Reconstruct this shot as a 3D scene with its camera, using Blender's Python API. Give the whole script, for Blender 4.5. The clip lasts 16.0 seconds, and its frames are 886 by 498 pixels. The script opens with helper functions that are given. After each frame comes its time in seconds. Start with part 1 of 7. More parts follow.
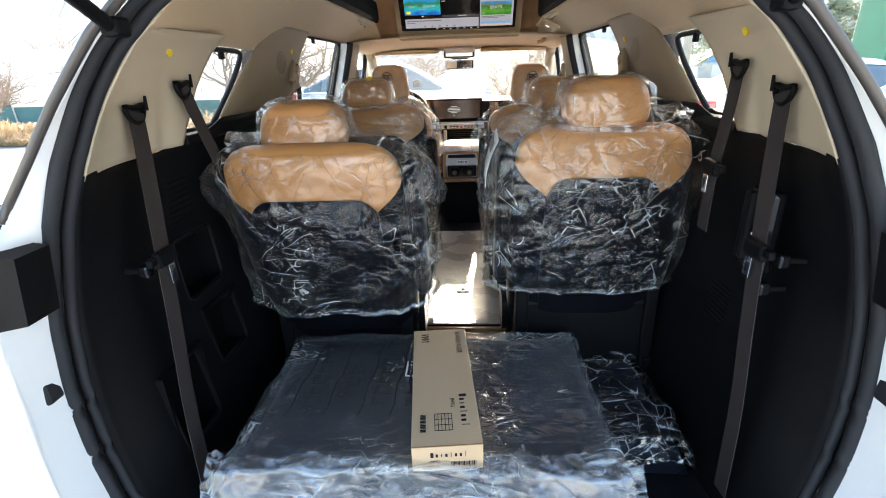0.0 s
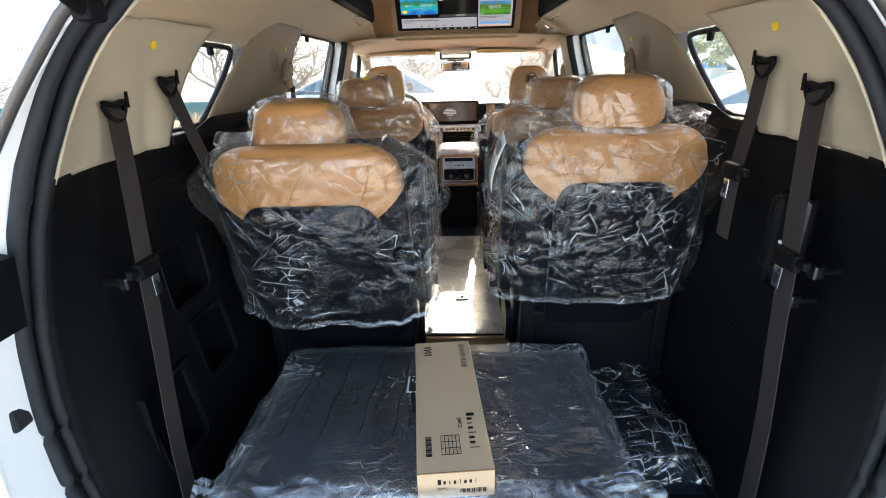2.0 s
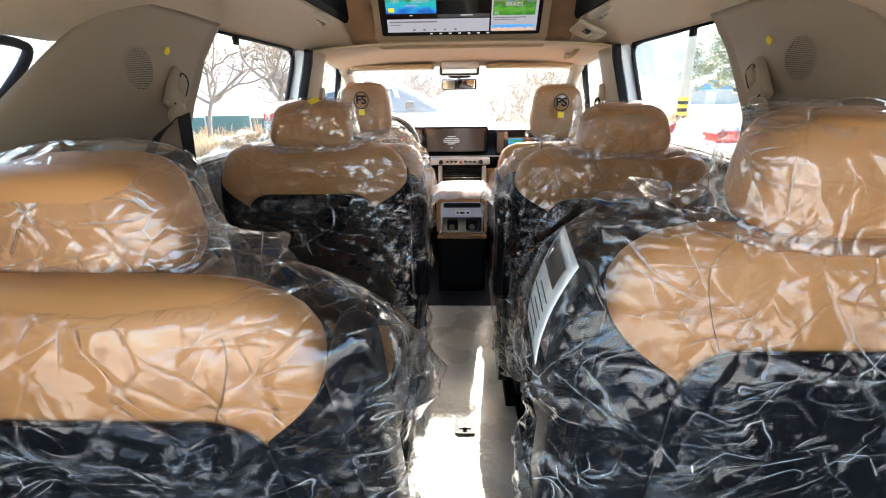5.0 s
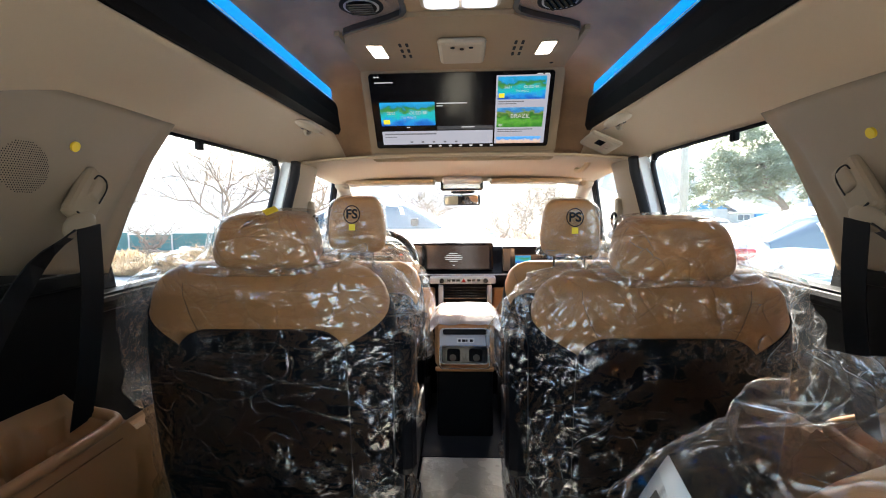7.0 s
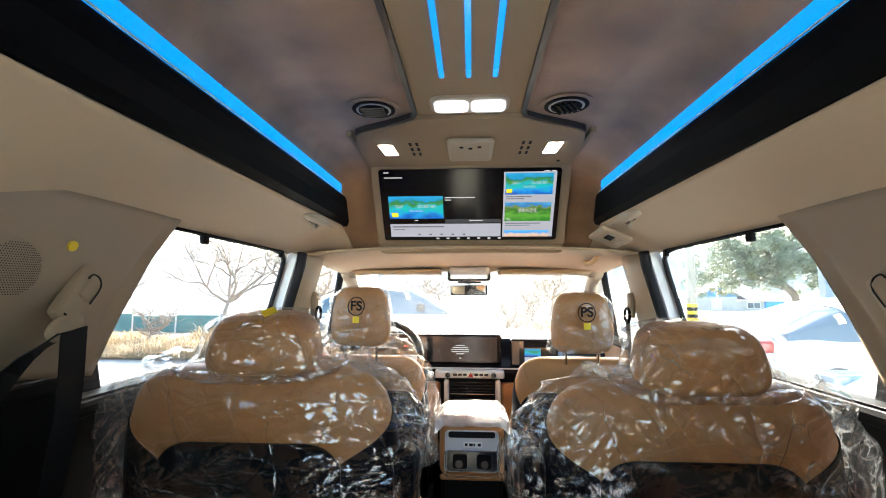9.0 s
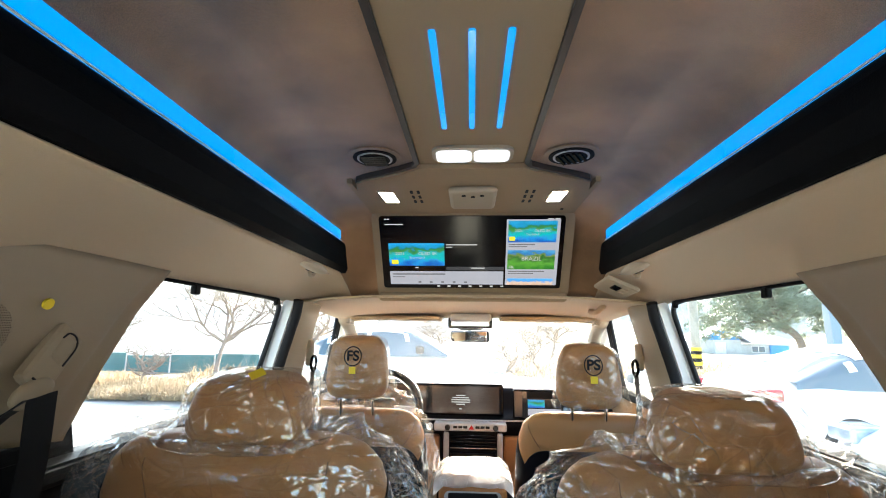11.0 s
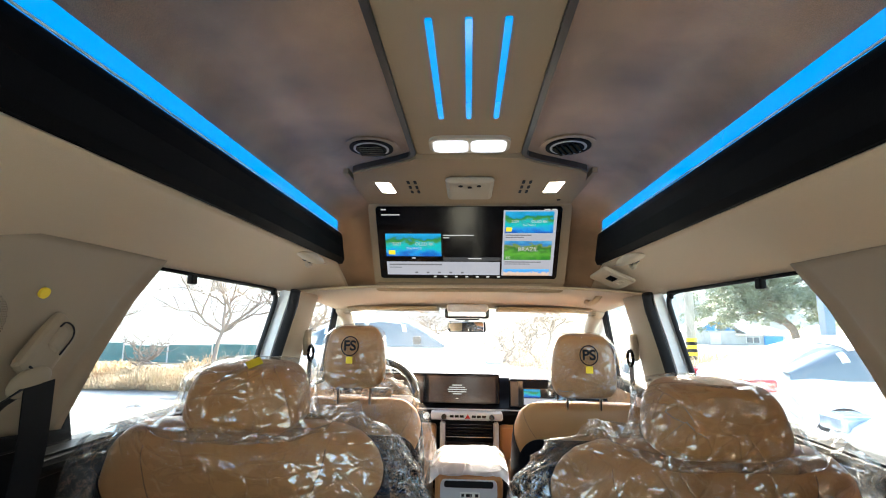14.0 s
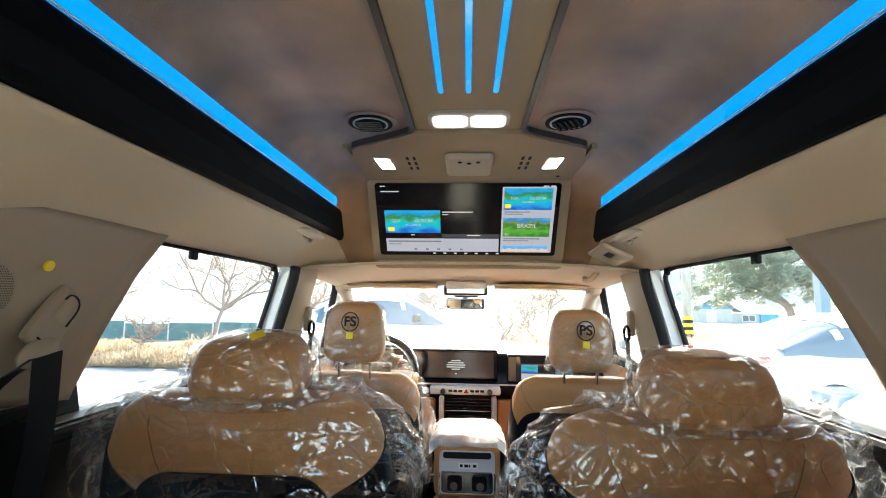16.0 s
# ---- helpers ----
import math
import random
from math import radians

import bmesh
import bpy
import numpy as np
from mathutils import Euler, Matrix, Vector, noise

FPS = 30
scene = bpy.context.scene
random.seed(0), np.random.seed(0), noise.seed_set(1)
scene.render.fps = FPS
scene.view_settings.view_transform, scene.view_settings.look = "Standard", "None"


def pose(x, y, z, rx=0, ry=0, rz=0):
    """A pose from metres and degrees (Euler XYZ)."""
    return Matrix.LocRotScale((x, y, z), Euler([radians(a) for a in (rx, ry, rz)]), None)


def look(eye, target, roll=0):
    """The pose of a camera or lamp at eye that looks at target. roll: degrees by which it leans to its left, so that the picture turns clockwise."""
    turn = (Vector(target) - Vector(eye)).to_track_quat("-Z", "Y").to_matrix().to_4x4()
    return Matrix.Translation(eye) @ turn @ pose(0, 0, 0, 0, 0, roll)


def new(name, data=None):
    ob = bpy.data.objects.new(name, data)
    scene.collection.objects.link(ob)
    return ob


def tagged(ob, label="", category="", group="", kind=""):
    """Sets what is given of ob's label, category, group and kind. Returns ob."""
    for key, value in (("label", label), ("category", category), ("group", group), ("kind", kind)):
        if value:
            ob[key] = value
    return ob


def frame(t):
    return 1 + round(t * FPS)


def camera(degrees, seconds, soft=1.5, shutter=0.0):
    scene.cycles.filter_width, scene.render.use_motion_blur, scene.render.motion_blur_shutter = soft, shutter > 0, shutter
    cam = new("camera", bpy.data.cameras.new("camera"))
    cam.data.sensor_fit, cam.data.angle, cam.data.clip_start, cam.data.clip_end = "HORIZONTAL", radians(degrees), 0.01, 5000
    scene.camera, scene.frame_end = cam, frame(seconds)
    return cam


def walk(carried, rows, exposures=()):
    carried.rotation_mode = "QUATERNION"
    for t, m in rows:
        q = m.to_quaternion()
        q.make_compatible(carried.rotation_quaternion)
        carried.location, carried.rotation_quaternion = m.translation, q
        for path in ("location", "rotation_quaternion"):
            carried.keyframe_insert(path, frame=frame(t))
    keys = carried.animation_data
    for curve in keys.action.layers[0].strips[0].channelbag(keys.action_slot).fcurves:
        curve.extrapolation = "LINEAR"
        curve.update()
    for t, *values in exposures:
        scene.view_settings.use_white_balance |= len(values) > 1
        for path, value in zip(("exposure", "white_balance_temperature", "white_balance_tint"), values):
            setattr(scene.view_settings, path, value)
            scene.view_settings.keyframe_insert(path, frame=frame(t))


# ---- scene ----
cam = camera(86.9, 16.0, 1.0)

PATH = [
    (0, (0.037, 1.138, 1.506), (-0.069, 2.997, 0.776), -2.0),
    (0.5, (0.033, 1.164, 1.508), (-0.066, 3.026, 0.787), -1.9),
    (1, (0.028, 1.17, 1.514), (-0.066, 3.035, 0.796), -1.8),
    (1.5, (0.015, 1.184, 1.506), (-0.068, 3.05, 0.79), -1.7),
    (2, (-0.001, 1.211, 1.491), (-0.069, 3.076, 0.774), -1.6),
    (2.5, (-0.011, 1.244, 1.482), (-0.073, 3.112, 0.77), -1.6),
    (3, (-0.004, 1.335, 1.479), (-0.073, 3.206, 0.777), -1.4),
    (3.2, (0.004, 1.396, 1.478), (-0.074, 3.269, 0.781), -1.4),
    (5.3, (-0.002, 2.039, 1.494), (-0.076, 3.936, 0.865), -0.8),
    (5.5, (0.002, 2.074, 1.494), (-0.074, 3.98, 0.891), -0.9),
    (6, (0.003, 2.159, 1.485), (-0.075, 4.101, 1.013), -0.6),
    (6.5, (0.014, 2.226, 1.482), (-0.074, 4.202, 1.18), -0.6),
    (7, (0.012, 2.273, 1.471), (-0.084, 4.263, 1.291), -0.6),
    (7.5, (0.005, 2.299, 1.476), (-0.099, 4.295, 1.418), -0.5),
    (8, (0.001, 2.31, 1.487), (-0.115, 4.307, 1.521), -0.4),
    (8.5, (0.004, 2.315, 1.498), (-0.115, 4.308, 1.608), -0.1),
    (9, (0.006, 2.318, 1.505), (-0.114, 4.307, 1.682), 0.1),
    (9.5, (0.003, 2.326, 1.519), (-0.118, 4.309, 1.751), 0.4),
    (12, (0.001, 2.369, 1.542), (-0.119, 4.332, 1.909), 0.7),
    (12.5, (0.002, 2.367, 1.541), (-0.114, 4.33, 1.907), 0.7),
    (13, (0.004, 2.362, 1.543), (-0.109, 4.327, 1.898), 0.6),
    (13.5, (0.003, 2.36, 1.543), (-0.108, 4.329, 1.874), 0.7),
    (14, (0.003, 2.357, 1.539), (-0.107, 4.33, 1.844), 0.7),
    (14.5, (0.005, 2.353, 1.539), (-0.107, 4.33, 1.821), 0.7),
    (15, (0.0, 2.35, 1.538), (-0.108, 4.33, 1.797), 0.7),
    (15.5, (0.001, 2.347, 1.538), (-0.106, 4.331, 1.774), 0.7),
    (16, (0.002, 2.35, 1.53), (-0.102, 4.335, 1.746), 0.7),
]
walk(cam, [(t, look(eye, target, roll)) for t, eye, target, roll in PATH],
     [(0, 2.75, 6900, 8), (2.5, 2.9, 6900, 8), (3.5, 3.0, 6800, 9), (5.3, 3.0, 6700, 10), (7, 3.0, 6550, 8), (9, 3.1, 6600, 5), (12, 3.05, 6600, 3), (16, 3.05, 6600, 3)])

# ---- world, sun, exposure ----
SUN_EL, SUN_AZ = radians(28.0), radians(6.0)
world = bpy.data.worlds.new("sky")
scene.world = world
world.use_nodes = True
wn = world.node_tree.nodes
sky = wn.new("ShaderNodeTexSky")
sky.sky_type = "NISHITA"
sky.sun_disc = False
sky.sun_elevation = SUN_EL
sky.sun_rotation = SUN_AZ
sky.air_density, sky.dust_density = 1.0, 2.5
world.node_tree.links.new(sky.outputs[0], wn["Background"].inputs[0])
wn["Background"].inputs[1].default_value = 0.15
sun_dir = Vector((math.sin(SUN_AZ) * math.cos(SUN_EL), math.cos(SUN_AZ) * math.cos(SUN_EL), math.sin(SUN_EL)))
sun_data = bpy.data.lights.new("sun", "SUN")
sun_data.energy, sun_data.angle, sun_data.color = 5.0, radians(0.6), (1.0, 0.94, 0.86)
sun = new("sun", sun_data)
sun.matrix_world = look(sun_dir * 50, (0, 0, 0))


# ---- materials ----
def mat(name, col, rough=0.5, metal=0.0, var=0.12, scale=6.0, bump=0.0, bscale=150.0, rvar=0.1, spec=0.5, coat=0.0, obvar=0.0, sheen=0.0):
    """A surface with a base colour that varies at two scales, uneven gloss and a fine relief."""
    m = bpy.data.materials.new(name)
    m.use_nodes = True
    n, l = m.node_tree.nodes, m.node_tree.links
    b = n["Principled BSDF"]
    tc = n.new("ShaderNodeTexCoord")
    big = n.new("ShaderNodeTexNoise")
    big.inputs["Scale"].default_value, big.inputs["Detail"].default_value = scale, 5
    fine = n.new("ShaderNodeTexNoise")
    fine.inputs["Scale"].default_value, fine.inputs["Detail"].default_value = bscale, 3
    l.new(tc.outputs["Object"], big.inputs["Vector"])
    l.new(tc.outputs["Object"], fine.inputs["Vector"])
    mix = n.new("ShaderNodeMath")
    mix.operation = "MULTIPLY_ADD"
    mix.inputs[1].default_value = 0.35
    l.new(fine.outputs["Fac"], mix.inputs[0])
    l.new(big.outputs["Fac"], mix.inputs[2])
    ramp = n.new("ShaderNodeMapRange")
    ramp.inputs[1].default_value, ramp.inputs[2].default_value = 0.35, 1.0
    ramp.inputs[3].default_value, ramp.inputs[4].default_value = 1 - var, 1 + var
    l.new(mix.outputs[0], ramp.inputs[0])
    val = ramp.outputs[0]
    if obvar:
        oi = n.new("ShaderNodeObjectInfo")
        rr = n.new("ShaderNodeMapRange")
        rr.inputs[3].default_value, rr.inputs[4].default_value = 1 - obvar, 1 + obvar
        l.new(oi.outputs["Random"], rr.inputs[0])
        mm = n.new("ShaderNodeMath")
        mm.operation = "MULTIPLY"
        l.new(val, mm.inputs[0])
        l.new(rr.outputs[0], mm.inputs[1])
        val = mm.outputs[0]
    rgb = n.new("ShaderNodeRGB")
    rgb.outputs[0].default_value = (*col, 1)
    sc = n.new("ShaderNodeVectorMath")
    sc.operation = "SCALE"
    l.new(rgb.outputs[0], sc.inputs[0])
    l.new(val, sc.inputs["Scale"])
    l.new(sc.outputs[0], b.inputs["Base Color"])
    rm = n.new("ShaderNodeMapRange")
    rm.inputs[3].default_value, rm.inputs[4].default_value = max(0.02, rough - rvar), min(1, rough + rvar)
    l.new(big.outputs["Fac"], rm.inputs[0])
    l.new(rm.outputs[0], b.inputs["Roughness"])
    b.inputs["Metallic"].default_value = metal
    b.inputs["Specular IOR Level"].default_value = spec
    b.inputs["Coat Weight"].default_value = coat
    b.inputs["Sheen Weight"].default_value = sheen
    if bump:
        bp = n.new("ShaderNodeBump")
        bp.inputs["Strength"].default_value, bp.inputs["Distance"].default_value = bump, 0.002
        l.new(fine.outputs["Fac"], bp.inputs["Height"])
        l.new(bp.outputs[0], b.inputs["Normal"])
    return m


def glow(name, col, strength):
    m = bpy.data.materials.new(name)
    m.use_nodes = True
    b = m.node_tree.nodes["Principled BSDF"]
    b.inputs["Base Color"].default_value = (*[c * 0.1 for c in col], 1)
    b.inputs["Emission Color"].default_value = (*col, 1)
    b.inputs["Emission Strength"].default_value = strength
    b.inputs["Roughness"].default_value = 0.15
    return m


def glass(name, tint, gloss=0.04, veil=0.0):
    """A pane: tinted see-through with a mirror gloss that grows at a grazing angle, and a milky layer that adds a veil
    of glare.
    """
    m = bpy.data.materials.new(name)
    m.use_nodes = True
    n, l = m.node_tree.nodes, m.node_tree.links
    n.remove(n["Principled BSDF"])
    t = n.new("ShaderNodeBsdfTransparent")
    t.inputs[0].default_value = (*tint, 1)
    g = n.new("ShaderNodeBsdfGlossy")
    g.inputs["Roughness"].default_value = 0.02
    fr = n.new("ShaderNodeLayerWeight")
    pw = n.new("ShaderNodeMath")
    pw.operation = "POWER"
    pw.inputs[1].default_value = 4.0
    l.new(fr.outputs["Facing"], pw.inputs[0])
    sc = n.new("ShaderNodeMath")
    sc.operation = "MULTIPLY_ADD"
    sc.inputs[1].default_value, sc.inputs[2].default_value = 0.5, gloss
    l.new(pw.outputs[0], sc.inputs[0])
    x = n.new("ShaderNodeMixShader")
    l.new(sc.outputs[0], x.inputs[0])
    l.new(t.outputs[0], x.inputs[1])
    l.new(g.outputs[0], x.inputs[2])
    last = x.outputs[0]
    if veil:
        d = n.new("ShaderNodeBsdfTranslucent")
        d.inputs[0].default_value = (0.9, 0.92, 0.93, 1)
        ns = n.new("ShaderNodeTexNoise")
        ns.inputs["Scale"].default_value, ns.inputs["Detail"].default_value = 5.0, 6
        mr = n.new("ShaderNodeMapRange")
        mr.inputs[3].default_value, mr.inputs[4].default_value = veil * 0.6, veil * 1.4
        l.new(ns.outputs["Fac"], mr.inputs[0])
        y = n.new("ShaderNodeMixShader")
        l.new(mr.outputs[0], y.inputs[0])
        l.new(last, y.inputs[1])
        l.new(d.outputs[0], y.inputs[2])
        last = y.outputs[0]
    l.new(last, n["Material Output"].inputs[0])
    return m


def film_mat(name, haze=0.01, streak=0.3, gloss=0.09, tint=(0.97, 0.97, 0.97), slope=0.45, cell=20.0, rough=0.06, calm=0.2):
    """Thin clear polythene: see-through and glossy, creased into long folds and small flat facets."""
    m = bpy.data.materials.new(name)
    m.use_nodes = True
    n, l = m.node_tree.nodes, m.node_tree.links
    n.remove(n["Principled BSDF"])

    def calc(op, a, b=None, c=None):
        k = n.new("ShaderNodeMath")
        k.operation = op
        for i, v in enumerate((a, b, c)):
            if v is None:
                continue
            if isinstance(v, (int, float)):
                k.inputs[i].default_value = v
            else:
                l.new(v, k.inputs[i])
        return k.outputs[0]

    def vec(op, a, b=None, c=None):
        k = n.new("ShaderNodeVectorMath")
        k.operation = op
        for i, v in enumerate((a, b, c)):
            if v is None:
                continue
            if isinstance(v, tuple):
                k.inputs[i].default_value = v
            else:
                l.new(v, k.inputs[i])
        return k.outputs[0]

    tc = n.new("ShaderNodeTexCoord")

    def noise_at(sc, detail=2.0, at=None):
        k = n.new("ShaderNodeTexNoise")
        k.inputs["Scale"].default_value, k.inputs["Detail"].default_value = sc, detail
        l.new(at if at is not None else tc.outputs["Object"], k.inputs["Vector"])
        return k

    def ramp(v, lo, hi, c=0.0, d=1.0):
        k = n.new("ShaderNodeMapRange")
        for i, w in enumerate((lo, hi, c, d)):
            k.inputs[i + 1].default_value = w
        l.new(v, k.inputs[0])
        return k.outputs[0]

    warp = vec("MULTIPLY_ADD", noise_at(4, 1).outputs["Color"], (0.03, 0.03, 0.03), tc.outputs["Object"])
    height, line = None, None
    # long V-shaped creases that cross one another
    for k, (turn, across, along) in enumerate(((78, 15, 3.0), (38, 19, 3.5), (-48, 17, 3.2), (-80, 30, 5.0), (12, 24, 4.0))):
        mp = n.new("ShaderNodeMapping")
        mp.inputs["Rotation"].default_value = (0.25 * k, radians(turn), 0.3 - 0.15 * k)
        mp.inputs["Location"].default_value = (1.7 * k, 2.3 * k, 0.9 * k)
        l.new(warp, mp.inputs["Vector"])
        ns = noise_at(1.0, 0.0, vec("MULTIPLY", mp.outputs[0], (across, across, along)))
        v = calc("ABSOLUTE", calc("SUBTRACT", ns.outputs["Fac"], 0.5))
        gate = ramp(noise_at(7 + 2 * k, 1, mp.outputs[0]).outputs["Fac"], 0.49, 0.64)
        h = calc("MULTIPLY", calc("MINIMUM", v, 0.040), calc("MULTIPLY_ADD", gate, 2.3 * slope / across, 0.35 * slope / across))
        height = h if height is None else calc("ADD", height, h)
        c = calc("MULTIPLY", ramp(v, 0.022, 0.005), gate)
        line = c if line is None else calc("MAXIMUM", line, c)
    # small flat facets
    for k, (turn, sc) in enumerate(((30, (1.0, 1.0, 0.45)), (-55, (1.9, 1.9, 0.8)))):
        mp = n.new("ShaderNodeMapping")
        mp.inputs["Rotation"].default_value = (0.3, radians(turn), 0.2)
        l.new(warp, mp.inputs["Vector"])
        vo = n.new("ShaderNodeTexVoronoi")
        vo.feature = "DISTANCE_TO_EDGE"
        vo.inputs["Scale"].default_value = cell
        l.new(vec("MULTIPLY", mp.outputs[0], sc), vo.inputs["Vector"])
        gate = ramp(noise_at(8 + 3 * k, 1, mp.outputs[0]).outputs["Fac"], 0.52, 0.62)
        h = calc("MULTIPLY", vo.outputs["Distance"], calc("MULTIPLY_ADD", gate, 0.7 * slope / (cell * sc[0]), 0.0))
        height = calc("ADD", height, h)
        line = calc("MAXIMUM", line, calc("MULTIPLY", ramp(vo.outputs["Distance"], 0.035, 0.006), gate))
    patch = ramp(noise_at(5.5, 3).outputs["Fac"], 0.38, 0.62, calm, 1.0)
    height = calc("MULTIPLY", height, patch)
    line = calc("MULTIPLY", line, patch)
    bp = n.new("ShaderNodeBump")
    bp.inputs["Strength"].default_value, bp.inputs["Distance"].default_value = 1.0, 1.0
    l.new(height, bp.inputs["Height"])
    tr = n.new("ShaderNodeBsdfTransparent")
    tr.inputs[0].default_value = (*tint, 1)
    df = n.new("ShaderNodeBsdfDiffuse")
    tl = n.new("ShaderNodeBsdfTranslucent")
    for s in (df, tl):
        s.inputs[0].default_value = (0.88, 0.90, 0.92, 1)
        l.new(bp.outputs[0], s.inputs["Normal"])
    dt = n.new("ShaderNodeMixShader")
    l.new(df.outputs[0], dt.inputs[1])
    l.new(tl.outputs[0], dt.inputs[2])
    a = n.new("ShaderNodeMixShader")
    # white crease lines: stress whitening, strengthened to stand in for window glints
    l.new(calc("MULTIPLY_ADD", line, streak, calc("MULTIPLY_ADD", patch, haze, haze * 0.3)), a.inputs[0])
    l.new(tr.outputs[0], a.inputs[1])
    l.new(dt.outputs[0], a.inputs[2])
    g = n.new("ShaderNodeBsdfGlossy")
    g.inputs["Roughness"].default_value = rough
    l.new(bp.outputs[0], g.inputs["Normal"])
    fr = n.new("ShaderNodeLayerWeight")
    l.new(bp.outputs[0], fr.inputs["Normal"])
    x = n.new("ShaderNodeMixShader")
    l.new(calc("MULTIPLY_ADD", calc("POWER", fr.outputs["Facing"], 4.0), 0.5, gloss), x.inputs[0])
    l.new(a.outputs[0], x.inputs[1])
    l.new(g.outputs[0], x.inputs[2])
    l.new(x.outputs[0], n["Material Output"].inputs[0])
    return m


M = {}
M["beige"] = mat("beige_headliner_cloth", (0.55, 0.415, 0.26), 0.85, var=0.05, scale=3, bump=0.25, bscale=700, sheen=0.2)
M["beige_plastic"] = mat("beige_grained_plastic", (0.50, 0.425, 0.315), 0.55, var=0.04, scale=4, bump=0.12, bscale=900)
# darker copy of the beige plastic, for the middle pillars and belt adjusters
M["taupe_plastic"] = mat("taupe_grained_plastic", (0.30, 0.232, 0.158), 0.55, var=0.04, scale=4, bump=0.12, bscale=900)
M["suede"] = mat("taupe_suede", (0.37, 0.215, 0.105), 0.9, var=0.85, scale=3.6, bump=0.3, bscale=600, sheen=0.5)
M["panel"] = mat("taupe_panel_cloth", (0.39, 0.285, 0.172), 0.8, var=0.06, scale=3, bump=0.2, bscale=800)
M["black"] = mat("black_grained_plastic", (0.005, 0.0052, 0.006), 0.5, var=0.2, scale=5, bump=0.25, bscale=600, spec=0.09)
M["black_soft"] = mat("black_leatherette", (0.004, 0.0045, 0.007), 0.45, var=0.2, scale=6, bump=0.3, bscale=400, spec=0.12)
M["black_carpet"] = mat("black_carpet", (0.006, 0.0065, 0.008), 0.95, var=0.3, scale=8, bump=0.8, bscale=500, spec=0.1)
M["beam"] = mat("matt_black_beam", (0.0035, 0.0036, 0.0042), 0.6, var=0.15, scale=6, bump=0.2, bscale=500, spec=0.05)
M["black_gloss"] = mat("black_gloss_plastic", (0.008, 0.008, 0.010), 0.12, var=0.1, scale=3, rvar=0.05)
M["rubber"] = mat("black_rubber", (0.018, 0.019, 0.023), 0.6, var=0.15, scale=10, bump=0.1, bscale=300, spec=0.3)
M["tan"] = mat("tan_leather", (0.47, 0.222, 0.080), 0.45, var=0.08, scale=5, bump=0.12, bscale=650)
M["tan_plastic"] = mat("tan_moulded_plastic", (0.46, 0.25, 0.11), 0.4, var=0.06, scale=5, bump=0.1, bscale=600)
M["belt"] = mat("dark_brown_webbing", (0.022, 0.016, 0.016), 0.75, var=0.12, scale=20, bump=0.5, bscale=900)
M["chrome"] = mat("chrome", (0.75, 0.76, 0.78), 0.15, metal=1.0, var=0.03)
M["silver"] = mat("satin_silver_plastic", (0.62, 0.63, 0.65), 0.35, metal=0.1, var=0.04, scale=4)
M["white"] = mat("white_paint", (0.80, 0.81, 0.82), 0.25, var=0.02, scale=2, coat=0.5)
M["white_plastic"] = mat("white_plastic", (0.78, 0.78, 0.77), 0.45, var=0.03)
M["paper"] = mat("white_paper", (0.82, 0.82, 0.80), 0.7, var=0.03)
M["yellow"] = mat("yellow_sticker", (0.85, 0.62, 0.03), 0.5, var=0.05)
M["ink"] = mat("black_ink", (0.010, 0.010, 0.012), 0.6, var=0.1, spec=0.2)
M["red"] = mat("red_lens", (0.45, 0.02, 0.02), 0.15, var=0.08, coat=0.6)
M["film"] = film_mat("clear_polythene_film", haze=0.012, streak=0.30, gloss=0.125, slope=0.85, calm=0.35)
M["film_heavy"] = film_mat("clear_heavy_polythene", haze=0.006, streak=0.38, gloss=0.085, slope=0.75, cell=15.0, calm=0.4)
M["film_bunched"] = film_mat("bunched_polythene", haze=0.035, streak=0.42, gloss=0.11, slope=0.9, cell=22.0, calm=0.6)
M["film_hem"] = film_mat("gathered_polythene_hem", haze=0.06, streak=0.40, gloss=0.14, slope=0.8, cell=18.0, calm=0.5)
M["bagfilm"] = film_mat("blue_grey_polythene", haze=0.14, streak=0.24, gloss=0.13, tint=(0.90, 0.94, 1.0), slope=0.7, cell=9.0, calm=0.15)
M["bagfilm_clear"] = film_mat("clear_shiny_polythene", haze=0.012, streak=0.50, gloss=0.16, tint=(0.93, 0.95, 0.98), slope=0.9, cell=14.0, calm=0.6)
M["white_film"] = film_mat("white_protective_film", haze=0.65, streak=0.2, gloss=0.06)
M["tint"] = glass("tinted_window_glass", (0.90, 0.93, 0.92), veil=0.02)
M["wind"] = glass("windscreen_glass", (0.95, 0.97, 0.96))
M["screen_glass"] = glass("veiled_windscreen_glass", (0.97, 0.98, 0.97), veil=0.018)
M["led"] = glow("blue_led_strip", (0.0, 0.27, 1.0), 0.18)
M["lamp"] = glow("white_led_lens", (0.92, 0.92, 1.0), 2.8)
M["lamp_soft"] = glow("frosted_lit_lens", (0.85, 0.85, 0.95), 0.18)
M["mirror"] = mat("mirror_silver", (0.85, 0.86, 0.87), 0.03, metal=1.0, var=0.01, rvar=0.01)


# ---- building blocks ----
def mesh_from(bm, name, material, smooth=False):
    me = bpy.data.meshes.new(name)
    bmesh.ops.recalc_face_normals(bm, faces=bm.faces)
    if smooth:
        for f in bm.faces:
            f.smooth = True
    bm.to_mesh(me)
    bm.free()
    if material:
        me.materials.append(material)
    return me


def part(name, bm, material, parent=None, label="", smooth=False):
    ob = new(name, mesh_from(bm, name, material, smooth))
    if parent is not None:
        ob.parent = parent
        ob.matrix_parent_inverse = parent.matrix_world.inverted()
    if label:
        ob["label"] = label
    return ob


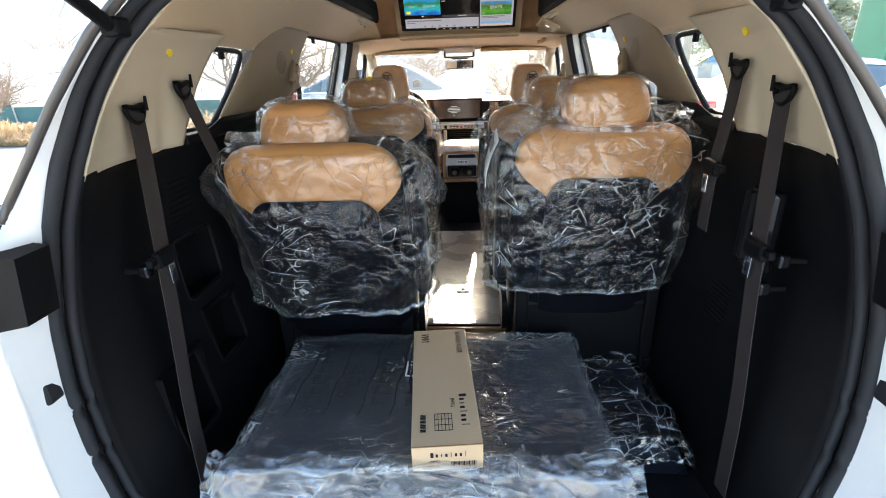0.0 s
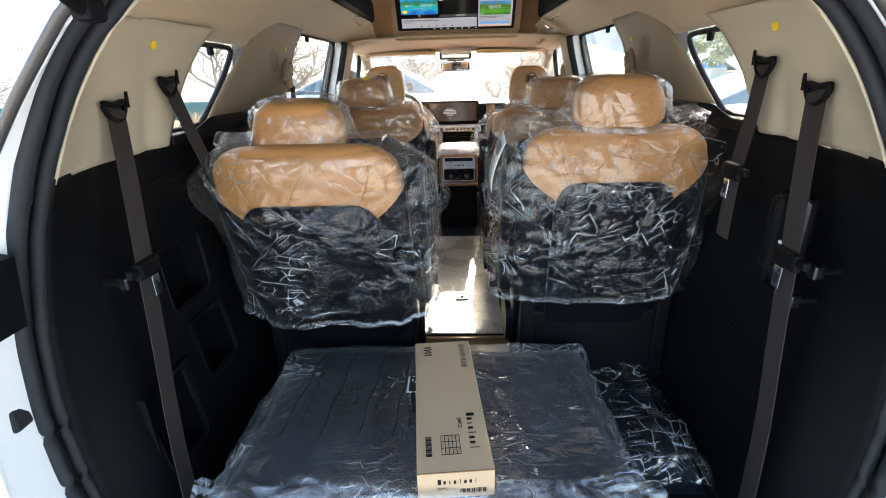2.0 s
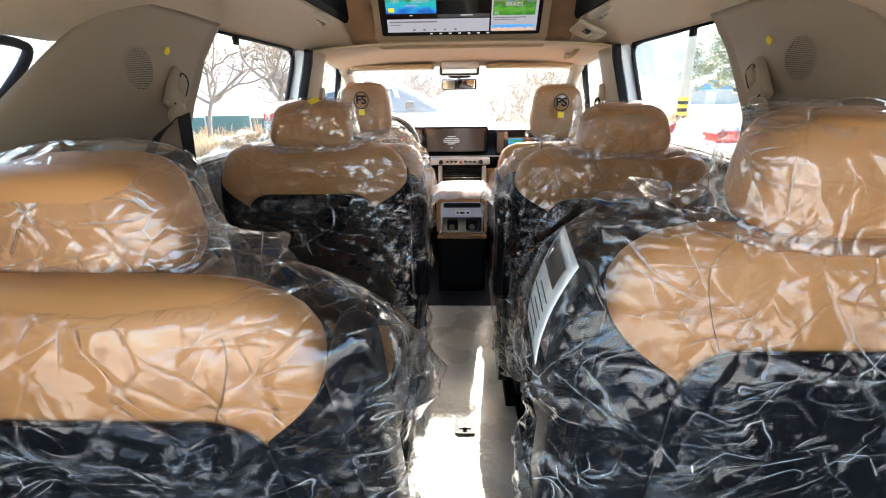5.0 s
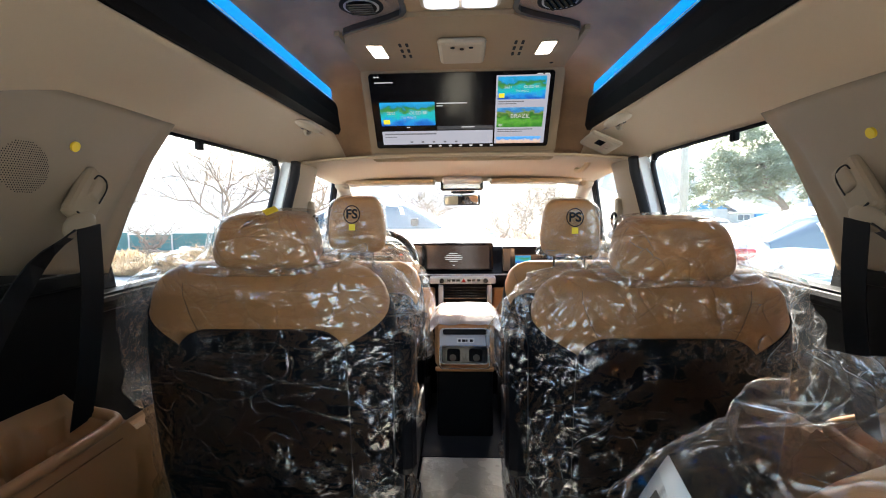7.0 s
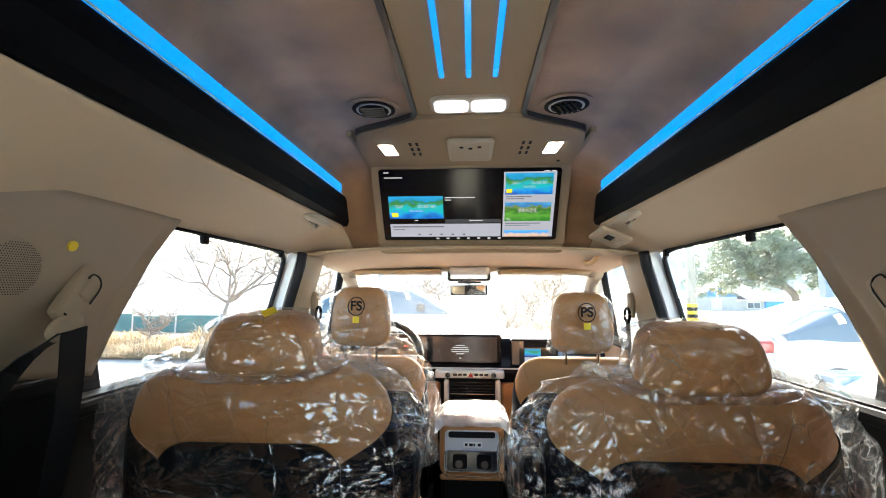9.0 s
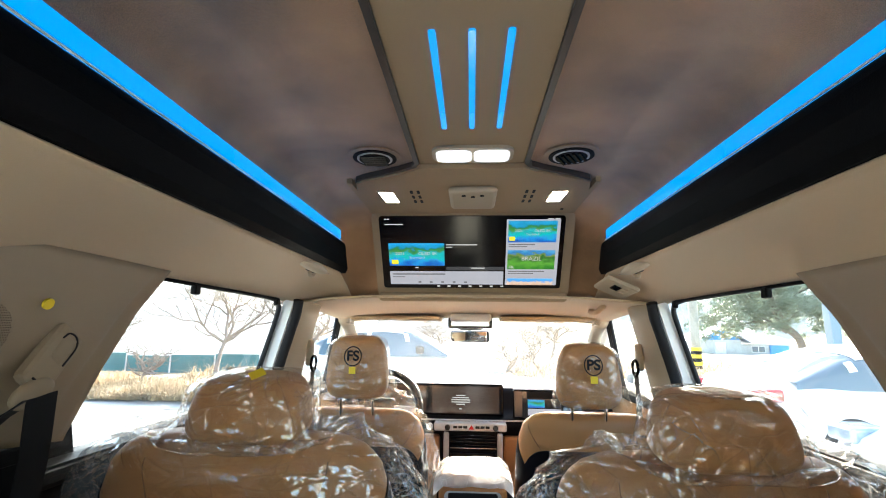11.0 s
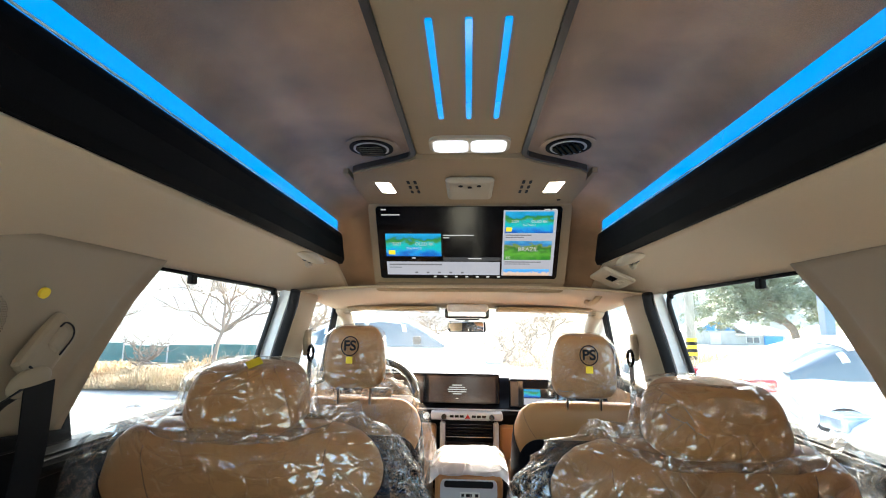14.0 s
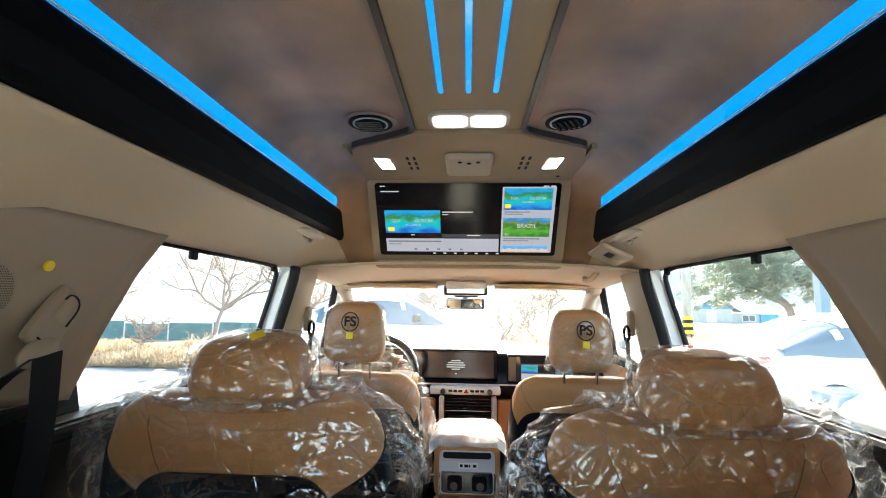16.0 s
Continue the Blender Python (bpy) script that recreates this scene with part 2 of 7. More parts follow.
def thing(name, label, category, at=(0, 0, 0), group=""):
    e = new(name)
    e.empty_display_size = 0.1
    e.matrix_world = Matrix.Translation(at)
    bpy.context.view_layer.update()
    return tagged(e, label, category, group)


def structure(name, bm, material, label="", smooth=False, parent=None):
    ob = part(name, bm, material, parent, "", smooth)
    if parent is None:
        tagged(ob, label, "", "", "structure")
    return ob


def box(bm, lo, hi, bevel=0.0, m=None, seg=2):
    """A box from corner lo to corner hi, with rounded edges, moved by m."""
    r = bmesh.ops.create_cube(bm, size=1.0)
    vs = r["verts"]
    for v in vs:
        v.co = Vector([lo[i] + (v.co[i] + 0.5) * (hi[i] - lo[i]) for i in range(3)])
    if bevel:
        es = list({e for v in vs for e in v.link_edges})
        rr = bmesh.ops.bevel(bm, geom=es, offset=bevel, segments=seg, affect="EDGES", profile=0.5)
        vs = list({v for f in rr["faces"] for v in f.verts} | {v for v in vs if v.is_valid})
    if m is not None:
        bmesh.ops.transform(bm, matrix=m, verts=[v for v in vs if v.is_valid])
    return bm


def boxm(lo, hi, bevel=0.0, m=None, seg=2):
    return box(bmesh.new(), lo, hi, bevel, m, seg)


def cyl(bm, p0, p1, r0, r1=None, n=16, caps=True):
    p0, p1 = Vector(p0), Vector(p1)
    d = p1 - p0
    q = d.to_track_quat("Z", "Y").to_matrix().to_4x4()
    bmesh.ops.create_cone(bm, cap_ends=caps, segments=n, radius1=r0, radius2=r0 if r1 is None else r1, depth=d.length,
                          matrix=Matrix.Translation((p0 + p1) / 2) @ q)
    return bm


def cylm(p0, p1, r0, r1=None, n=16):
    return cyl(bmesh.new(), p0, p1, r0, r1, n)


def grid(fn, nu, nv, closed_u=False, bm=None):
    """A surface fn(u, v), u and v from 0 to 1."""
    bm = bm or bmesh.new()
    rows = []
    for j in range(nv + 1):
        rows.append([bm.verts.new(fn(i / nu, j / nv)) for i in range(nu if closed_u else nu + 1)])
    for j in range(nv):
        for i in range(nu):
            k = (i + 1) % nu if closed_u else i + 1
            bm.faces.new((rows[j][i], rows[j][k], rows[j + 1][k], rows[j + 1][i]))
    return bm


def thick(bm, t):
    bmesh.ops.recalc_face_normals(bm, faces=bm.faces)
    bmesh.ops.solidify(bm, geom=bm.faces[:], thickness=t)
    return bm


def lerp_table(tab, x):
    """Smooth-free interpolation in rows (x, values...)."""
    if x <= tab[0][0]:
        return tab[0][1:]
    for a, b in zip(tab, tab[1:]):
        if x <= b[0]:
            f = (x - a[0]) / (b[0] - a[0])
            return tuple(p + (q - p) * f for p, q in zip(a[1:], b[1:]))
    return tab[-1][1:]


def smooth_line(pts, n):
    """n + 1 points along a Catmull-Rom curve through pts."""
    P = [Vector(p) for p in pts]
    P = [P[0] * 2 - P[1]] + P + [P[-1] * 2 - P[-2]]
    out = []
    segs = len(P) - 3
    for k in range(n + 1):
        s = min(k / n * segs, segs - 1e-6)
        i = int(s)
        f = s - i
        a, b, c, d = P[i:i + 4]
        out.append(0.5 * ((2 * b) + (c - a) * f + (2 * a - 5 * b + 4 * c - d) * f * f + (3 * b - a - 3 * c + d) * f ** 3))
    return out


def tube(pts, r, n=10, bm=None, flat=1.0, closed=False):
    """A pipe along points; flat squeezes it into a ribbon."""
    bm = bm or bmesh.new()
    pts = [Vector(p) for p in pts]
    rings = []
    up = Vector((0, 0, 1))
    for i, p in enumerate(pts):
        if closed:
            d = pts[(i + 1) % len(pts)] - pts[i - 1]
        else:
            d = pts[min(i + 1, len(pts) - 1)] - pts[max(i - 1, 0)]
        d.normalize()
        s = d.cross(up)
        if s.length < 0.05:
            s = d.cross(Vector((0, 1, 0)))
        s.normalize()
        w = s.cross(d)
        rings.append([bm.verts.new(p + r * (s * math.cos(a) + w * flat * math.sin(a))) for a in (2 * math.pi * k / n for k in range(n))])
    m = len(rings)
    for i in range(m if closed else m - 1):
        for k in range(n):
            bm.faces.new((rings[i][k], rings[i][(k + 1) % n], rings[(i + 1) % m][(k + 1) % n], rings[(i + 1) % m][k]))
    if not closed:
        bm.faces.new(rings[0][::-1])
        bm.faces.new(rings[-1])
    return bm


def ribbon(pts, width, t, side=None, bm=None):
    """A strap of given width and thickness along points; side is the way of its width."""
    bm = bm or bmesh.new()
    pts = [Vector(p) for p in pts]
    rows = []
    for i, p in enumerate(pts):
        d = (pts[min(i + 1, len(pts) - 1)] - pts[max(i - 1, 0)]).normalized()
        s = Vector(side[i] if isinstance(side, list) else side)
        s = (s - d * s.dot(d)).normalized()
        nrm = s.cross(d)
        rows.append([bm.verts.new(p + s * a * width / 2 + nrm * b * t / 2) for a, b in ((-1, -1), (1, -1), (1, 1), (-1, 1))])
    for a, b in zip(rows, rows[1:]):
        for k in range(4):
            bm.faces.new((a[k], a[(k + 1) % 4], b[(k + 1) % 4], b[k]))
    bm.faces.new(rows[0][::-1])
    bm.faces.new(rows[-1])
    return bm


def slab(outline, axis, lo, hi, bm=None):
    """A prism: a flat outline of 2D points, drawn out along an axis from lo to hi."""
    bm = bm or bmesh.new()

    def at(p, w):
        return {"x": (w, p[0], p[1]), "y": (p[0], w, p[1]), "z": (p[0], p[1], w)}[axis]
    a = [bm.verts.new(at(p, lo)) for p in outline]
    b = [bm.verts.new(at(p, hi)) for p in outline]
    k = len(outline)
    bm.faces.new(a[::-1])
    bm.faces.new(b)
    for i in range(k):
        bm.faces.new((a[i], a[(i + 1) % k], b[(i + 1) % k], b[i]))
    return bm


def round_rect(cx, cy, w, h, r, n=5):
    out = []
    for sx, sy, a0 in ((1, 1, 0), (-1, 1, 90), (-1, -1, 180), (1, -1, 270)):
        for k in range(n + 1):
            a = radians(a0 + 90 * k / n)
            out.append((cx + sx * (w / 2 - r) + r * math.cos(a), cy + sy * (h / 2 - r) + r * math.sin(a)))
    return out


def lettering(text, size, m, material, parent, name="lettering", depth=0.0006, align="CENTER", bold=0.0):
    c = bpy.data.curves.new(name, "FONT")
    c.body, c.size, c.extrude, c.align_x, c.align_y = text, size, depth, align, "CENTER"
    c.offset = bold
    tmp = bpy.data.objects.new(name, c)
    scene.collection.objects.link(tmp)
    bpy.context.view_layer.update()
    me = bpy.data.meshes.new_from_object(tmp.evaluated_get(bpy.context.evaluated_depsgraph_get()))
    bpy.data.objects.remove(tmp)
    me.materials.clear()
    me.materials.append(material)
    ob = new(name, me)
    ob.matrix_world = m
    bpy.context.view_layer.update()
    if parent is not None:
        ob.parent = parent
        ob.matrix_parent_inverse = parent.matrix_world.inverted()
    return ob

# ---- the van: floor, linings, roof ----
def seal_x(z):
    """Half width of the tailgate opening at a height."""
    return lerp_table([(0.44, 0.62), (0.50, 0.70), (0.58, 0.747), (0.66, 0.761), (0.74, 0.769), (0.83, 0.770), (0.92, 0.765), (1.0, 0.754), (1.06, 0.744), (1.14, 0.723), (1.2, 0.705), (1.25, 0.688), (1.3, 0.665), (1.36, 0.635), (1.4, 0.611), (1.45, 0.580), (1.49, 0.552), (1.54, 0.508), (1.6, 0.435), (1.64, 0.36), (1.67, 0.26), (1.69, 0.0)], z)[0]


def sides():
    return ((-1, "left"), (1, "right"))


# floor of the cabin, with the sunken well behind
structure("floor", boxm((-0.76, 2.83, 0.44), (0.76, 5.45, 0.50)), M["black_carpet"], "black carpeted van floor between the seats")
structure("load_floor", boxm((-0.76, 1.86, 0.36), (0.76, 2.825, 0.43)), M["black_carpet"], "black carpeted luggage well floor behind the seats")
structure("step", boxm((-0.76, 2.812, 0.432), (0.76, 2.829, 0.498), 0.002), M["tan_plastic"], "brown step edge of the cabin floor")
structure("load_sill", boxm((-0.66, 1.80, 0.30), (0.66, 1.90, 0.455), 0.02), M["black"], "black plastic loading sill under the tailgate")

# aisle board of foil-covered vinyl
aisle = thing("aisle_mat", "silver-grey wrinkled film-covered vinyl mat on the aisle floor", "floor mat", (0.0, 3.4, 0.50))


def aisle_fn(u, v):
    x = -0.158 + u * 0.335
    y = 2.832 + v * 1.165
    return (x, y, 0.507 + 0.0016 * noise.noise(Vector((x * 14, y * 20, 0))) + 0.0009 * noise.noise(Vector((x * 50, y * 60, 3))))


M["foil"] = mat("film_covered_grey_vinyl", (0.62, 0.60, 0.53), 0.28, metal=0.0, var=0.10, scale=7, bump=0.9, bscale=75, rvar=0.12, spec=0.8)
part("sheet", thick(grid(aisle_fn, 60, 200), 0.004), M["foil"], aisle, smooth=True)
anc = part("anchor_frame", slab(round_rect(0.012, 3.156, 0.062, 0.075, 0.006), "z", 0.508, 0.5125), M["black"], aisle, "dark anchor frame")
part("anchor_plate", boxm((-0.006, 3.140, 0.5130), (0.030, 3.172, 0.5155), 0.001), M["silver"], anc)
part("anchor_bar", boxm((0.006, 3.135, 0.5158), (0.017, 3.165, 0.5190), 0.001), M["black"], anc)

# dark sheet in front of it, standing in for shadow on the floor
structure("front_floor_shadow", boxm((-0.165, 4.0, 0.5), (0.17, 4.62, 0.508), 0.002), M["rubber"], "dark sheet standing in for shadow on the floor in front of the aisle mat")

for s, side in sides():
    # black lining of the luggage room and third row
    WALL = [(0.43, 0.66), (0.6, 0.685), (0.85, 0.72), (1.1, 0.735), (1.28, 0.715), (1.37, 0.70)]

    def wall_x(y, z):
        base = lerp_table(WALL, z)[0]
        k = min(1, max(0, (y - 1.93) / 0.20))
        k = 1 - (1 - k) ** 2
        b = seal_x(min(max(z, 0.58), 1.36))
        return b + (base - b) * k + 0.006 * math.sin(y * 9) * k

    def top_z(y):
        return lerp_table([(1.93, 1.345), (2.1, 1.336), (2.35, 1.335), (2.45, 1.352), (2.55, 1.384), (2.85, 1.385), (3.0, 1.367), (3.13, 1.350)], y)[0]

    def lining(u, v, s=s):
        y = 1.925 + u * 1.2
        z = 0.43 + v * (top_z(y) - 0.43)
        return (s * wall_x(y, z), y, z)

    bm = grid(lining, 80, 56)
    holes = [((2.26, 2.42), (0.93, 1.085)), ((2.30, 2.44), (0.70, 0.86)), ((2.06, 2.20), (0.60, 0.80))] if s < 0 else [((2.20, 2.26), (1.00, 1.06))]
    kill = [f for f in bm.faces if any(a[0] < f.calc_center_median().y < a[1] and b[0] < f.calc_center_median().z < b[1] for a, b in holes)]
    bmesh.ops.delete(bm, geom=kill, context="FACES")
    wall = structure("wall_" + side, thick(bm, 0.004), M["black"], "black grained plastic side lining of the luggage space", True)
    for (y0, y1), (z0, z1) in holes:
        x0 = wall_x((y0 + y1) / 2, (z0 + z1) / 2)
        b2 = bmesh.new()
        box(b2, (s * (x0 + 0.06) - 0.004, y0 - 0.02, z0 - 0.02), (s * (x0 + 0.06) + 0.004, y1 + 0.02, z1 + 0.02))
        for ya, yb, za, zb in ((y0 - 0.022, y0 - 0.012, z0 - 0.02, z1 + 0.02), (y1 + 0.012, y1 + 0.022, z0 - 0.02, z1 + 0.02), (y0 - 0.02, y1 + 0.02, z0 - 0.022, z0 - 0.012), (y0 - 0.02, y1 + 0.02, z1 + 0.012, z1 + 0.022)):
            box(b2, (min(s * x0, s * (x0 + 0.06)), ya, za), (max(s * x0, s * (x0 + 0.06)), yb, zb))
        structure("storage_pocket", b2, M["black"], parent=wall)
        rim = [(s * (wall_x(y, z) - 0.001), y, z) for y, z in round_rect((y0 + y1) / 2, (z0 + z1) / 2, y1 - y0 + 0.02, z1 - z0 + 0.02, 0.025)]
        structure("pocket_rim", tube(rim, 0.006, 6, closed=True), M["black"], parent=wall, smooth=True)
    # louvres of a vent
    for k in range(9):
        if s < 0:
            z = 1.135 + k * 0.0155
            structure("vent_slat", boxm((s * wall_x(2.33, z) - 0.004, 2.255, z), (s * wall_x(2.33, z) + 0.006, 2.405, z + 0.008), 0.002), M["black"], parent=wall)
        else:
            z = 0.82 + k * 0.013
            structure("vent_slat", boxm((s * wall_x(2.33, z) - 0.006, 2.27, z), (s * wall_x(2.33, z) + 0.004, 2.40, z + 0.006), 0.002), M["black"], parent=wall)

    # beige cover of the rear pillar
    DX = [(1.335, 0.704, 0.648), (1.36, 0.700, 0.634), (1.42, 0.688, 0.599), (1.474, 0.676, 0.562), (1.522, 0.657, 0.522), (1.56, 0.638, 0.486), (1.60, 0.605, 0.432)]

    def d_pillar(u, v, s=s):
        z = top_z(2.2) + v * 0.265
        y1 = 2.344 + (z - 1.338) * 0.516
        y = 1.928 + u * (y1 - 1.928)
        a, b = lerp_table(DX, z)
        k = min(1, (y - 1.928) / 0.22)
        k = 1 - (1 - k) ** 2
        x = b + (a - b) * k
        x += 0.012 * math.exp(-((y - 2.27) / 0.03) ** 2) * (1 - v)
        return (s * x, y, z)
    dp = structure("pillar_cover_" + side + "_rear", thick(grid(d_pillar, 36, 20), 0.004), M["beige_plastic"], "beige plastic cover of the rear roof pillar", True)

    def d_return(u, v, s=s):
        z = top_z(2.2) + v * 0.265
        y1 = 2.344 + (z - 1.338) * 0.516
        a, b = lerp_table(DX, z)
        return (s * (a + u * 0.06), y1 + 0.001 + 0.01 * u, z)
    structure("pillar_return", thick(grid(d_return, 2, 12), 0.003), M["beige_plastic"], parent=dp)

    # beige cover of the middle pillar, with the round speaker grille
    def c_pillar(u, v, s=s):
        zb = lerp_table([(0.0, 1.384), (0.5, 1.385), (0.74, 1.367), (0.95, 1.350), (1.0, 1.346)], u)[0]
        z = zb + v * (1.657 - zb)
        yr = 2.545 + (z - 1.375) * 1.22
        yf = 3.165 + (z - 1.33) * 0.37
        y = yr + u * (yf - yr)
        xe = lerp_table([(1.35, 0.708), (1.46, 0.690), (1.573, 0.662), (1.66, 0.622)], z)[0]
        bul = 0.042 * math.sin(math.pi * min(1, u * 1.1)) ** 0.6 * math.sin(math.pi * (0.12 + 0.8 * v))
        return (s * (xe - bul), y, z)
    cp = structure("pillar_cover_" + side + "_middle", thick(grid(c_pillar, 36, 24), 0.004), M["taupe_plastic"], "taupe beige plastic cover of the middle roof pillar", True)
    # speaker grille: dish with small holes as a pattern of dark studs
    gc = Vector(c_pillar(0.375, 0.554))
    du = Vector(c_pillar(0.42, 0.554)) - Vector(c_pillar(0.33, 0.554))
    dv = Vector(c_pillar(0.375, 0.62)) - Vector(c_pillar(0.375, 0.49))
    nrm = du.cross(dv).normalized()
    nrm = nrm if nrm.x * s < 0 else -nrm
    du = (du - nrm * du.dot(nrm)).normalized()
    G = Matrix((du, nrm.cross(du), nrm)).transposed().to_4x4()
    G.translation = gc + nrm * 0.0062

    def dish(u, v):
        r = 0.043 * (1 - v)
        return G @ Vector((r * math.cos(2 * math.pi * u), r * math.sin(2 * math.pi * u), -0.002 + 0.004 * (1 - (1 - v) ** 2)))
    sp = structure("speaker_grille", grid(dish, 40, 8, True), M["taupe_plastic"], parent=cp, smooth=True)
    b3 = bmesh.new()
    for i in range(-12, 13):
        for j in range(-12, 13):
            yy, zz = (i + 0.5 * (j % 2)) * 0.0036, j * 0.0033
            rr = math.hypot(yy, zz)
            if rr < 0.039:
                bmesh.ops.create_circle(b3, cap_ends=True, segments=6, radius=0.0010, matrix=G @ Matrix.Translation((yy, zz, -0.0012 + 0.004 * (1 - (rr / 0.043) ** 2))))
    structure("grille_holes", b3, M["ink"], parent=sp)

    # black shelf under the quarter glass and the side lining of the door
    structure("window_shelf_" + side, boxm((min(s * 0.695, s * 0.80), 2.36, 1.33), (max(s * 0.695, s * 0.80), 3.14, 1.358), 0.006), M["black"], "black ledge under the quarter window")

    def door_lining(u, v, s=s):
        y = 3.10 + u * 0.93
        z = 0.50 + v * 0.80
        x = lerp_table([(0.5, 0.70), (0.75, 0.735), (0.95, 0.72), (1.05, 0.73), (1.2, 0.75), (1.30, 0.735)], z)[0]
        return (s * x, y, z)
    door = structure("sliding_door_" + side, thick(grid(door_lining, 16, 30), 0.004), M["black"], "black and tan lining of the sliding side door", True)
    structure("tan_panel", boxm((min(s * 0.69, s * 0.735), 3.14, 0.74), (max(s * 0.69, s * 0.735), 3.93, 1.02), 0.015), M["tan_plastic"], parent=door)
    structure("window_ledge", boxm((min(s * 0.722, s * 0.80), 3.06, 1.262), (max(s * 0.722, s * 0.80), 4.0, 1.296), 0.012), M["black"], parent=door)

    # front door
    fdoor = structure("front_door_" + side, boxm((min(s * 0.735, s * 0.76), 4.30, 0.50), (max(s * 0.735, s * 0.76), 5.35, 1.25), 0.01), M["tan_plastic"], "tan and black lining of the front door")
    structure("window_ledge", boxm((min(s * 0.70, s * 0.80), 4.25, 1.235), (max(s * 0.70, s * 0.80), 5.35, 1.285), 0.015), M["black"], parent=fdoor)

    # B pillar cover
    def b_pillar(u, v, s=s):
        z = 0.5 + v * 1.14
        w = lerp_table([(0.5, 0.24), (1.1, 0.24), (1.4, 0.20), (1.64, 0.28)], z)[0]
        yc = lerp_table([(0.5, 4.17), (1.3, 4.16), (1.64, 4.16)], z)[0]
        a = math.pi * (u - 0.5)
        xi = lerp_table([(0.5, 0.70), (1.28, 0.675), (1.64, 0.60)], z)[0]
        return (s * (xi + 0.07 * (1 - math.cos(a) ** 0.6)), yc + w / 2 * math.sin(a), z)
    structure("pillar_cover_" + side + "_front", thick(grid(b_pillar, 16, 20), 0.004), M["beige_plastic"], "beige plastic cover of the door pillar", True)
    # A pillar cover
    pts = smooth_line([(s * 0.64, 4.72, 1.60), (s * 0.67, 4.98, 1.52), (s * 0.72, 5.35, 1.30), (s * 0.74, 5.5, 1.18)], 14)
    structure("pillar_cover_" + side + "_windscreen", tube(pts, 0.035, 10), M["beige_plastic"], "beige plastic cover of the windscreen pillar", True)

    # side headliner, from the window tops up to the light beam
    EDGE = [(1.93, 0.436, 1.60), (2.05, 0.575, 1.599), (2.2, 0.610, 1.597), (2.46, 0.655, 1.582), (2.8, 0.672, 1.575), (3.0, 0.645, 1.64), (3.25, 0.650, 1.648), (4.0, 0.662, 1.640), (4.12, 0.66, 1.64)]

    def side_liner(u, v, s=s):
        y = 1.93 + u * 2.19
        ex, ez = lerp_table(EDGE, y)
        bx, bz = lerp_table([(1.93, 0.30, 1.668), (2.15, 0.45, 1.733), (3.93, 0.45, 1.737), (4.03, 0.45, 1.70), (4.12, 0.45, 1.655)], y)
        z = ez + (bz - ez) * (1 - (1 - v) ** 1.5)
        return (s * (ex + (bx - ex) * v), y, z)
    structure("headliner_" + side, thick(grid(side_liner, 60, 12), 0.004), M["beige"], "beige cloth headliner over the side windows", True)

    # black beam with the blue light strip
    beam = thing("light_beam", "black ceiling beam with a glowing blue strip", "ceiling light", (s * 0.44, 3.0, 1.74), "light beams along the roof")
    PROFILE = [(0.475, 1.748), (0.462, 1.735), (0.442, 1.735), (0.430, 1.749), (0.424, 1.784), (0.426, 1.815), (0.431, 1.830), (0.475, 1.832)]

    def beam_fn(u, v, s=s):
        p = PROFILE[round(u * len(PROFILE)) % len(PROFILE)]
        return (s * p[0], 2.15 + v * 1.83 - (0.13 * (p[1] - 1.73) / 0.1 if v == 1 else 0), p[1])
    bm = grid(beam_fn, len(PROFILE), 24, True)
    bmesh.ops.holes_fill(bm, edges=[e for e in bm.edges if e.is_boundary])
    part("beam", bm, M["beam"], beam)
    LED = [(0.432, 1.8325), (0.4335, 1.866), (0.450, 1.868), (0.450, 1.8325)]

    def led_fn(u, v, s=s):
        p = LED[round(u * 4) % 4]
        return (s * p[0], 2.16 + v * 1.70, p[1])
    bm = grid(led_fn, 4, 1, True)
    bmesh.ops.holes_fill(bm, edges=[e for e in bm.edges if e.is_boundary])
    part("light_strip", bm, M["led"], beam, "glowing blue strip")
    part("silver_line", tube([(s * 0.4285, 2.16, 1.8315), (s * 0.4285, 3.86, 1.8315)], 0.0018, 6), M["silver"], beam)

# raised ceiling of suede
CEIL = [(-0.475, 1.862), (-0.472, 1.90), (-0.455, 1.930), (-0.42, 1.950), (-0.34, 1.9585), (-0.18, 1.9605), (0, 1.961)]
CEIL = CEIL + [(-x, z) for x, z in CEIL[-2::-1]]


def ceiling_fn(u, v):
    x, z = CEIL[round(u * (len(CEIL) - 1))]
    y, dz = lerp_table([(0, 2.04, -0.27), (0.03, 2.09, -0.16), (0.07, 2.18, -0.03), (0.10, 2.25, 0.0), (0.74, 3.64, 0), (0.82, 3.88, -0.005), (0.88, 3.995, -0.05), (0.92, 4.052, -0.12), (0.96, 4.098, -0.20), (1, 4.14, -0.296)], v)
    zz = max(z + dz, 1.664) if z + dz < z else z
    return (x, y, zz)


structure("ceiling", thick(grid(ceiling_fn, len(CEIL) - 1, 60), -0.006), M["suede"], "taupe suede ceiling of the raised roof", True)
bm = bmesh.new()
for s in (-1, 1):
    box(bm, (min(s * 0.480, s * 0.51), 3.84, 1.725), (max(s * 0.480, s * 0.51), 4.10, 1.93))
structure("roof_side_cheek", bm, M["suede"], "taupe suede cheeks at the front of the raised roof")


def header_fn(u, v):
    x = -0.67 + u * 1.34
    y = 4.03 + v * 0.86
    return (x, y, 1.668 - 0.055 * v ** 1.5 - 0.03 * abs(x / 0.67) ** 3)


structure("headliner_front", thick(grid(header_fn, 24, 16), 0.006), M["beige"], "beige cloth headliner over the front seats", True)
bm = bmesh.new()
box(bm, (-0.50, 1.93, 1.672), (0.50, 2.06, 1.70), 0.008)
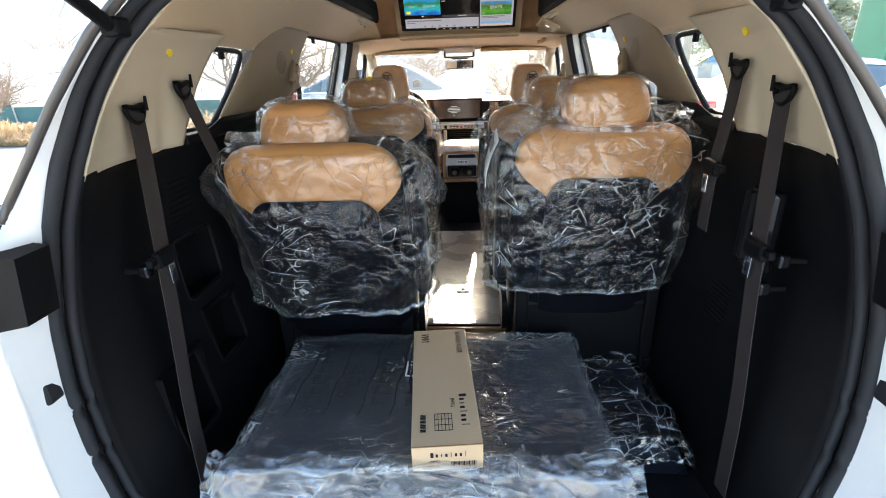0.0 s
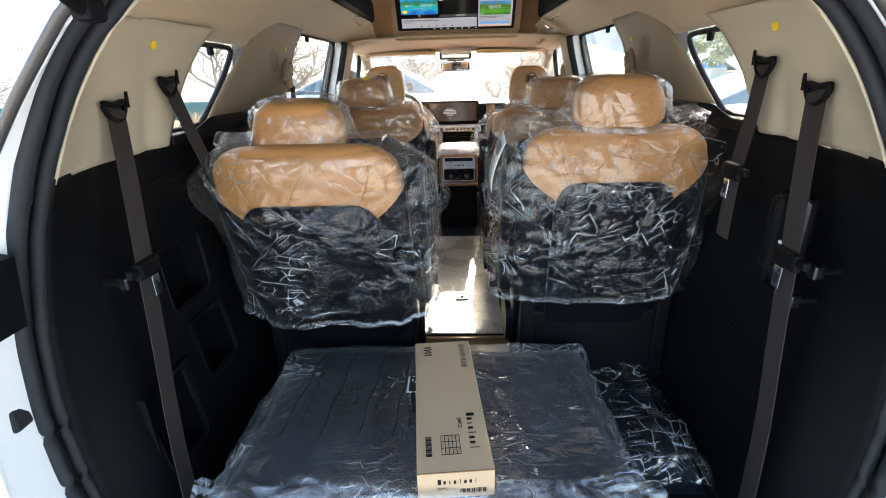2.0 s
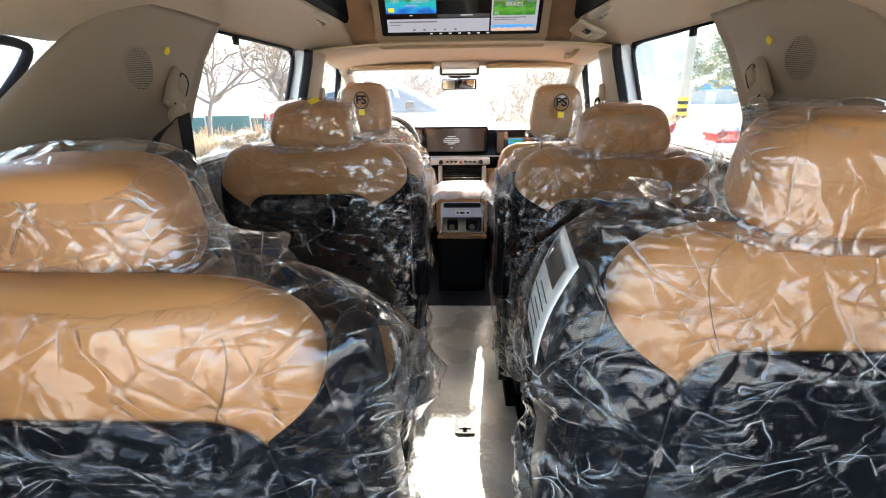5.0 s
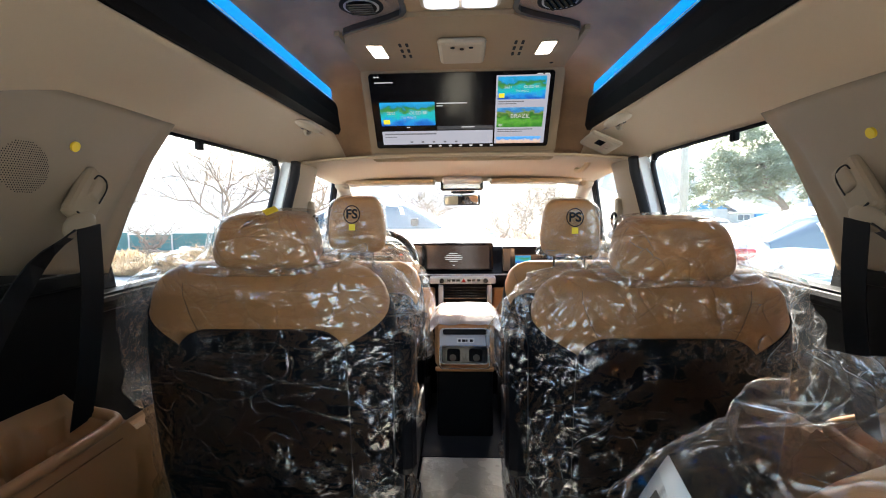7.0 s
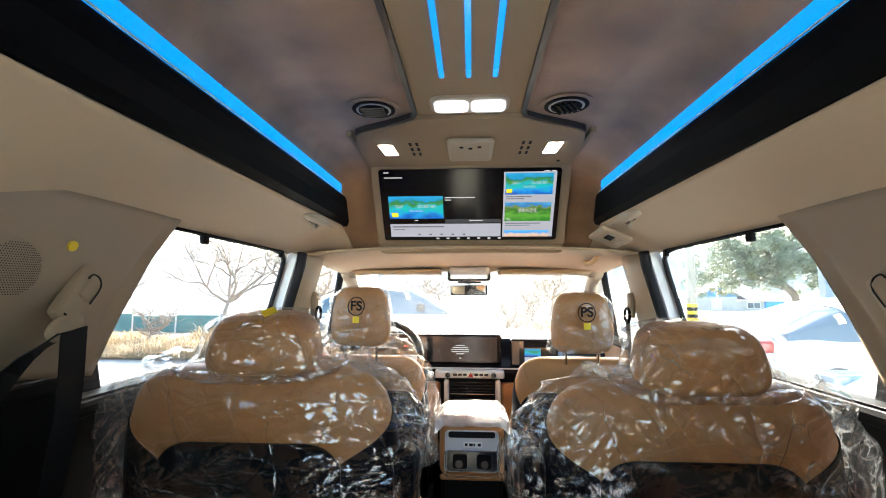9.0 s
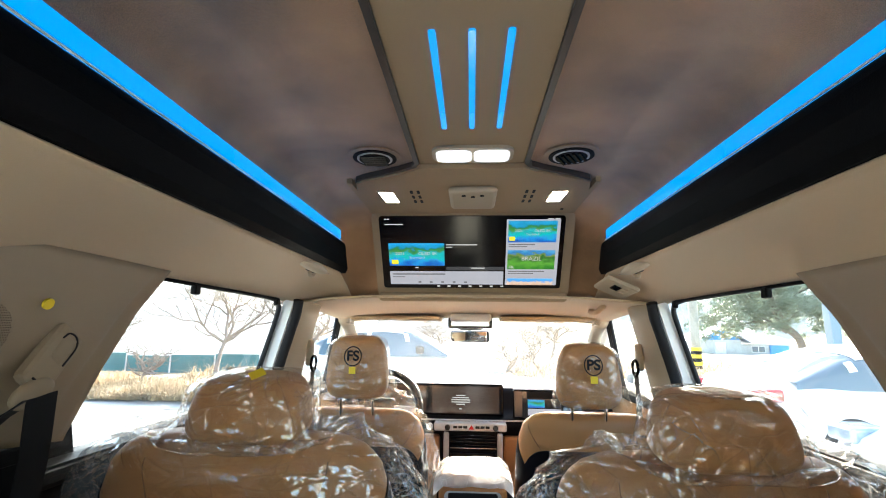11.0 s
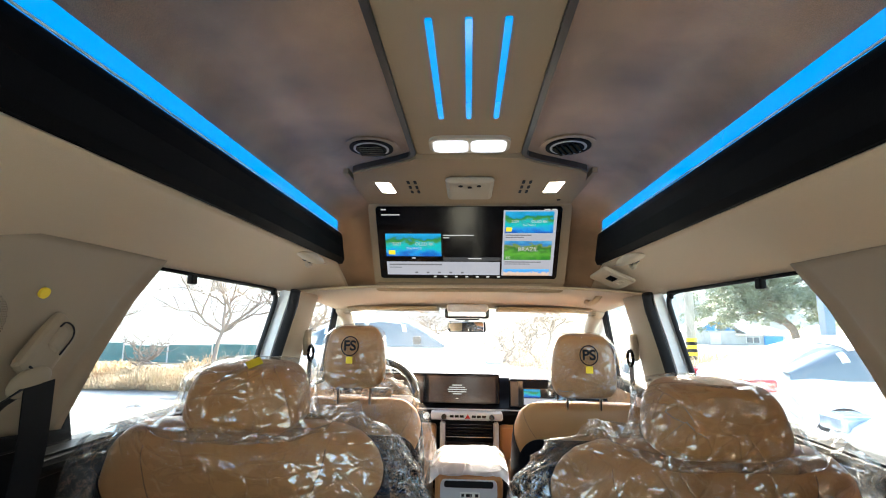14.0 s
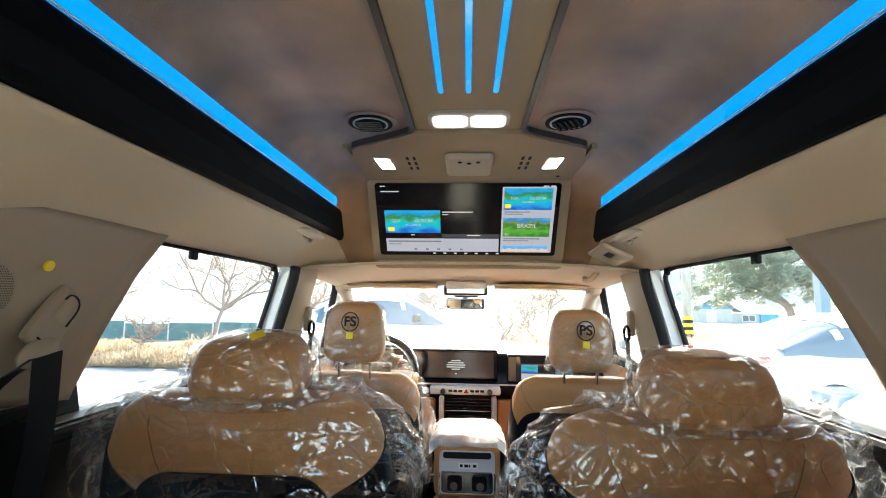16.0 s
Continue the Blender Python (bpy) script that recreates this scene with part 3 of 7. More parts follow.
structure("headliner_rear", bm, M["beige"], "beige trim over the tailgate opening")

# windows
for i, (s, side) in enumerate(sides()):
    def pane(u, v, s=s):
        z = 1.285 + v * 0.365
        y = 3.02 + u * 0.955 + 0.03 * (1 - v) * u * 0
        return (s * (0.765 - 0.105 * v ** 1.2 + 0.006), y, z)
    w = structure("window_%d" % (i + 1), grid(pane, 6, 6), M["tint"], "tinted fixed glass of the sliding door", True)
    w.visible_shadow = False
    fr = bmesh.new()
    tube(smooth_line([(s * 0.668, 2.95, 1.645), (s * 0.664, 3.3, 1.651), (s * 0.662, 3.7, 1.648), (s * 0.664, 3.90, 1.640), (s * 0.668, 3.955, 1.622), (s * 0.678, 3.968, 1.58), (s * 0.72, 3.968, 1.43), (s * 0.755, 3.965, 1.30)], 40), 0.0085, 8, fr)
    structure("window_seal", fr, M["rubber"], parent=w, smooth=True)
    fr = bmesh.new()
    tube(smooth_line([(s * 0.612, 3.995, 1.640), (s * 0.628, 4.010, 1.58), (s * 0.670, 4.012, 1.43), (s * 0.705, 4.01, 1.28)], 16), 0.019, 8, fr)
    structure("door_seal", fr, M["rubber"], parent=w, smooth=True)
    structure("white_door_edge", ribbon(smooth_line([(s * 0.642, 3.985, 1.64), (s * 0.656, 3.985, 1.58), (s * 0.697, 3.985, 1.43), (s * 0.732, 3.985, 1.28)], 10), 0.034, 0.012, (1, 0, 0)), M["white"], parent=w)
    structure("blind_rail", tube([(s * 0.652, 3.02, 1.646), (s * 0.650, 3.9, 1.638)], 0.0055, 8), M["black"], parent=w, smooth=True)
    for y in (3.43, 3.90):
        structure("blind_hook", boxm((s * 0.650 - 0.008, y - 0.012, 1.618), (s * 0.650 + 0.006, y + 0.012, 1.642), 0.004), M["black"], parent=w)

    def qpane(u, v, s=s):
        z = 1.33 + v * 0.27
        y = 2.18 + 0.25 * v + u * 0.42
        return (s * (0.765 - 0.07 * v), y, z)
    w = structure("window_%d" % (i + 3), grid(qpane, 4, 4), M["tint"], "tinted rear quarter window glass", True)
    w.visible_shadow = False
    fr = bmesh.new()
    tube(smooth_line([(s * 0.712, 2.40, 1.575), (s * 0.705, 2.65, 1.573), (s * 0.70, 2.755, 1.568), (s * 0.704, 2.765, 1.545), (s * 0.712, 2.69, 1.47), (s * 0.725, 2.57, 1.375), (s * 0.73, 2.53, 1.362), (s * 0.735, 2.3, 1.360)], 40), 0.008, 8, fr)
    structure("window_seal", fr, M["rubber"], parent=w, smooth=True)
    structure("blind_hook", boxm((s * 0.705 - 0.008, 2.64, 1.545), (s * 0.705 + 0.006, 2.66, 1.572), 0.004), M["black"], parent=w)

    def fpane(u, v, s=s):
        z = 1.28 + v * 0.34
        y = 4.26 + u * (1.12 - 0.62 * v)
        return (s * (0.775 - 0.10 * v), y, z)
    w = structure("window_%d" % (i + 5), grid(fpane, 6, 4), M["wind"], "front door window glass", True)
    w.visible_shadow = False
    fr = bmesh.new()
    for dy in (0.0, 0.028, 0.056):
        tube([(s * 0.675, 4.715 + dy, 1.61), (s * 0.735, 4.74 + dy, 1.28)], 0.009, 8, fr)
    structure("window_bar", fr, M["rubber"], parent=w, smooth=True)


def screen_fn(u, v):
    w = 0.66 + 0.12 * v
    x = (u * 2 - 1) * w
    return (x, 4.88 + v * 0.95 - 0.10 * (x / w) ** 2 * (1 - 0.3 * v), 1.612 - 0.44 * v)


w = structure("windscreen", grid(screen_fn, 20, 12), M["screen_glass"], "clear windscreen with a black border", True)
w.visible_shadow = False

# ---- seats ----
def sq(a, p):
    c = math.cos(a)
    return math.copysign(abs(c) ** p, c)


class Back:
    """The shape of a seat back: sections along a leaning line."""

    def __init__(self, x, y, z, lean, length, width):
        self.o, self.a, self.L, self.w = Vector((x, y, z)), radians(lean), length, width
        self.up = Vector((0, -math.sin(self.a), math.cos(self.a)))
        self.n = Vector((0, math.cos(self.a), math.sin(self.a)))

    def size(self, t):
        w, d = lerp_table([(0, 0.86, 0.060), (0.15, 0.95, 0.075), (0.45, 1.0, 0.075), (0.68, 1.0, 0.068), (0.80, 0.985, 0.062), (0.88, 0.955, 0.058), (0.94, 0.90, 0.050), (0.975, 0.82, 0.040), (1.0, 0.66, 0.020)], t)
        return w * self.w, d

    def at(self, ang, t, off=0.0):
        """ang: 0 towards +x, 90 degrees to the rear, 180 towards -x."""
        w, d = self.size(t)
        sag = -0.012 * math.sin(math.pi * min(1, t * 1.1))
        c = self.o + self.up * (t * self.L + (off if t > 0.97 else 0)) + self.n * (sag + 0.02 * (t - 0.5))
        return c + Vector((1, 0, 0)) * ((w + off) * sq(ang, 0.55)) - self.n * ((d + off) * sq(ang - math.pi / 2, 0.75))


def back_mesh(B, nu=72, nv=48):
    bm = grid(lambda u, v: B.at(2 * math.pi * u, v), nu, nv, True)
    bmesh.ops.holes_fill(bm, edges=[e for e in bm.edges if e.is_boundary])
    return bm


def back_patch(B, a0, a1, t0, top, off, n=40, m=30):
    """A patch laid on the back between two angles, up to the line top(s), s from 0 to 1."""
    bm = bmesh.new()
    rows = []
    for i in range(n + 1):
        s = i / n
        ang = a0 + (a1 - a0) * s
        tt = top(s)
        rows.append([B.at(ang, t0 + (tt - t0) * j / m, off) for j in range(m + 1)])
    V = [[bm.verts.new(p) for p in r] for r in rows]
    for i in range(n):
        for j in range(m):
            bm.faces.new((V[i][j], V[i + 1][j], V[i + 1][j + 1], V[i][j + 1]))
    return thick(bm, 0.006)


def ang_of(B, dx, t=0.75):
    """The angle on the rear of the back at a given distance from its middle line."""
    w, d = B.size(t)
    return math.acos(math.copysign(min(1, abs(dx) / w) ** (1 / 0.55), dx))


def head_mesh(c, w, h, d, tilt, taper=0.80, nu=48, nv=28, off=0.0):
    m = Matrix.Translation(c) @ Euler((radians(tilt), 0, 0)).to_matrix().to_4x4()

    def fn(u, v):
        a = 2 * math.pi * u
        b = math.pi * (v - 0.5)
        k = abs(math.cos(b)) ** 0.34
        zz = math.copysign(abs(math.sin(b)) ** 0.75, math.sin(b))
        ww = (w / 2) * (1 + (taper - 1) * (zz + 1) / 2) + off
        return m @ Vector((ww * k * sq(a, 0.5), (d / 2 + off) * k * sq(a - math.pi / 2, 0.62) + 0.012 * zz, (h / 2 + off) * zz))
    bm = grid(fn, nu, nv, True)
    bmesh.ops.remove_doubles(bm, verts=bm.verts[:], dist=0.0005)
    return bm


def seam(B, pts, parent, r=0.0010):
    """A stitched seam along (angle, t) pairs."""
    return part("seam", tube([B.at(a, t, 0.0008) for a, t in pts], r, 6), M["seam"], parent)


M["seam"] = mat("dark_brown_thread", (0.24, 0.12, 0.05), 0.6, var=0.1)


def cushion(seat, x, y0, y1, z0, z1, w, side=None):
    bm = bmesh.new()

    def fn(u, v):
        a = 2 * math.pi * u
        t = v
        k = lerp_table([(0, 0.90), (0.25, 1.0), (0.7, 1.0), (0.88, 0.97), (1.0, 0.90)], t)[0]
        return (x + w * k * sq(a, 0.28), (y0 + y1) / 2 + (y1 - y0) / 2 * k * sq(a - math.pi / 2, 0.22), z0 + (z1 - z0) * t)
    bm = grid(fn, 64, 14, True)
    bmesh.ops.holes_fill(bm, edges=[e for e in bm.edges if e.is_boundary])
    c = part("seat_cushion", bm, M["tan"], seat, smooth=False)
    for f in c.data.polygons:
        f.use_smooth = abs(f.normal.z) < 0.9
    for sx in (-1, 1):
        xs = x + sx * w * 0.72
        part("seam", tube([(xs, y0 + 0.06, z1 + 0.0005), (xs, y1 - 0.03, z1 + 0.0005)], 0.0022, 6), M["seam"], c)
        b = bmesh.new()
        box(b, (x + sx * w * 1.005 - 0.008, y0 + 0.05, z0 - 0.01), (x + sx * w * 1.005 + 0.008, y1 - 0.035, z1 - 0.03), 0.007)
        part("side_bolster", b, M["black_soft"], c, "black leatherette side")
    return c


def crumple(p, seed, along=(35, -50, 80, -15, 60)):
    """Height of sharp folds at a point of a loose sheet, from about -0.3 to 0.5."""
    q = p + 0.05 * noise.noise_vector(p * 4.5 + Vector((seed, 0, 0)))
    h = 0.0
    for k, a in enumerate(along):
        c, s = math.cos(radians(a)), math.sin(radians(a))
        u, v = q.x * c + q.z * s, -q.x * s + q.z * c
        f = (6.5, 9.0, 14.0, 23.0, 36.0)[k % 5]
        h += (0.48, 0.33, 0.24, 0.17, 0.12)[k % 5] * (0.5 - 1.6 * abs(noise.noise(Vector((u * f * 0.28 + seed * 3.1, v * f + q.y * f * 0.6, q.y * f * 0.5 + k * 7.7 + seed)))))
    return h


def film_cover(B, head, hem, label, seed, puff=0.03, film="film", sag=0.0, ears=(0.04, 0.04), head_only=False, aisle=0.0):
    """A loose polythene bag over a seat back and its head restraint, gathered at its hem."""
    hc, hw, hh, hd, tilt = head
    f = thing("plastic_seat_cover", label, "plastic cover", tuple(B.o), "polythene covers on the seats")
    tm = Matrix.Translation(hc) @ Euler((radians(tilt), 0, 0)).to_matrix().to_4x4()
    rings = []
    for k in range(40):
        t = hem + (1.0 - hem) * k / 39
        w, d = B.size(t)
        c = B.o + B.up * (t * B.L) + B.n * (0.02 * (t - 0.5) - 0.012 * math.sin(math.pi * min(1, t * 1.1)))
        loose = 0.008 + puff * (0.3 + 0.7 * math.exp(-((t - 0.84) / 0.14) ** 2))
        rings.append((c, w + loose, d + 0.014 + loose * 0.25, 0.55, 0.75))
    low = tm @ Vector((0, -0.012, -hh / 2 + 0.01))
    c0, w0, d0 = rings[-1][:3]
    for k in range(1, 7):
        f1 = k / 7
        e = f1 ** 1.15
        rings.append((c0.lerp(low, f1) + Vector((0, 0, 0.012 * math.sin(math.pi * f1))), w0 + (hw / 2 + 0.006 - w0) * e, d0 + (hd / 2 + 0.006 - d0) * e, 0.55, 0.7))
    for k in range(22):
        v = k / 21
        zz = -0.94 + 1.99 * v
        kk = max(0.02, 1 - max(0, (zz - 0.45) / 0.605) ** 2.6) ** 0.5
        tp = 1 - 0.07 * (zz + 1)
        rings.append((tm @ Vector((0, 0.012 * zz, hh / 2 * zz + 0.004 * max(0, zz))), (hw / 2 * tp + 0.007) * kk, (hd / 2 + 0.006) * kk, 0.5, 0.62))
    last = len(rings) - 1

    def fn(u, v):
        i = min(int(v * last), last - 1)
        k = v * last - i
        (c, w, d, p, q), (c2, w2, d2, p2, q2) = rings[i], rings[i + 1]
        c, w, d, p, q = c.lerp(c2, k), w + (w2 - w) * k, d + (d2 - d) * k, p + (p2 - p) * k, q + (q2 - q) * k
        a = 2 * math.pi * u
        reach = lerp_table([(0, 1.0), (41, 1.0), (44, 0.5), (48, 0.0)], v * last)[0]
        wx = w + (abs(aisle) * reach if aisle * math.cos(a) > 0 else 0)
        pos = Vector((c.x + wx * sq(a, p), c.y, c.z)) - B.n * (d * sq(a - math.pi / 2, q))
        out = Vector((sq(a, 1.0), 0, 0)) - B.n * sq(a - math.pi / 2, 1.0)
        row = v * last
        # slack: tight over the head, loose round the shoulders and below
        slack = 0.034 if row < 44 else lerp_table([(44, 0.034), (48, 0.024), (54, 0.013), (last, 0.013)], row)[0]
        side = abs(math.cos(a)) ** 3
        move = slack * (1 + 0.7 * side) * (crumple(pos, seed) + 0.06)
        # bunched corners beside the head
        ear = ears[1] if math.cos(a) > 0 else ears[0]
        bunch = ear * side * math.exp(-((row - 43) / 4.5) ** 2) * (0.7 + 0.9 * noise.noise(Vector((row * 0.5, a * 3, seed))))
        lift = Vector((0, 0, 0.8 * bunch))
        drop = sag * max(0, 1 - row / 12) * (1 - abs(math.cos(a)) ** 2)
        ragged = 0.012 * noise.noise(Vector((a * 2.2, seed, 0))) * max(0, 1 - row / 4)
        return pos + out * (max(-0.004, move) + bunch) + lift + Vector((0, 0, ragged - drop))

    def gather(u, v):
        """The drawn-in hem: a puckered roll that turns under."""
        a = 2 * math.pi * u
        p = fn(u, 0)
        out = Vector((sq(a, 1.0), 0, 0)) - B.n * sq(a - math.pi / 2, 1.0)
        pleat = 0.006 * noise.noise(Vector((a * 24, seed, v * 2))) + 0.004 * noise.noise(Vector((a * 55, seed, v * 4)))
        return p + out * (0.010 * math.sin(math.pi * min(1, v * 1.3)) - 0.030 * v * v + pleat * min(1, v * 3)) + Vector((0, 0, -0.032 * v + 0.006 * noise.noise(Vector((a * 9, seed, 3))) * v))
    cut = 43 / last
    if head_only:
        cut = 46 / last
        part("head_cover", grid(lambda u, v: fn(u, cut + v * (1 - cut)), 220, 56, True), M[film], f, smooth=True)
        return f
    part("back_cover", grid(lambda u, v: fn(u, v * cut), 300, 130, True), M[film], f, smooth=True)
    part("head_cover", grid(lambda u, v: fn(u, cut + v * (1 - cut)), 220, 56, True), M["film_bunched" if film == "film_heavy" else film], f, smooth=True)
    part("hem", grid(gather, 260, 8, True), M["film_hem"], f, "whitish gathered hem", True)
    return f


def car_seat(x, y, z, lean, length, width, head, label, arch, apex, group, cush=None, marks=False, lower=None):
    """A seat: tan back with black panel and sides behind, head restraint, cushion, frame."""
    seat = thing("car_seat", label, "car seat", (x, y, 0.5), group)
    B = Back(x, y, z, lean, length, width)
    part("backrest", back_mesh(B), M["tan"], seat, "tan leather back", True)
    aL, aR = ang_of(B, -apex), ang_of(B, apex)
    t_mid, t_low = arch

    def arch_top(s):
        e = abs(2 * s - 1)
        return t_mid - (t_mid - t_low) * (max(0, e - 0.25) / 0.75) ** 3.2
    part("back_panel", back_patch(B, aR, aL, 0.02, arch_top, 0.004), M["black_soft"], seat, "black panel behind")
    for a0, a1 in ((aR, -math.pi / 2), (aL, 3 * math.pi / 2)):
        def rise(s):
            return t_low + 0.005 + (0.90 - t_low) * min(1, s * 2.2) ** 0.8 - 0.25 * max(0, s - 0.55)
        part("side_bolster", back_patch(B, a0, a1, 0.02, rise, 0.003), M["black_soft"], seat, "black leatherette side")
    # seams in the tan shoulder
    for sx in (-1, 1):
        seam(B, [(ang_of(B, sx * apex * (0.76 + 0.34 * k / 8)), t_mid - 0.012 + (0.985 - t_mid) * k / 8 * 0.93) for k in range(9)], seat)
    hx, hy, hz, hw, hh, hd, tilt = head
    part("head_restraint", head_mesh(Vector((hx, hy, hz)), hw, hh, hd, tilt), M["tan"], seat, "tan leather head restraint", True)
    for sx in (-0.06, 0.06):
        part("post", cylm((hx + sx, hy + 0.0, hz - hh / 2 + 0.02), (hx + sx, hy + 0.012, hz - hh / 2 - 0.09), 0.006), M["chrome"], seat, "chrome post")
    if cush:
        cushion(seat, x, *cush)
    base = lower or (y - 0.04, y + 0.42, 0.52, z + 0.10)
    part("seat_base", boxm((x - width * 0.80, base[0], base[2]), (x + width * 0.80, base[1], base[3]), 0.02), M["black"], seat, "black plastic seat base")
    for sx in (-1, 1):
        part("rail", boxm((x + sx * width * 0.86 - 0.018, base[0] - 0.02, 0.50), (x + sx * width * 0.86 + 0.018, base[1] + 0.06, 0.535), 0.006), M["black"], seat)
        part("recline_cover", slab(round_rect(y + 0.03, z + 0.05, 0.16, 0.14, 0.04), "x", x + sx * width * 0.98 - 0.012, x + sx * width * 0.98 + 0.012), M["black"], seat)
    return seat, B


# second row
for s, side in sides():
    hd = (-0.372, 3.172, 1.411, 0.218, 0.104, 0.112, 6) if s < 0 else (0.398, 3.172, 1.391, 0.236, 0.112, 0.112, 6)
    seat, B = car_seat(s * 0.388, 3.315, 0.60, 10, 0.772 if s < 0 else 0.752, 0.262, hd, "tan leather captain seat with black back panel under clear plastic", (0.853, 0.80), 0.165, "seats of the second row",
                       (3.33, 3.86, 0.72, 0.90, 0.25))
    part("armrest", boxm((s * 0.115 - 0.024, 3.17, 0.92), (s * 0.115 + 0.024, 3.25, 1.22), 0.022), M["black_soft"], seat, "black folding armrest")
    film_cover(B, (Vector(hd[:3]), hd[3], hd[4], hd[5], hd[6]), 0.07, "clear wrinkled polythene cover over a second-row seat", 3 + s, 0.035, ears=(0.02, 0.02))

# third row, one leaning further back
hd = (-0.412, 2.455, 1.362, 0.262, 0.128, 0.118, 8)
seat, B = car_seat(-0.390, 2.665, 0.60, 23, 0.775, 0.262, hd, "tan leather rear seat leaning back, black panel behind, in plastic", (0.836, 0.771), 0.178, "seats of the third row",
                   (2.70, 3.085, 0.72, 0.908, 0.235), lower=(2.56, 3.0, 0.50, 0.76))
THIRD = [(seat, B, -0.392)]
film_cover(B, (Vector(hd[:3]), hd[3], hd[4], hd[5], hd[6]), 0.345, "clear wrinkled polythene cover over a rear seat leaning back", 11, 0.03, "film_heavy", sag=0.025, ears=(0.028, 0.012), aisle=0.046)
hd = (0.420, 2.50, 1.402, 0.252, 0.124, 0.115, 6)
seat, B = car_seat(0.430, 2.690, 0.60, 15, 0.758, 0.266, hd, "tan leather rear seat set upright, black panel behind, in plastic", (0.832, 0.755), 0.160, "seats of the third row",
                   (2.70, 3.085, 0.72, 0.908, 0.235), lower=(2.56, 3.0, 0.50, 0.76))
THIRD.append((seat, B, 0.432))
film_cover(B, (Vector(hd[:3]), hd[3], hd[4], hd[5], hd[6]), 0.345, "clear wrinkled polythene cover over an upright rear seat", 17, 0.03, "film_heavy", ears=(0.035, 0.035), aisle=-0.046)
for seat, B, x in THIRD:
    # folded armrest on the aisle side
    s = -1 if x > 0 else 1
    LEAN = Matrix.Translation(B.o) @ Matrix((Vector((1, 0, 0)), B.n, B.up)).transposed().to_4x4()
    xa, xb = s * (B.w * 0.97), s * (B.w + 0.040)
    arm = part("armrest", boxm((min(xa, xb), -0.052, 0.30 * B.L), (max(xa, xb), 0.045, 0.925 * B.L), 0.022, LEAN, 4), M["black_soft"], seat, "black leatherette folded armrest", True)
    part("seam", tube([LEAN @ Vector((xa + (xb - xa) * 0.55, -0.0525, (0.34 + 0.05 * k) * B.L)) for k in range(12)], 0.0012, 6), M["ink"], arm)
    # black lower rear of the seat, with its catch
    low = part("lower_panel", boxm((x - 0.215, 2.575, 0.545), (x + 0.215, 2.61, 0.81), 0.014), M["black"], seat, "black plastic lower rear panel")
    c = part("catch", slab(round_rect(x + 0.0, 0.70, 0.056, 0.026, 0.01), "y", 2.566, 2.577), M["silver"], low, "silver catch")
    part("catch_hole", slab(round_rect(x + 0.0, 0.70, 0.036, 0.014, 0.006), "y", 2.563, 2.5655), M["black_gloss"], c)
    for sx in (-1, 1):
        part("leg", boxm((x + sx * 0.215 - 0.022, 2.55, 0.44), (x + sx * 0.215 + 0.022, 2.66, 0.80), 0.008), M["black"], seat)
        part("foot", boxm((x + sx * 0.215 - 0.030, 2.53, 0.432), (x + sx * 0.215 + 0.030, 2.68, 0.475), 0.008), M["black"], seat)
# fold lever hole behind the leaning seat
seat, B, x = THIRD[0]
part("lever_hole", cylm(B.at(ang_of(B, 0.215), 0.62, 0.004), B.at(ang_of(B, 0.215), 0.62, 0.014), 0.021, n=20), M["black_gloss"], seat, "round black lever recess")

# front row
for s, side in sides():
    dz = -0.020 if s > 0 else 0.0
    hd = (s * 0.425, 4.15, 1.404 + dz, 0.250, 0.222, 0.105, 8)
    seat, B = car_seat(s * 0.43, 4.33, 0.56, 13, 0.70, 0.265, hd, "tan leather front seat with black back shell", (0.845, 0.755), 0.235, "front seats", (4.34, 4.86, 0.68, 0.88, 0.25))
    # printed ring with letters, and a yellow tag
    yb = hd[1] - 0.069
    ring = bmesh.new()
    tube([(s * 0.43 + 0.031 * math.cos(a), yb + 0.012 * math.sin(a) * 0.3, 1.445 + dz + 0.034 * math.sin(a)) for a in (2 * math.pi * k / 28 for k in range(28))], 0.0022, 6, ring, closed=True)
    mk = part("printed_ring", ring, M["ink"], seat, "black printed ring")
    lettering("FS" if s < 0 else "PS", 0.050, Matrix.Translation((s * 0.43, yb - 0.001, 1.445 + dz)) @ Euler((radians(90), 0, 0)).to_matrix().to_4x4(), M["ink"], seat, bold=0.0014)
    part("tag", boxm((s * 0.43 - 0.012, yb - 0.0045, 1.383 + dz), (s * 0.43 + 0.012, yb - 0.001, 1.407 + dz), 0.0005), M["yellow"], seat, "small yellow tag")
    film_cover(B, (Vector(hd[:3]), hd[3], hd[4], hd[5], hd[6]), 0.45, "clear polythene cover over a front seat and head restraint" if s < 0 else "clear polythene bag over a front head restraint", 23 + s, 0.02, ears=(0.01, 0.02), head_only=s > 0)
tag = thing("paper_tag", "yellow paper tag on the head restraint", "tag", (-0.371, 3.15, 1.47))
part("slip", boxm((-0.012, -0.010, -0.0006), (0.012, 0.010, 0.0006), 0.0, Matrix.Translation((-0.352, 3.135, 1.4670)) @ Euler((radians(34), 0, 0)).to_matrix().to_4x4() @ Euler((0, 0, radians(40))).to_matrix().to_4x4()), M["yellow"], tag)

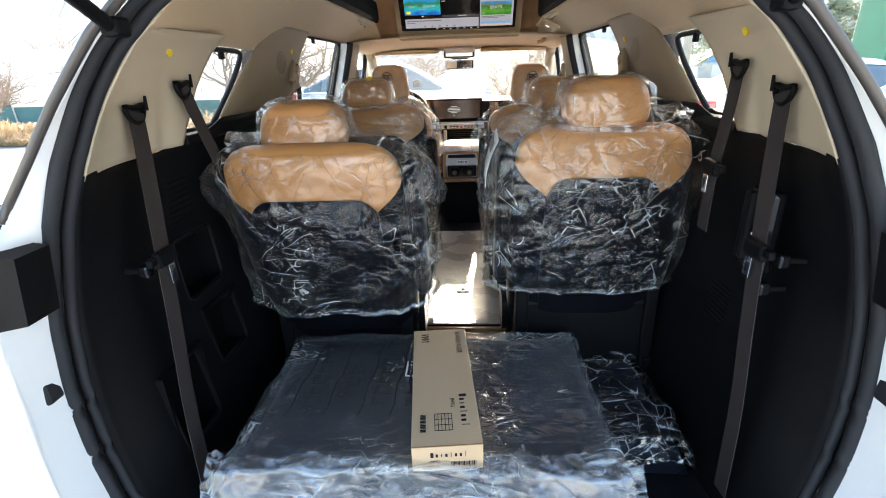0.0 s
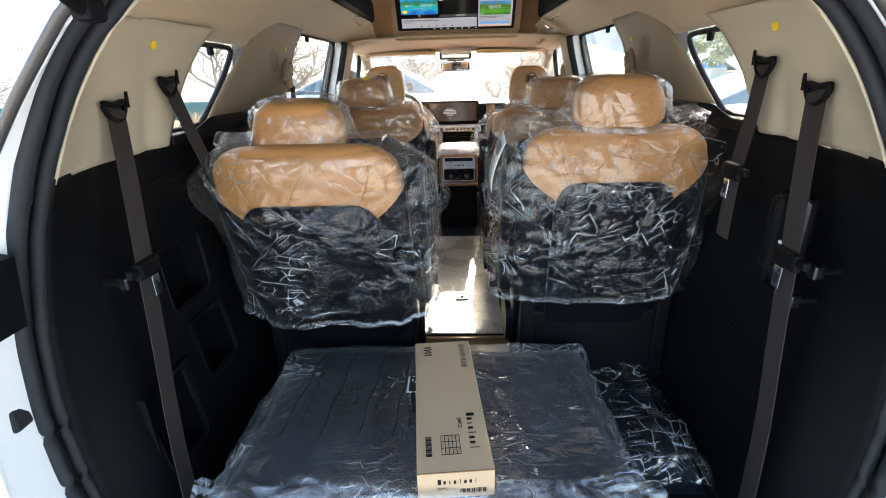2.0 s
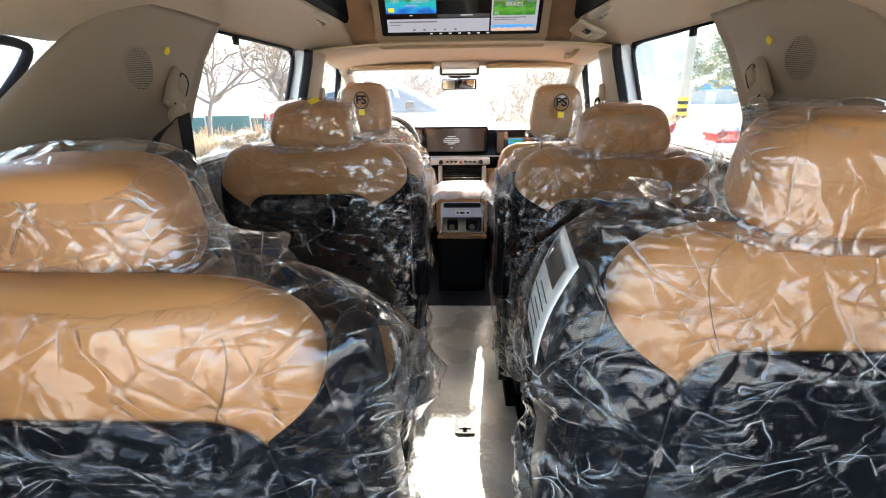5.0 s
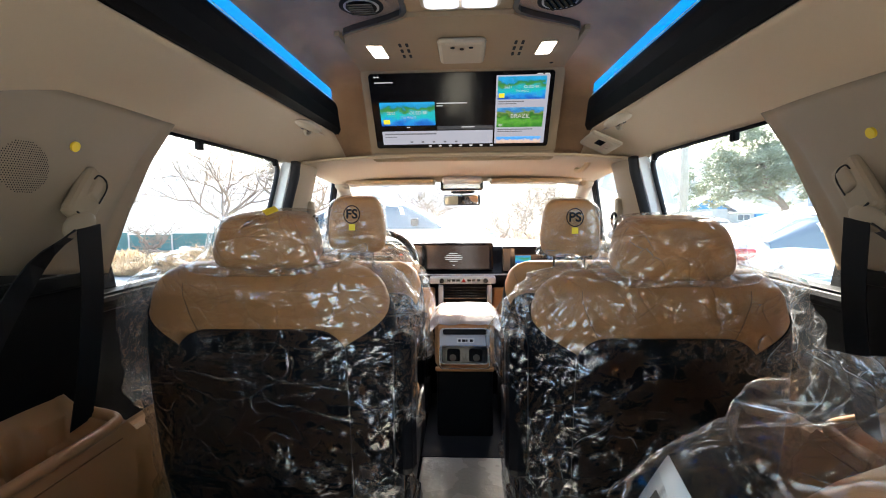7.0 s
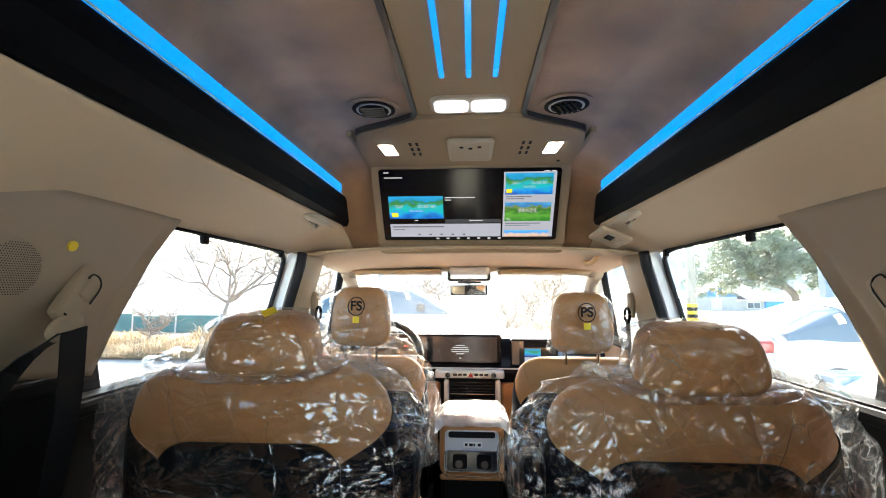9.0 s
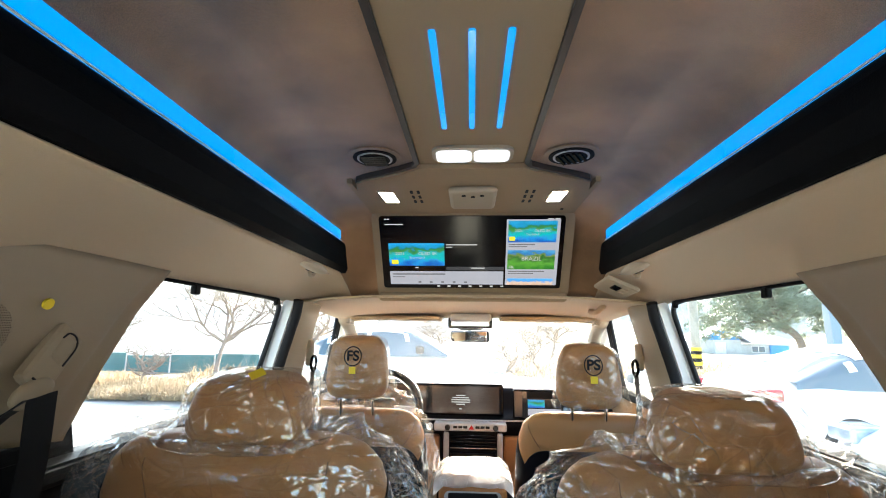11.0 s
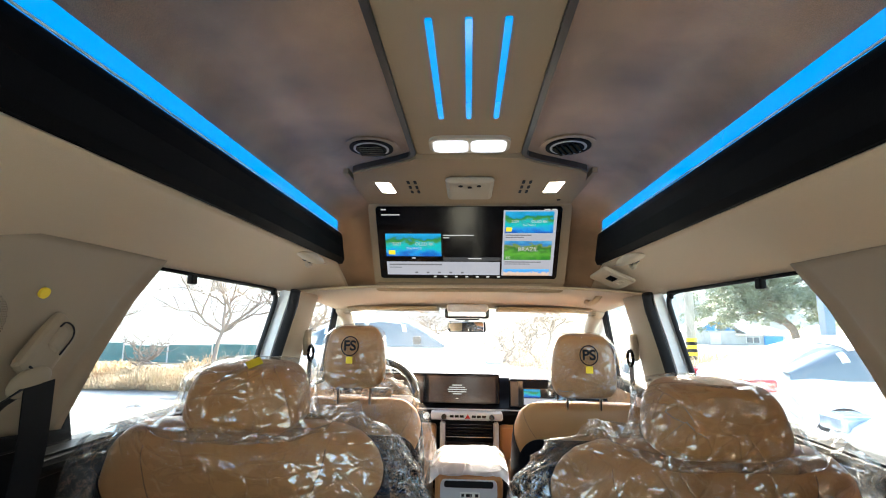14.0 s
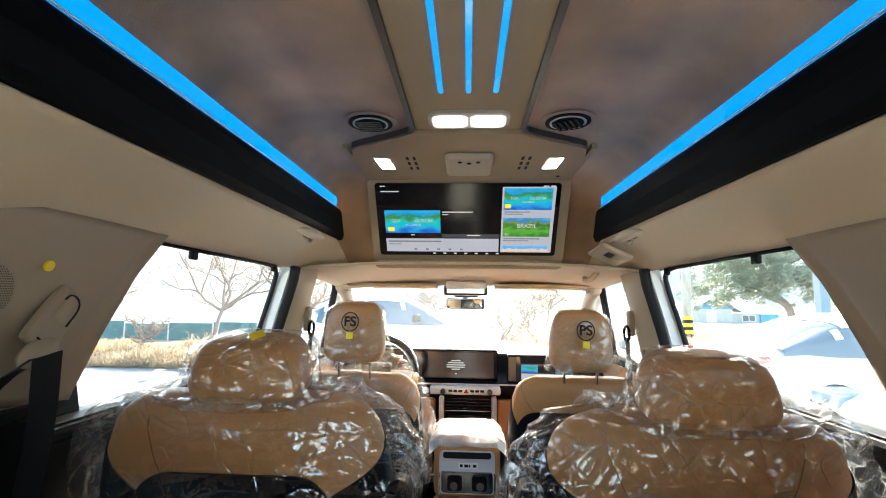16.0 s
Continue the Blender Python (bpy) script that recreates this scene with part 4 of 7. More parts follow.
# ---- things on the ceiling ----
M["pod_rim"] = mat("dark_taupe_metal_trim", (0.10, 0.088, 0.08), 0.35, metal=0.5, var=0.08)
M["clear"] = mat("frosted_lens", (0.8, 0.8, 0.8), 0.3, var=0.03)
spine = thing("roof_console", "taupe centre roof panel with dark metal rails", "roof console", (0, 3.0, 1.96))
part("spine_panel", boxm((-0.128, 2.10, 1.9485), (0.130, 3.466, 1.9635), 0.002), M["panel"], spine)
for s in (-1, 1):
    xx = 0.001 + s * 0.135
    pts = [(xx, 2.10), (xx, 3.452), (xx + s * 0.010, 3.475), (xx + s * 0.045, 3.502), (xx + s * 0.15, 3.562), (xx + s * 0.178, 3.583), (xx + s * 0.184, 3.60)]
    part("rail", ribbon([(x, y, 1.9505) for x, y in pts], 0.012, 0.014, [(s, 0, 0)] * 2 + [(s * 0.8, -0.6, 0)] + [(s * 0.5, -0.9, 0)] * 3 + [(s, 0, 0)]), M["pod_rim"], spine, "dark metal rail")
out = [(-0.130, 3.470), (-0.160, 3.498), (-0.296, 3.572), (-0.318, 3.592), (-0.328, 3.64), (-0.342, 3.80), (-0.346, 3.935)]
out = out + [(-x + 0.003, y) for x, y in out[::-1]]
part("pod", slab(out, "z", 1.938, 1.9625), M["panel"], spine, "taupe pod over the monitor")
for k, x in enumerate((-0.054, 0.002, 0.057)):
    part("light_bar", slab(round_rect(x, 3.097, 0.0105, 0.318, 0.004), "z", 1.9455, 1.9495), M["led"], spine, "glowing blue bar")
for s in (-1, 1):
    for i in range(2):
        for j in range(3):
            part("slot", slab(round_rect(0.003 + s * (0.157 + 0.020 * i + 0.004 * j * 0), 3.668 + j * 0.05, 0.008, 0.028, 0.0038), "z", 1.9365, 1.9385), M["ink"], spine)
part("sensor", cylm((0.296, 3.865, 1.9375), (0.296, 3.865, 1.9355), 0.006), M["ink"], spine)

dome = thing("dome_lamp", "lit twin white dome lamp in a silver surround", "lamp", (0.004, 3.395, 1.95))
part("surround", slab(round_rect(0.004, 3.393, 0.188, 0.092, 0.03), "z", 1.9415, 1.9495), M["beige_plastic"], dome)
for s in (-1, 1):
    part("lens", slab(round_rect(0.004 + s * 0.0435, 3.393, 0.082, 0.066, 0.018), "z", 1.937, 1.942), M["lamp_soft"], dome, "frosted lens")
    part("lit_field", slab(round_rect(0.004 + s * 0.036, 3.393, 0.058, 0.036, 0.016), "z", 1.9352, 1.9372), M["lamp"], dome, "glowing white field")
for s in (-1, 1):
    spot = thing("spot_lamp", "small square lit ceiling spot lamp", "lamp", (0.003 + s * 0.252, 3.715, 1.938), "spot lamps beside the monitor")
    part("lens", slab([(0.003 + s * x, y) for x, y in ((0.232, 3.668), (0.272, 3.664), (0.268, 3.765), (0.228, 3.768))], "z", 1.934, 1.9385), M["lamp"], spot)
    part("bezel", slab([(0.003 + s * x, y) for x, y in ((0.227, 3.662), (0.277, 3.658), (0.273, 3.771), (0.223, 3.774))], "z", 1.9362, 1.9387), M["panel"], spot)
    vent = thing("ceiling_vent", "round black air vent with a silver ring in the ceiling", "air vent", (0.002 + s * 0.236, 3.432, 1.955), "round ceiling vents")
    cx, cy = 0.002 + s * 0.236, 3.432
    part("dish", cylm((cx, cy, 1.9575), (cx, cy, 1.953), 0.064, 0.066, 36), M["suede"], vent)
    for r, z, mm, nm in ((0.053, 1.9505, "black", "outer_ring"), (0.043, 1.9490, "silver", "silver_ring"), (0.037, 1.9475, "black", "inner_ring")):
        part(nm, cylm((cx, cy, 1.954), (cx, cy, z), r, r, 32), M[mm], vent)
    for k in range(-2, 3):
        part("slat", boxm((cx - 0.03, cy + k * 0.013 - 0.0035, 1.943), (cx + 0.03, cy + k * 0.013 + 0.0035, 1.9476), 0.001, Matrix.Translation((cx, cy, 0)) @ Euler((0, 0, radians(0 if s < 0 else 62))).to_matrix().to_4x4() @ Matrix.Translation((-cx, -cy, 0))), M["black_gloss"], vent)

mic = thing("ceiling_remote_box", "beige grey receiver box with three dark buttons", "receiver", (0.005, 3.70, 1.938))
part("case", boxm((-0.064, 3.607, 1.918), (0.074, 3.80, 1.9385), 0.012), M["beige_plastic"], mic)
for k in (-1, 0, 1):
    part("button", cylm((0.005 + k * 0.026, 3.640 + (0.012 if k == 0 else 0), 1.9185), (0.005 + k * 0.026, 3.640 + (0.012 if k == 0 else 0), 1.9155), 0.006), M["ink"], mic)

# monitor
dvec = Vector((0, 0.159, -0.232)).normalized()
SCREEN = Matrix(((1, 0, 0, 0.0), (0, -dvec.y, dvec.z, 4.0), (0, -dvec.z, -dvec.y, 1.813), (0, 0, 0, 1)))
mon = thing("ceiling_monitor", "wide fold-down ceiling monitor showing a video page", "monitor", (0, 4.0, 1.813))


def on_screen(w, h, x, y, z0, z1, r=0.0):
    bm = slab(round_rect(x, y, w, h, max(r, 0.0004), 4), "z", z0, z1)
    bmesh.ops.transform(bm, matrix=SCREEN, verts=bm.verts[:])
    return bm


part("housing", on_screen(0.702, 0.345, 0.003, -0.012, -0.035, -0.004, 0.03), M["panel"], mon, "taupe monitor housing")
part("chin", boxm((-0.345, 4.084, 1.648), (0.351, 4.135, 1.682), 0.014), M["panel"], mon, "taupe lower lip")
for s in (-1, 1):
    part("cheek", slab([(3.60, 1.944), (3.94, 1.944), (4.095, 1.70), (4.11, 1.665), (4.14, 1.665), (4.14, 1.962), (3.60, 1.962)], "x", min(s * 0.336, s * 0.350) + 0.002, max(s * 0.336, s * 0.350) + 0.002), M["panel"], mon)
bez = part("bezel", on_screen(0.642, 0.281, 0, 0, -0.004, 0.003, 0.010), M["black_gloss"], mon, "black glass front")


def px(u, v, w, h, z, name, material, label=""):
    """A field of the picture: left, top, width and height as shares of the screen."""
    x = -0.321 + (u + w / 2) * 0.642
    y = 0.1405 - (v + h / 2) * 0.281
    return part(name, on_screen(w * 0.642, h * 0.281, x, y, 0.003, 0.003 + z, 0.0), material, mon, label)


def picture_mat(name, stops, scale, seed, power=0.9):
    m = bpy.data.materials.new(name)
    m.use_nodes = True
    n, l = m.node_tree.nodes, m.node_tree.links
    b = n["Principled BSDF"]
    tc = n.new("ShaderNodeTexCoord")
    mp = n.new("ShaderNodeMapping")
    mp.inputs["Location"].default_value = (seed, seed * 1.7, 0)
    mp.inputs["Scale"].default_value = (scale, scale, scale * 1.5)
    l.new(tc.outputs["Object"], mp.inputs[0])
    ns = n.new("ShaderNodeTexNoise")
    ns.inputs["Scale"].default_value, ns.inputs["Detail"].default_value = 1.0, 5
    l.new(mp.outputs[0], ns.inputs["Vector"])
    sp = n.new("ShaderNodeSeparateXYZ")
    l.new(tc.outputs["Generated"], sp.inputs[0])
    ad = n.new("ShaderNodeMath")
    ad.operation = "MULTIPLY_ADD"
    ad.inputs[1].default_value = 0.9
    l.new(ns.outputs["Fac"], ad.inputs[0])
    l.new(sp.outputs["Z"], ad.inputs[2])
    ad2 = n.new("ShaderNodeMath")
    ad2.operation = "SUBTRACT"
    ad2.inputs[1].default_value = 0.45
    l.new(ad.outputs[0], ad2.inputs[0])
    rp = n.new("ShaderNodeValToRGB")
    rp.color_ramp.elements[0].position = stops[0][0]
    rp.color_ramp.elements[0].color = (*stops[0][1], 1)
    rp.color_ramp.elements[1].position = stops[-1][0]
    rp.color_ramp.elements[1].color = (*stops[-1][1], 1)
    for p, c in stops[1:-1]:
        e = rp.color_ramp.elements.new(p)
        e.color = (*c, 1)
    l.new(ad2.outputs[0], rp.inputs[0])
    l.new(rp.outputs[0], b.inputs["Emission Color"])
    b.inputs["Emission Strength"].default_value = power
    b.inputs["Base Color"].default_value = (0.02, 0.02, 0.02, 1)
    return m


SCR = 0.15
ISLAND = picture_mat("picture_of_an_island", [(0.0, (0.0, 0.10, 0.55)), (0.22, (0.02, 0.35, 0.85)), (0.40, (0.0, 0.55, 0.55)), (0.55, (0.02, 0.42, 0.50)), (0.64, (0.06, 0.30, 0.05)), (0.74, (0.03, 0.22, 0.04)), (0.82, (0.0, 0.32, 0.70)), (1.0, (0.02, 0.40, 0.80))], 30, 3, SCR * 0.80)
HILLS = picture_mat("picture_of_green_hills", [(0.0, (0.03, 0.25, 0.02)), (0.3, (0.15, 0.50, 0.05)), (0.55, (0.02, 0.16, 0.02)), (0.7, (0.25, 0.35, 0.08)), (0.82, (0.03, 0.25, 0.65)), (1.0, (0.10, 0.45, 0.85))], 45, 9, SCR * 0.70)
CITY = picture_mat("picture_of_a_coast_town", [(0.0, (0.55, 0.35, 0.25)), (0.4, (0.75, 0.55, 0.45)), (0.6, (0.05, 0.30, 0.75)), (1.0, (0.10, 0.45, 0.95))], 90, 5, SCR)
PAGE = glow("white_page", (0.62, 0.62, 0.72), SCR * 0.6)
GREYTXT = glow("grey_text", (0.25, 0.25, 0.28), SCR * 0.6)
WHITETXT = glow("white_text", (0.8, 0.8, 0.8), SCR * 0.6)
DARKBAR = glow("dark_bar", (0.05, 0.05, 0.055), SCR)
GOLD = glow("gold_label", (0.85, 0.65, 0.05), SCR)
px(0.040, 0.755, 0.640, 0.190, 0.0010, "page", PAGE)
px(0.690, 0.045, 0.285, 0.905, 0.0010, "page", PAGE)
px(0.042, 0.360, 0.310, 0.315, 0.0016, "picture", ISLAND, "picture of an island")
px(0.360, 0.690, 0.322, 0.050, 0.0010, "bar", DARKBAR)
px(0.700, 0.062, 0.258, 0.285, 0.0018, "picture", ISLAND, "picture of an island")
px(0.700, 0.455, 0.258, 0.265, 0.0018, "picture", HILLS, "picture of green hills")
px(0.700, 0.855, 0.255, 0.093, 0.0018, "picture", CITY, "picture of a coast town")
for u, v, w, h in ((0.705, 0.37, 0.14, 0.018), (0.705, 0.40, 0.10, 0.014), (0.705, 0.745, 0.20, 0.018), (0.705, 0.775, 0.14, 0.014), (0.055, 0.785, 0.30, 0.026), (0.055, 0.83, 0.07, 0.014)):
    px(u, v, w, h * 0.7, 0.0020, "text_line", GREYTXT)
for k in range(5):
    px(0.20 + 0.065 * k, 0.90, 0.016, 0.022, 0.0020, "page_icon", GREYTXT)
for u, v, w, h in ((0.03, 0.03, 0.012, 0.022), (0.045, 0.03, 0.012, 0.022), (0.03, 0.10, 0.10, 0.018), (0.362, 0.375, 0.17, 0.018), (0.362, 0.41, 0.035, 0.015), (0.905, 0.03, 0.03, 0.018), (0.945, 0.03, 0.025, 0.018), (0.50, 0.70, 0.075, 0.02), (0.185, 0.695, 0.02, 0.02)):
    px(u, v, w, h * 0.6, 0.0022, "text_line", WHITETXT)
for k in range(7):
    px(0.305 + 0.06 * k, 0.962, 0.018, 0.020, 0.0014, "nav_icon", WHITETXT)
for u, v, w, h in ((0.055, 0.59, 0.038, 0.06), (0.705, 0.27, 0.032, 0.055)):
    px(u, v, w, h, 0.0024, "label", GOLD)


def screen_text(t, size, u, v):
    x, y = -0.321 + u * 0.642, 0.1405 - v * 0.281
    lettering(t, size, SCREEN @ Matrix.Translation((x, y, 0.0066)), WHITETXT, mon, depth=0.0002)


screen_text("2021", 0.017, 0.105, 0.50)
screen_text("OLED 8K", 0.017, 0.26, 0.50)
screen_text("The Wild 2", 0.012, 0.20, 0.56)
screen_text("2021", 0.014, 0.755, 0.19)
screen_text("OLED 8K", 0.014, 0.882, 0.19)
screen_text("The Wild 2", 0.010, 0.83, 0.24)
screen_text("BRAZIL", 0.022, 0.83, 0.57)
screen_text("4K", 0.016, 0.722, 0.69)

# coat hooks, switch, grab handle
for s in (-1, 1):
    hk = thing("coat_hook", "beige coat hook on a domed plate under the roof beam", "coat hook", (s * 0.465, 3.69, 1.71), "coat hooks")
    m = Matrix.Translation((s * 0.466, 3.70, 1.724)) @ Euler((0, s * radians(-24), 0)).to_matrix().to_4x4()
    bm = bmesh.new()
    bmesh.ops.create_uvsphere(bm, u_segments=20, v_segments=10, radius=1.0, matrix=m @ Matrix.Diagonal((0.045, 0.062, 0.016, 1)))
    part("plate", bm, M["beige_plastic"], hk, smooth=True)
    part("hook", tube(smooth_line([m @ Vector(p) for p in ((s * -0.010, 0.012, -0.012), (s * -0.012, 0.006, -0.024), (s * -0.010, -0.010, -0.027), (s * -0.006, -0.018, -0.018))], 10), 0.0055, 8), M["beige_plastic"], hk, smooth=True)
    part("recess", boxm((-0.012, -0.012, -0.019), (0.012, 0.014, -0.013), 0.003, m), M["pod_rim"], hk)
sw = thing("roof_switch_panel", "beige rear air control panel with a small dark display", "control panel", (0.481, 3.976, 1.67))
m = Matrix.Translation((0.487, 3.97, 1.690)) @ Euler((radians(-6), radians(24), 0)).to_matrix().to_4x4()
part("plate", boxm((-0.055, -0.085, -0.010), (0.055, 0.075, 0.006), 0.008, m), M["beige_plastic"], sw)
part("display", boxm((-0.020, -0.055, -0.0125), (0.006, -0.005, -0.0098), 0.001, m), M["black_gloss"], sw, "dark display")
for k in range(3):
    part("button", boxm((0.014, -0.055 + k * 0.025, -0.0125), (0.032, -0.037 + k * 0.025, -0.0098), 0.002, m), M["beige_plastic"], sw)
gh = thing("grab_handle", "beige roof grab handle", "grab handle", (0.50, 4.35, 1.64))
part("grip", tube(smooth_line([(0.52, 4.22, 1.655), (0.50, 4.23, 1.625), (0.495, 4.30, 1.615), (0.50, 4.37, 1.625), (0.52, 4.38, 1.655)], 16), 0.011, 8), M["beige"], gh, smooth=True)

# ---- front of the cabin ----
M["gloss_wood"] = mat("brown_tan_dash_trim", (0.36, 0.19, 0.085), 0.4, var=0.12, scale=10, bump=0.1, bscale=200)
# brown glow stands in for the cabin reflected in the dark displays
DIM = glow("display_reflection_glow", (0.10, 0.06, 0.045), 0.06)
dash = thing("dashboard", "black and tan dashboard with wide displays", "dashboard", (0, 5.0, 0.9))


def dash_top(u, v):
    x = -0.74 + 1.48 * u
    y, z = lerp_table([(0, 4.90, 1.00), (0.15, 4.86, 1.06), (0.28, 4.86, 1.098), (0.32, 4.96, 1.105), (0.38, 4.975, 1.20), (0.45, 4.99, 1.238), (0.7, 5.25, 1.255), (1, 5.72, 1.19)], v)
    hump = 0.035 * math.exp(-((x + 0.43) / 0.16) ** 2) * (1 if v < 0.9 else 0)
    return (x, y - 0.05 * (1 - (x / 0.75) ** 2) * (0 if v > 0.8 else 0.3), z + hump)


part("upper_pad", thick(grid(dash_top, 40, 20), 0.01), M["black_soft"], dash, "black padded top", True)
part("lower_body", boxm((-0.74, 4.88, 0.55), (0.74, 5.40, 1.02), 0.03), M["black"], dash)
for s in (-1, 1):
    part("tan_trim", boxm((min(s * 0.16, s * 0.72), 4.845, 0.84), (max(s * 0.16, s * 0.72), 4.90, 1.02), 0.015), M["tan"], dash, "tan leather trim")
part("chrome_line", tube([(-0.72, 4.845, 1.095), (0.72, 4.845, 1.095)], 0.004, 6), M["silver"], dash)
# wide curved display
disp = part("display_panel", boxm((-0.60, 4.895, 1.108), (0.168, 4.925, 1.268), 0.010), M["black_gloss"], dash, "wide black display panel")
part("centre_screen", boxm((-0.205, 4.8925, 1.122), (0.145, 4.8955, 1.254), 0.002), DIM, disp)
part("cluster_screen", boxm((-0.585, 4.8925, 1.122), (-0.235, 4.8955, 1.254), 0.002), DIM, disp)
for k, w in enumerate((0.05, 0.085, 0.10, 0.095, 0.045, 0.012)):
    part("text_line", boxm((-0.055 - w / 2, 4.8905, 1.206 - k * 0.011 - (0.012 if k == 5 else 0)), (-0.055 + w / 2, 4.8922, 1.211 - k * 0.011 - (0.012 if k == 5 else 0))), WHITETXT, disp)
for k in range(3):
    part("gauge_mark", boxm((-0.36 + k * 0.03, 4.8905, 1.20 - 0.02 * (k % 2)), (-0.345 + k * 0.03, 4.8922, 1.206 - 0.02 * (k % 2))), glow("red_gauge", (0.8, 0.05, 0.03), 0.5) if k == 0 else WHITETXT, disp)
ps = part("passenger_display", boxm((0.215, 4.885, 1.095), (0.470, 4.915, 1.247), 0.012), M["black_gloss"], dash, "smaller black display")
part("picture", boxm((0.290, 4.882, 1.155), (0.375, 4.8855, 1.195)), ISLAND, ps)
part("page", boxm((0.290, 4.882, 1.118), (0.46, 4.8855, 1.150)), PAGE, ps)
part("black_pad", boxm((0.285, 4.8825, 1.20), (0.46, 4.8853, 1.235)), M["ink"], ps)
part("side_keys", boxm((0.222, 4.8815, 1.11), (0.262, 4.8855, 1.235), 0.003), M["pod_rim"], ps)
# climate strip with the hazard switch
strip = part("switch_strip", boxm((-0.185, 4.785, 1.052), (0.175, 4.86, 1.090), 0.008), M["silver"], dash, "silver switch strip")
tri3 = slab([(-0.013, 1.062), (0.015, 1.062), (0.001, 1.083)], "y", 4.781, 4.7855)
part("hazard_switch", tri3, M["red"], strip, "red hazard triangle")
for s in (-1, 1):
    part("knob", cylm((0.001 + s * 0.118, 4.786, 1.071), (0.001 + s * 0.118, 4.768, 1.071), 0.013), M["black_gloss"], strip, "round knob")
    for k in range(3):
        part("key", boxm((0.001 + s * (0.030 + k * 0.025) - 0.010, 4.782, 1.066), (0.001 + s * (0.030 + k * 0.025) + 0.010, 4.7855, 1.078), 0.002), M["black_gloss"], strip)
part("round_socket", cylm((-0.205, 4.80, 1.071), (-0.205, 4.782, 1.071), 0.016), M["silver"], strip)
stack = part("stack_panel", boxm((-0.130, 4.80, 0.60), (0.148, 4.90, 1.052), 0.012), M["black"], dash, "black centre stack")
for s in (-1, 1):
    xx = 0.009 + s * 0.132
    part("silver_side", boxm((xx - 0.013, 4.775, 0.62), (xx + 0.013, 4.83, 1.045), 0.008), M["silver"], stack, "silver side trim")
for k in range(4):
    part("vent_slat", boxm((-0.105, 4.783, 0.985 + k * 0.015), (0.123, 4.80, 0.991 + k * 0.015), 0.002), M["black_gloss"], stack)
part("vent_chrome", boxm((-0.105, 4.780, 0.972), (0.123, 4.80, 0.978), 0.002), M["chrome"], stack)
part("key_strip", boxm((-0.105, 4.783, 0.915), (0.123, 4.80, 0.955), 0.004), M["black_gloss"], stack)
for k in range(6):
    part("key_light", boxm((0.06 + 0.011 * (k % 3), 4.781, 0.925 + 0.012 * (k // 3)), (0.066 + 0.011 * (k % 3), 4.7828, 0.930 + 0.012 * (k // 3))), WHITETXT if k else M["red"], stack)
part("tray", boxm((-0.105, 4.77, 0.80), (0.123, 4.80, 0.85), 0.006), M["silver"], stack)
for s in (-1, 1):
    av = part("side_vent", boxm((s * 0.60 - 0.07, 4.84, 1.04), (s * 0.60 + 0.07, 4.87, 1.085), 0.006), M["black_gloss"], dash)

# steering wheel
wheel = thing("steering_wheel", "black leather steering wheel with silver spokes in plastic film", "steering wheel", (-0.43, 4.62, 1.18))
WM = Matrix.Translation((-0.43, 4.62, 1.175)) @ Euler((radians(66), 0, 0)).to_matrix().to_4x4()
part("rim", tube([WM @ Vector((0.188 * math.cos(a), 0.182 * math.sin(a), 0)) for a in (2 * math.pi * k / 48 for k in range(48))], 0.0165, 10, closed=True), M["black_soft"], wheel, smooth=True)
part("hub", boxm((-0.075, -0.06, -0.03), (0.075, 0.055, 0.015), 0.02, WM), M["black"], wheel)
for a in (0, 180, 270):
    part("spoke", boxm((0.06, -0.018, -0.012), (0.178, 0.018, 0.006), 0.006, WM @ Euler((0, 0, radians(a))).to_matrix().to_4x4()), M["silver"] if a != 270 else M["black"], wheel, "silver spoke")
part("film_wrap", tube([WM @ Vector((0.188 * math.cos(a), 0.182 * math.sin(a), 0)) for a in (2 * math.pi * k / 48 for k in range(48))], 0.021, 10, closed=True), M["film"], wheel, "clear film wrap", smooth=True)
part("column", cylm((-0.43, 4.63, 1.16), (-0.43, 4.93, 1.05), 0.04, 0.05), M["black"], wheel)
for s in (-1, 1):
    part("stalk", cylm((-0.43, 4.70, 1.14), (-0.43 + s * 0.17, 4.66, 1.155), 0.008), M["black"], wheel)

# console between the front seats
con = thing("centre_console", "tan centre console with silver rear panel under white film", "console", (0.006, 4.45, 0.5))
part("body", boxm((-0.112, 4.165, 0.50), (0.124, 4.80, 0.80), 0.015), M["black"], con, "black plastic lower body")
part("armrest_box", boxm((-0.118, 4.155, 0.80), (0.130, 4.44, 0.99), 0.03, seg=4), M["tan"], con, "tan leather armrest box")


def cover_fn(u, v):
    x = -0.135 + 0.285 * u
    y = 4.135 + 0.32 * v
    e = abs(2 * u - 1)
    drop = 0.030 * max(0, e - 0.75) / 0.25 + 0.035 * max(0, 0.08 - v) / 0.08
    return (x, y, 1.030 - drop - 0.02 * max(0, v - 0.85) / 0.15 + 0.006 * noise.noise(Vector((x * 25, y * 18, 1))) + 0.002 * noise.noise(Vector((x * 70, y * 60, 4))))


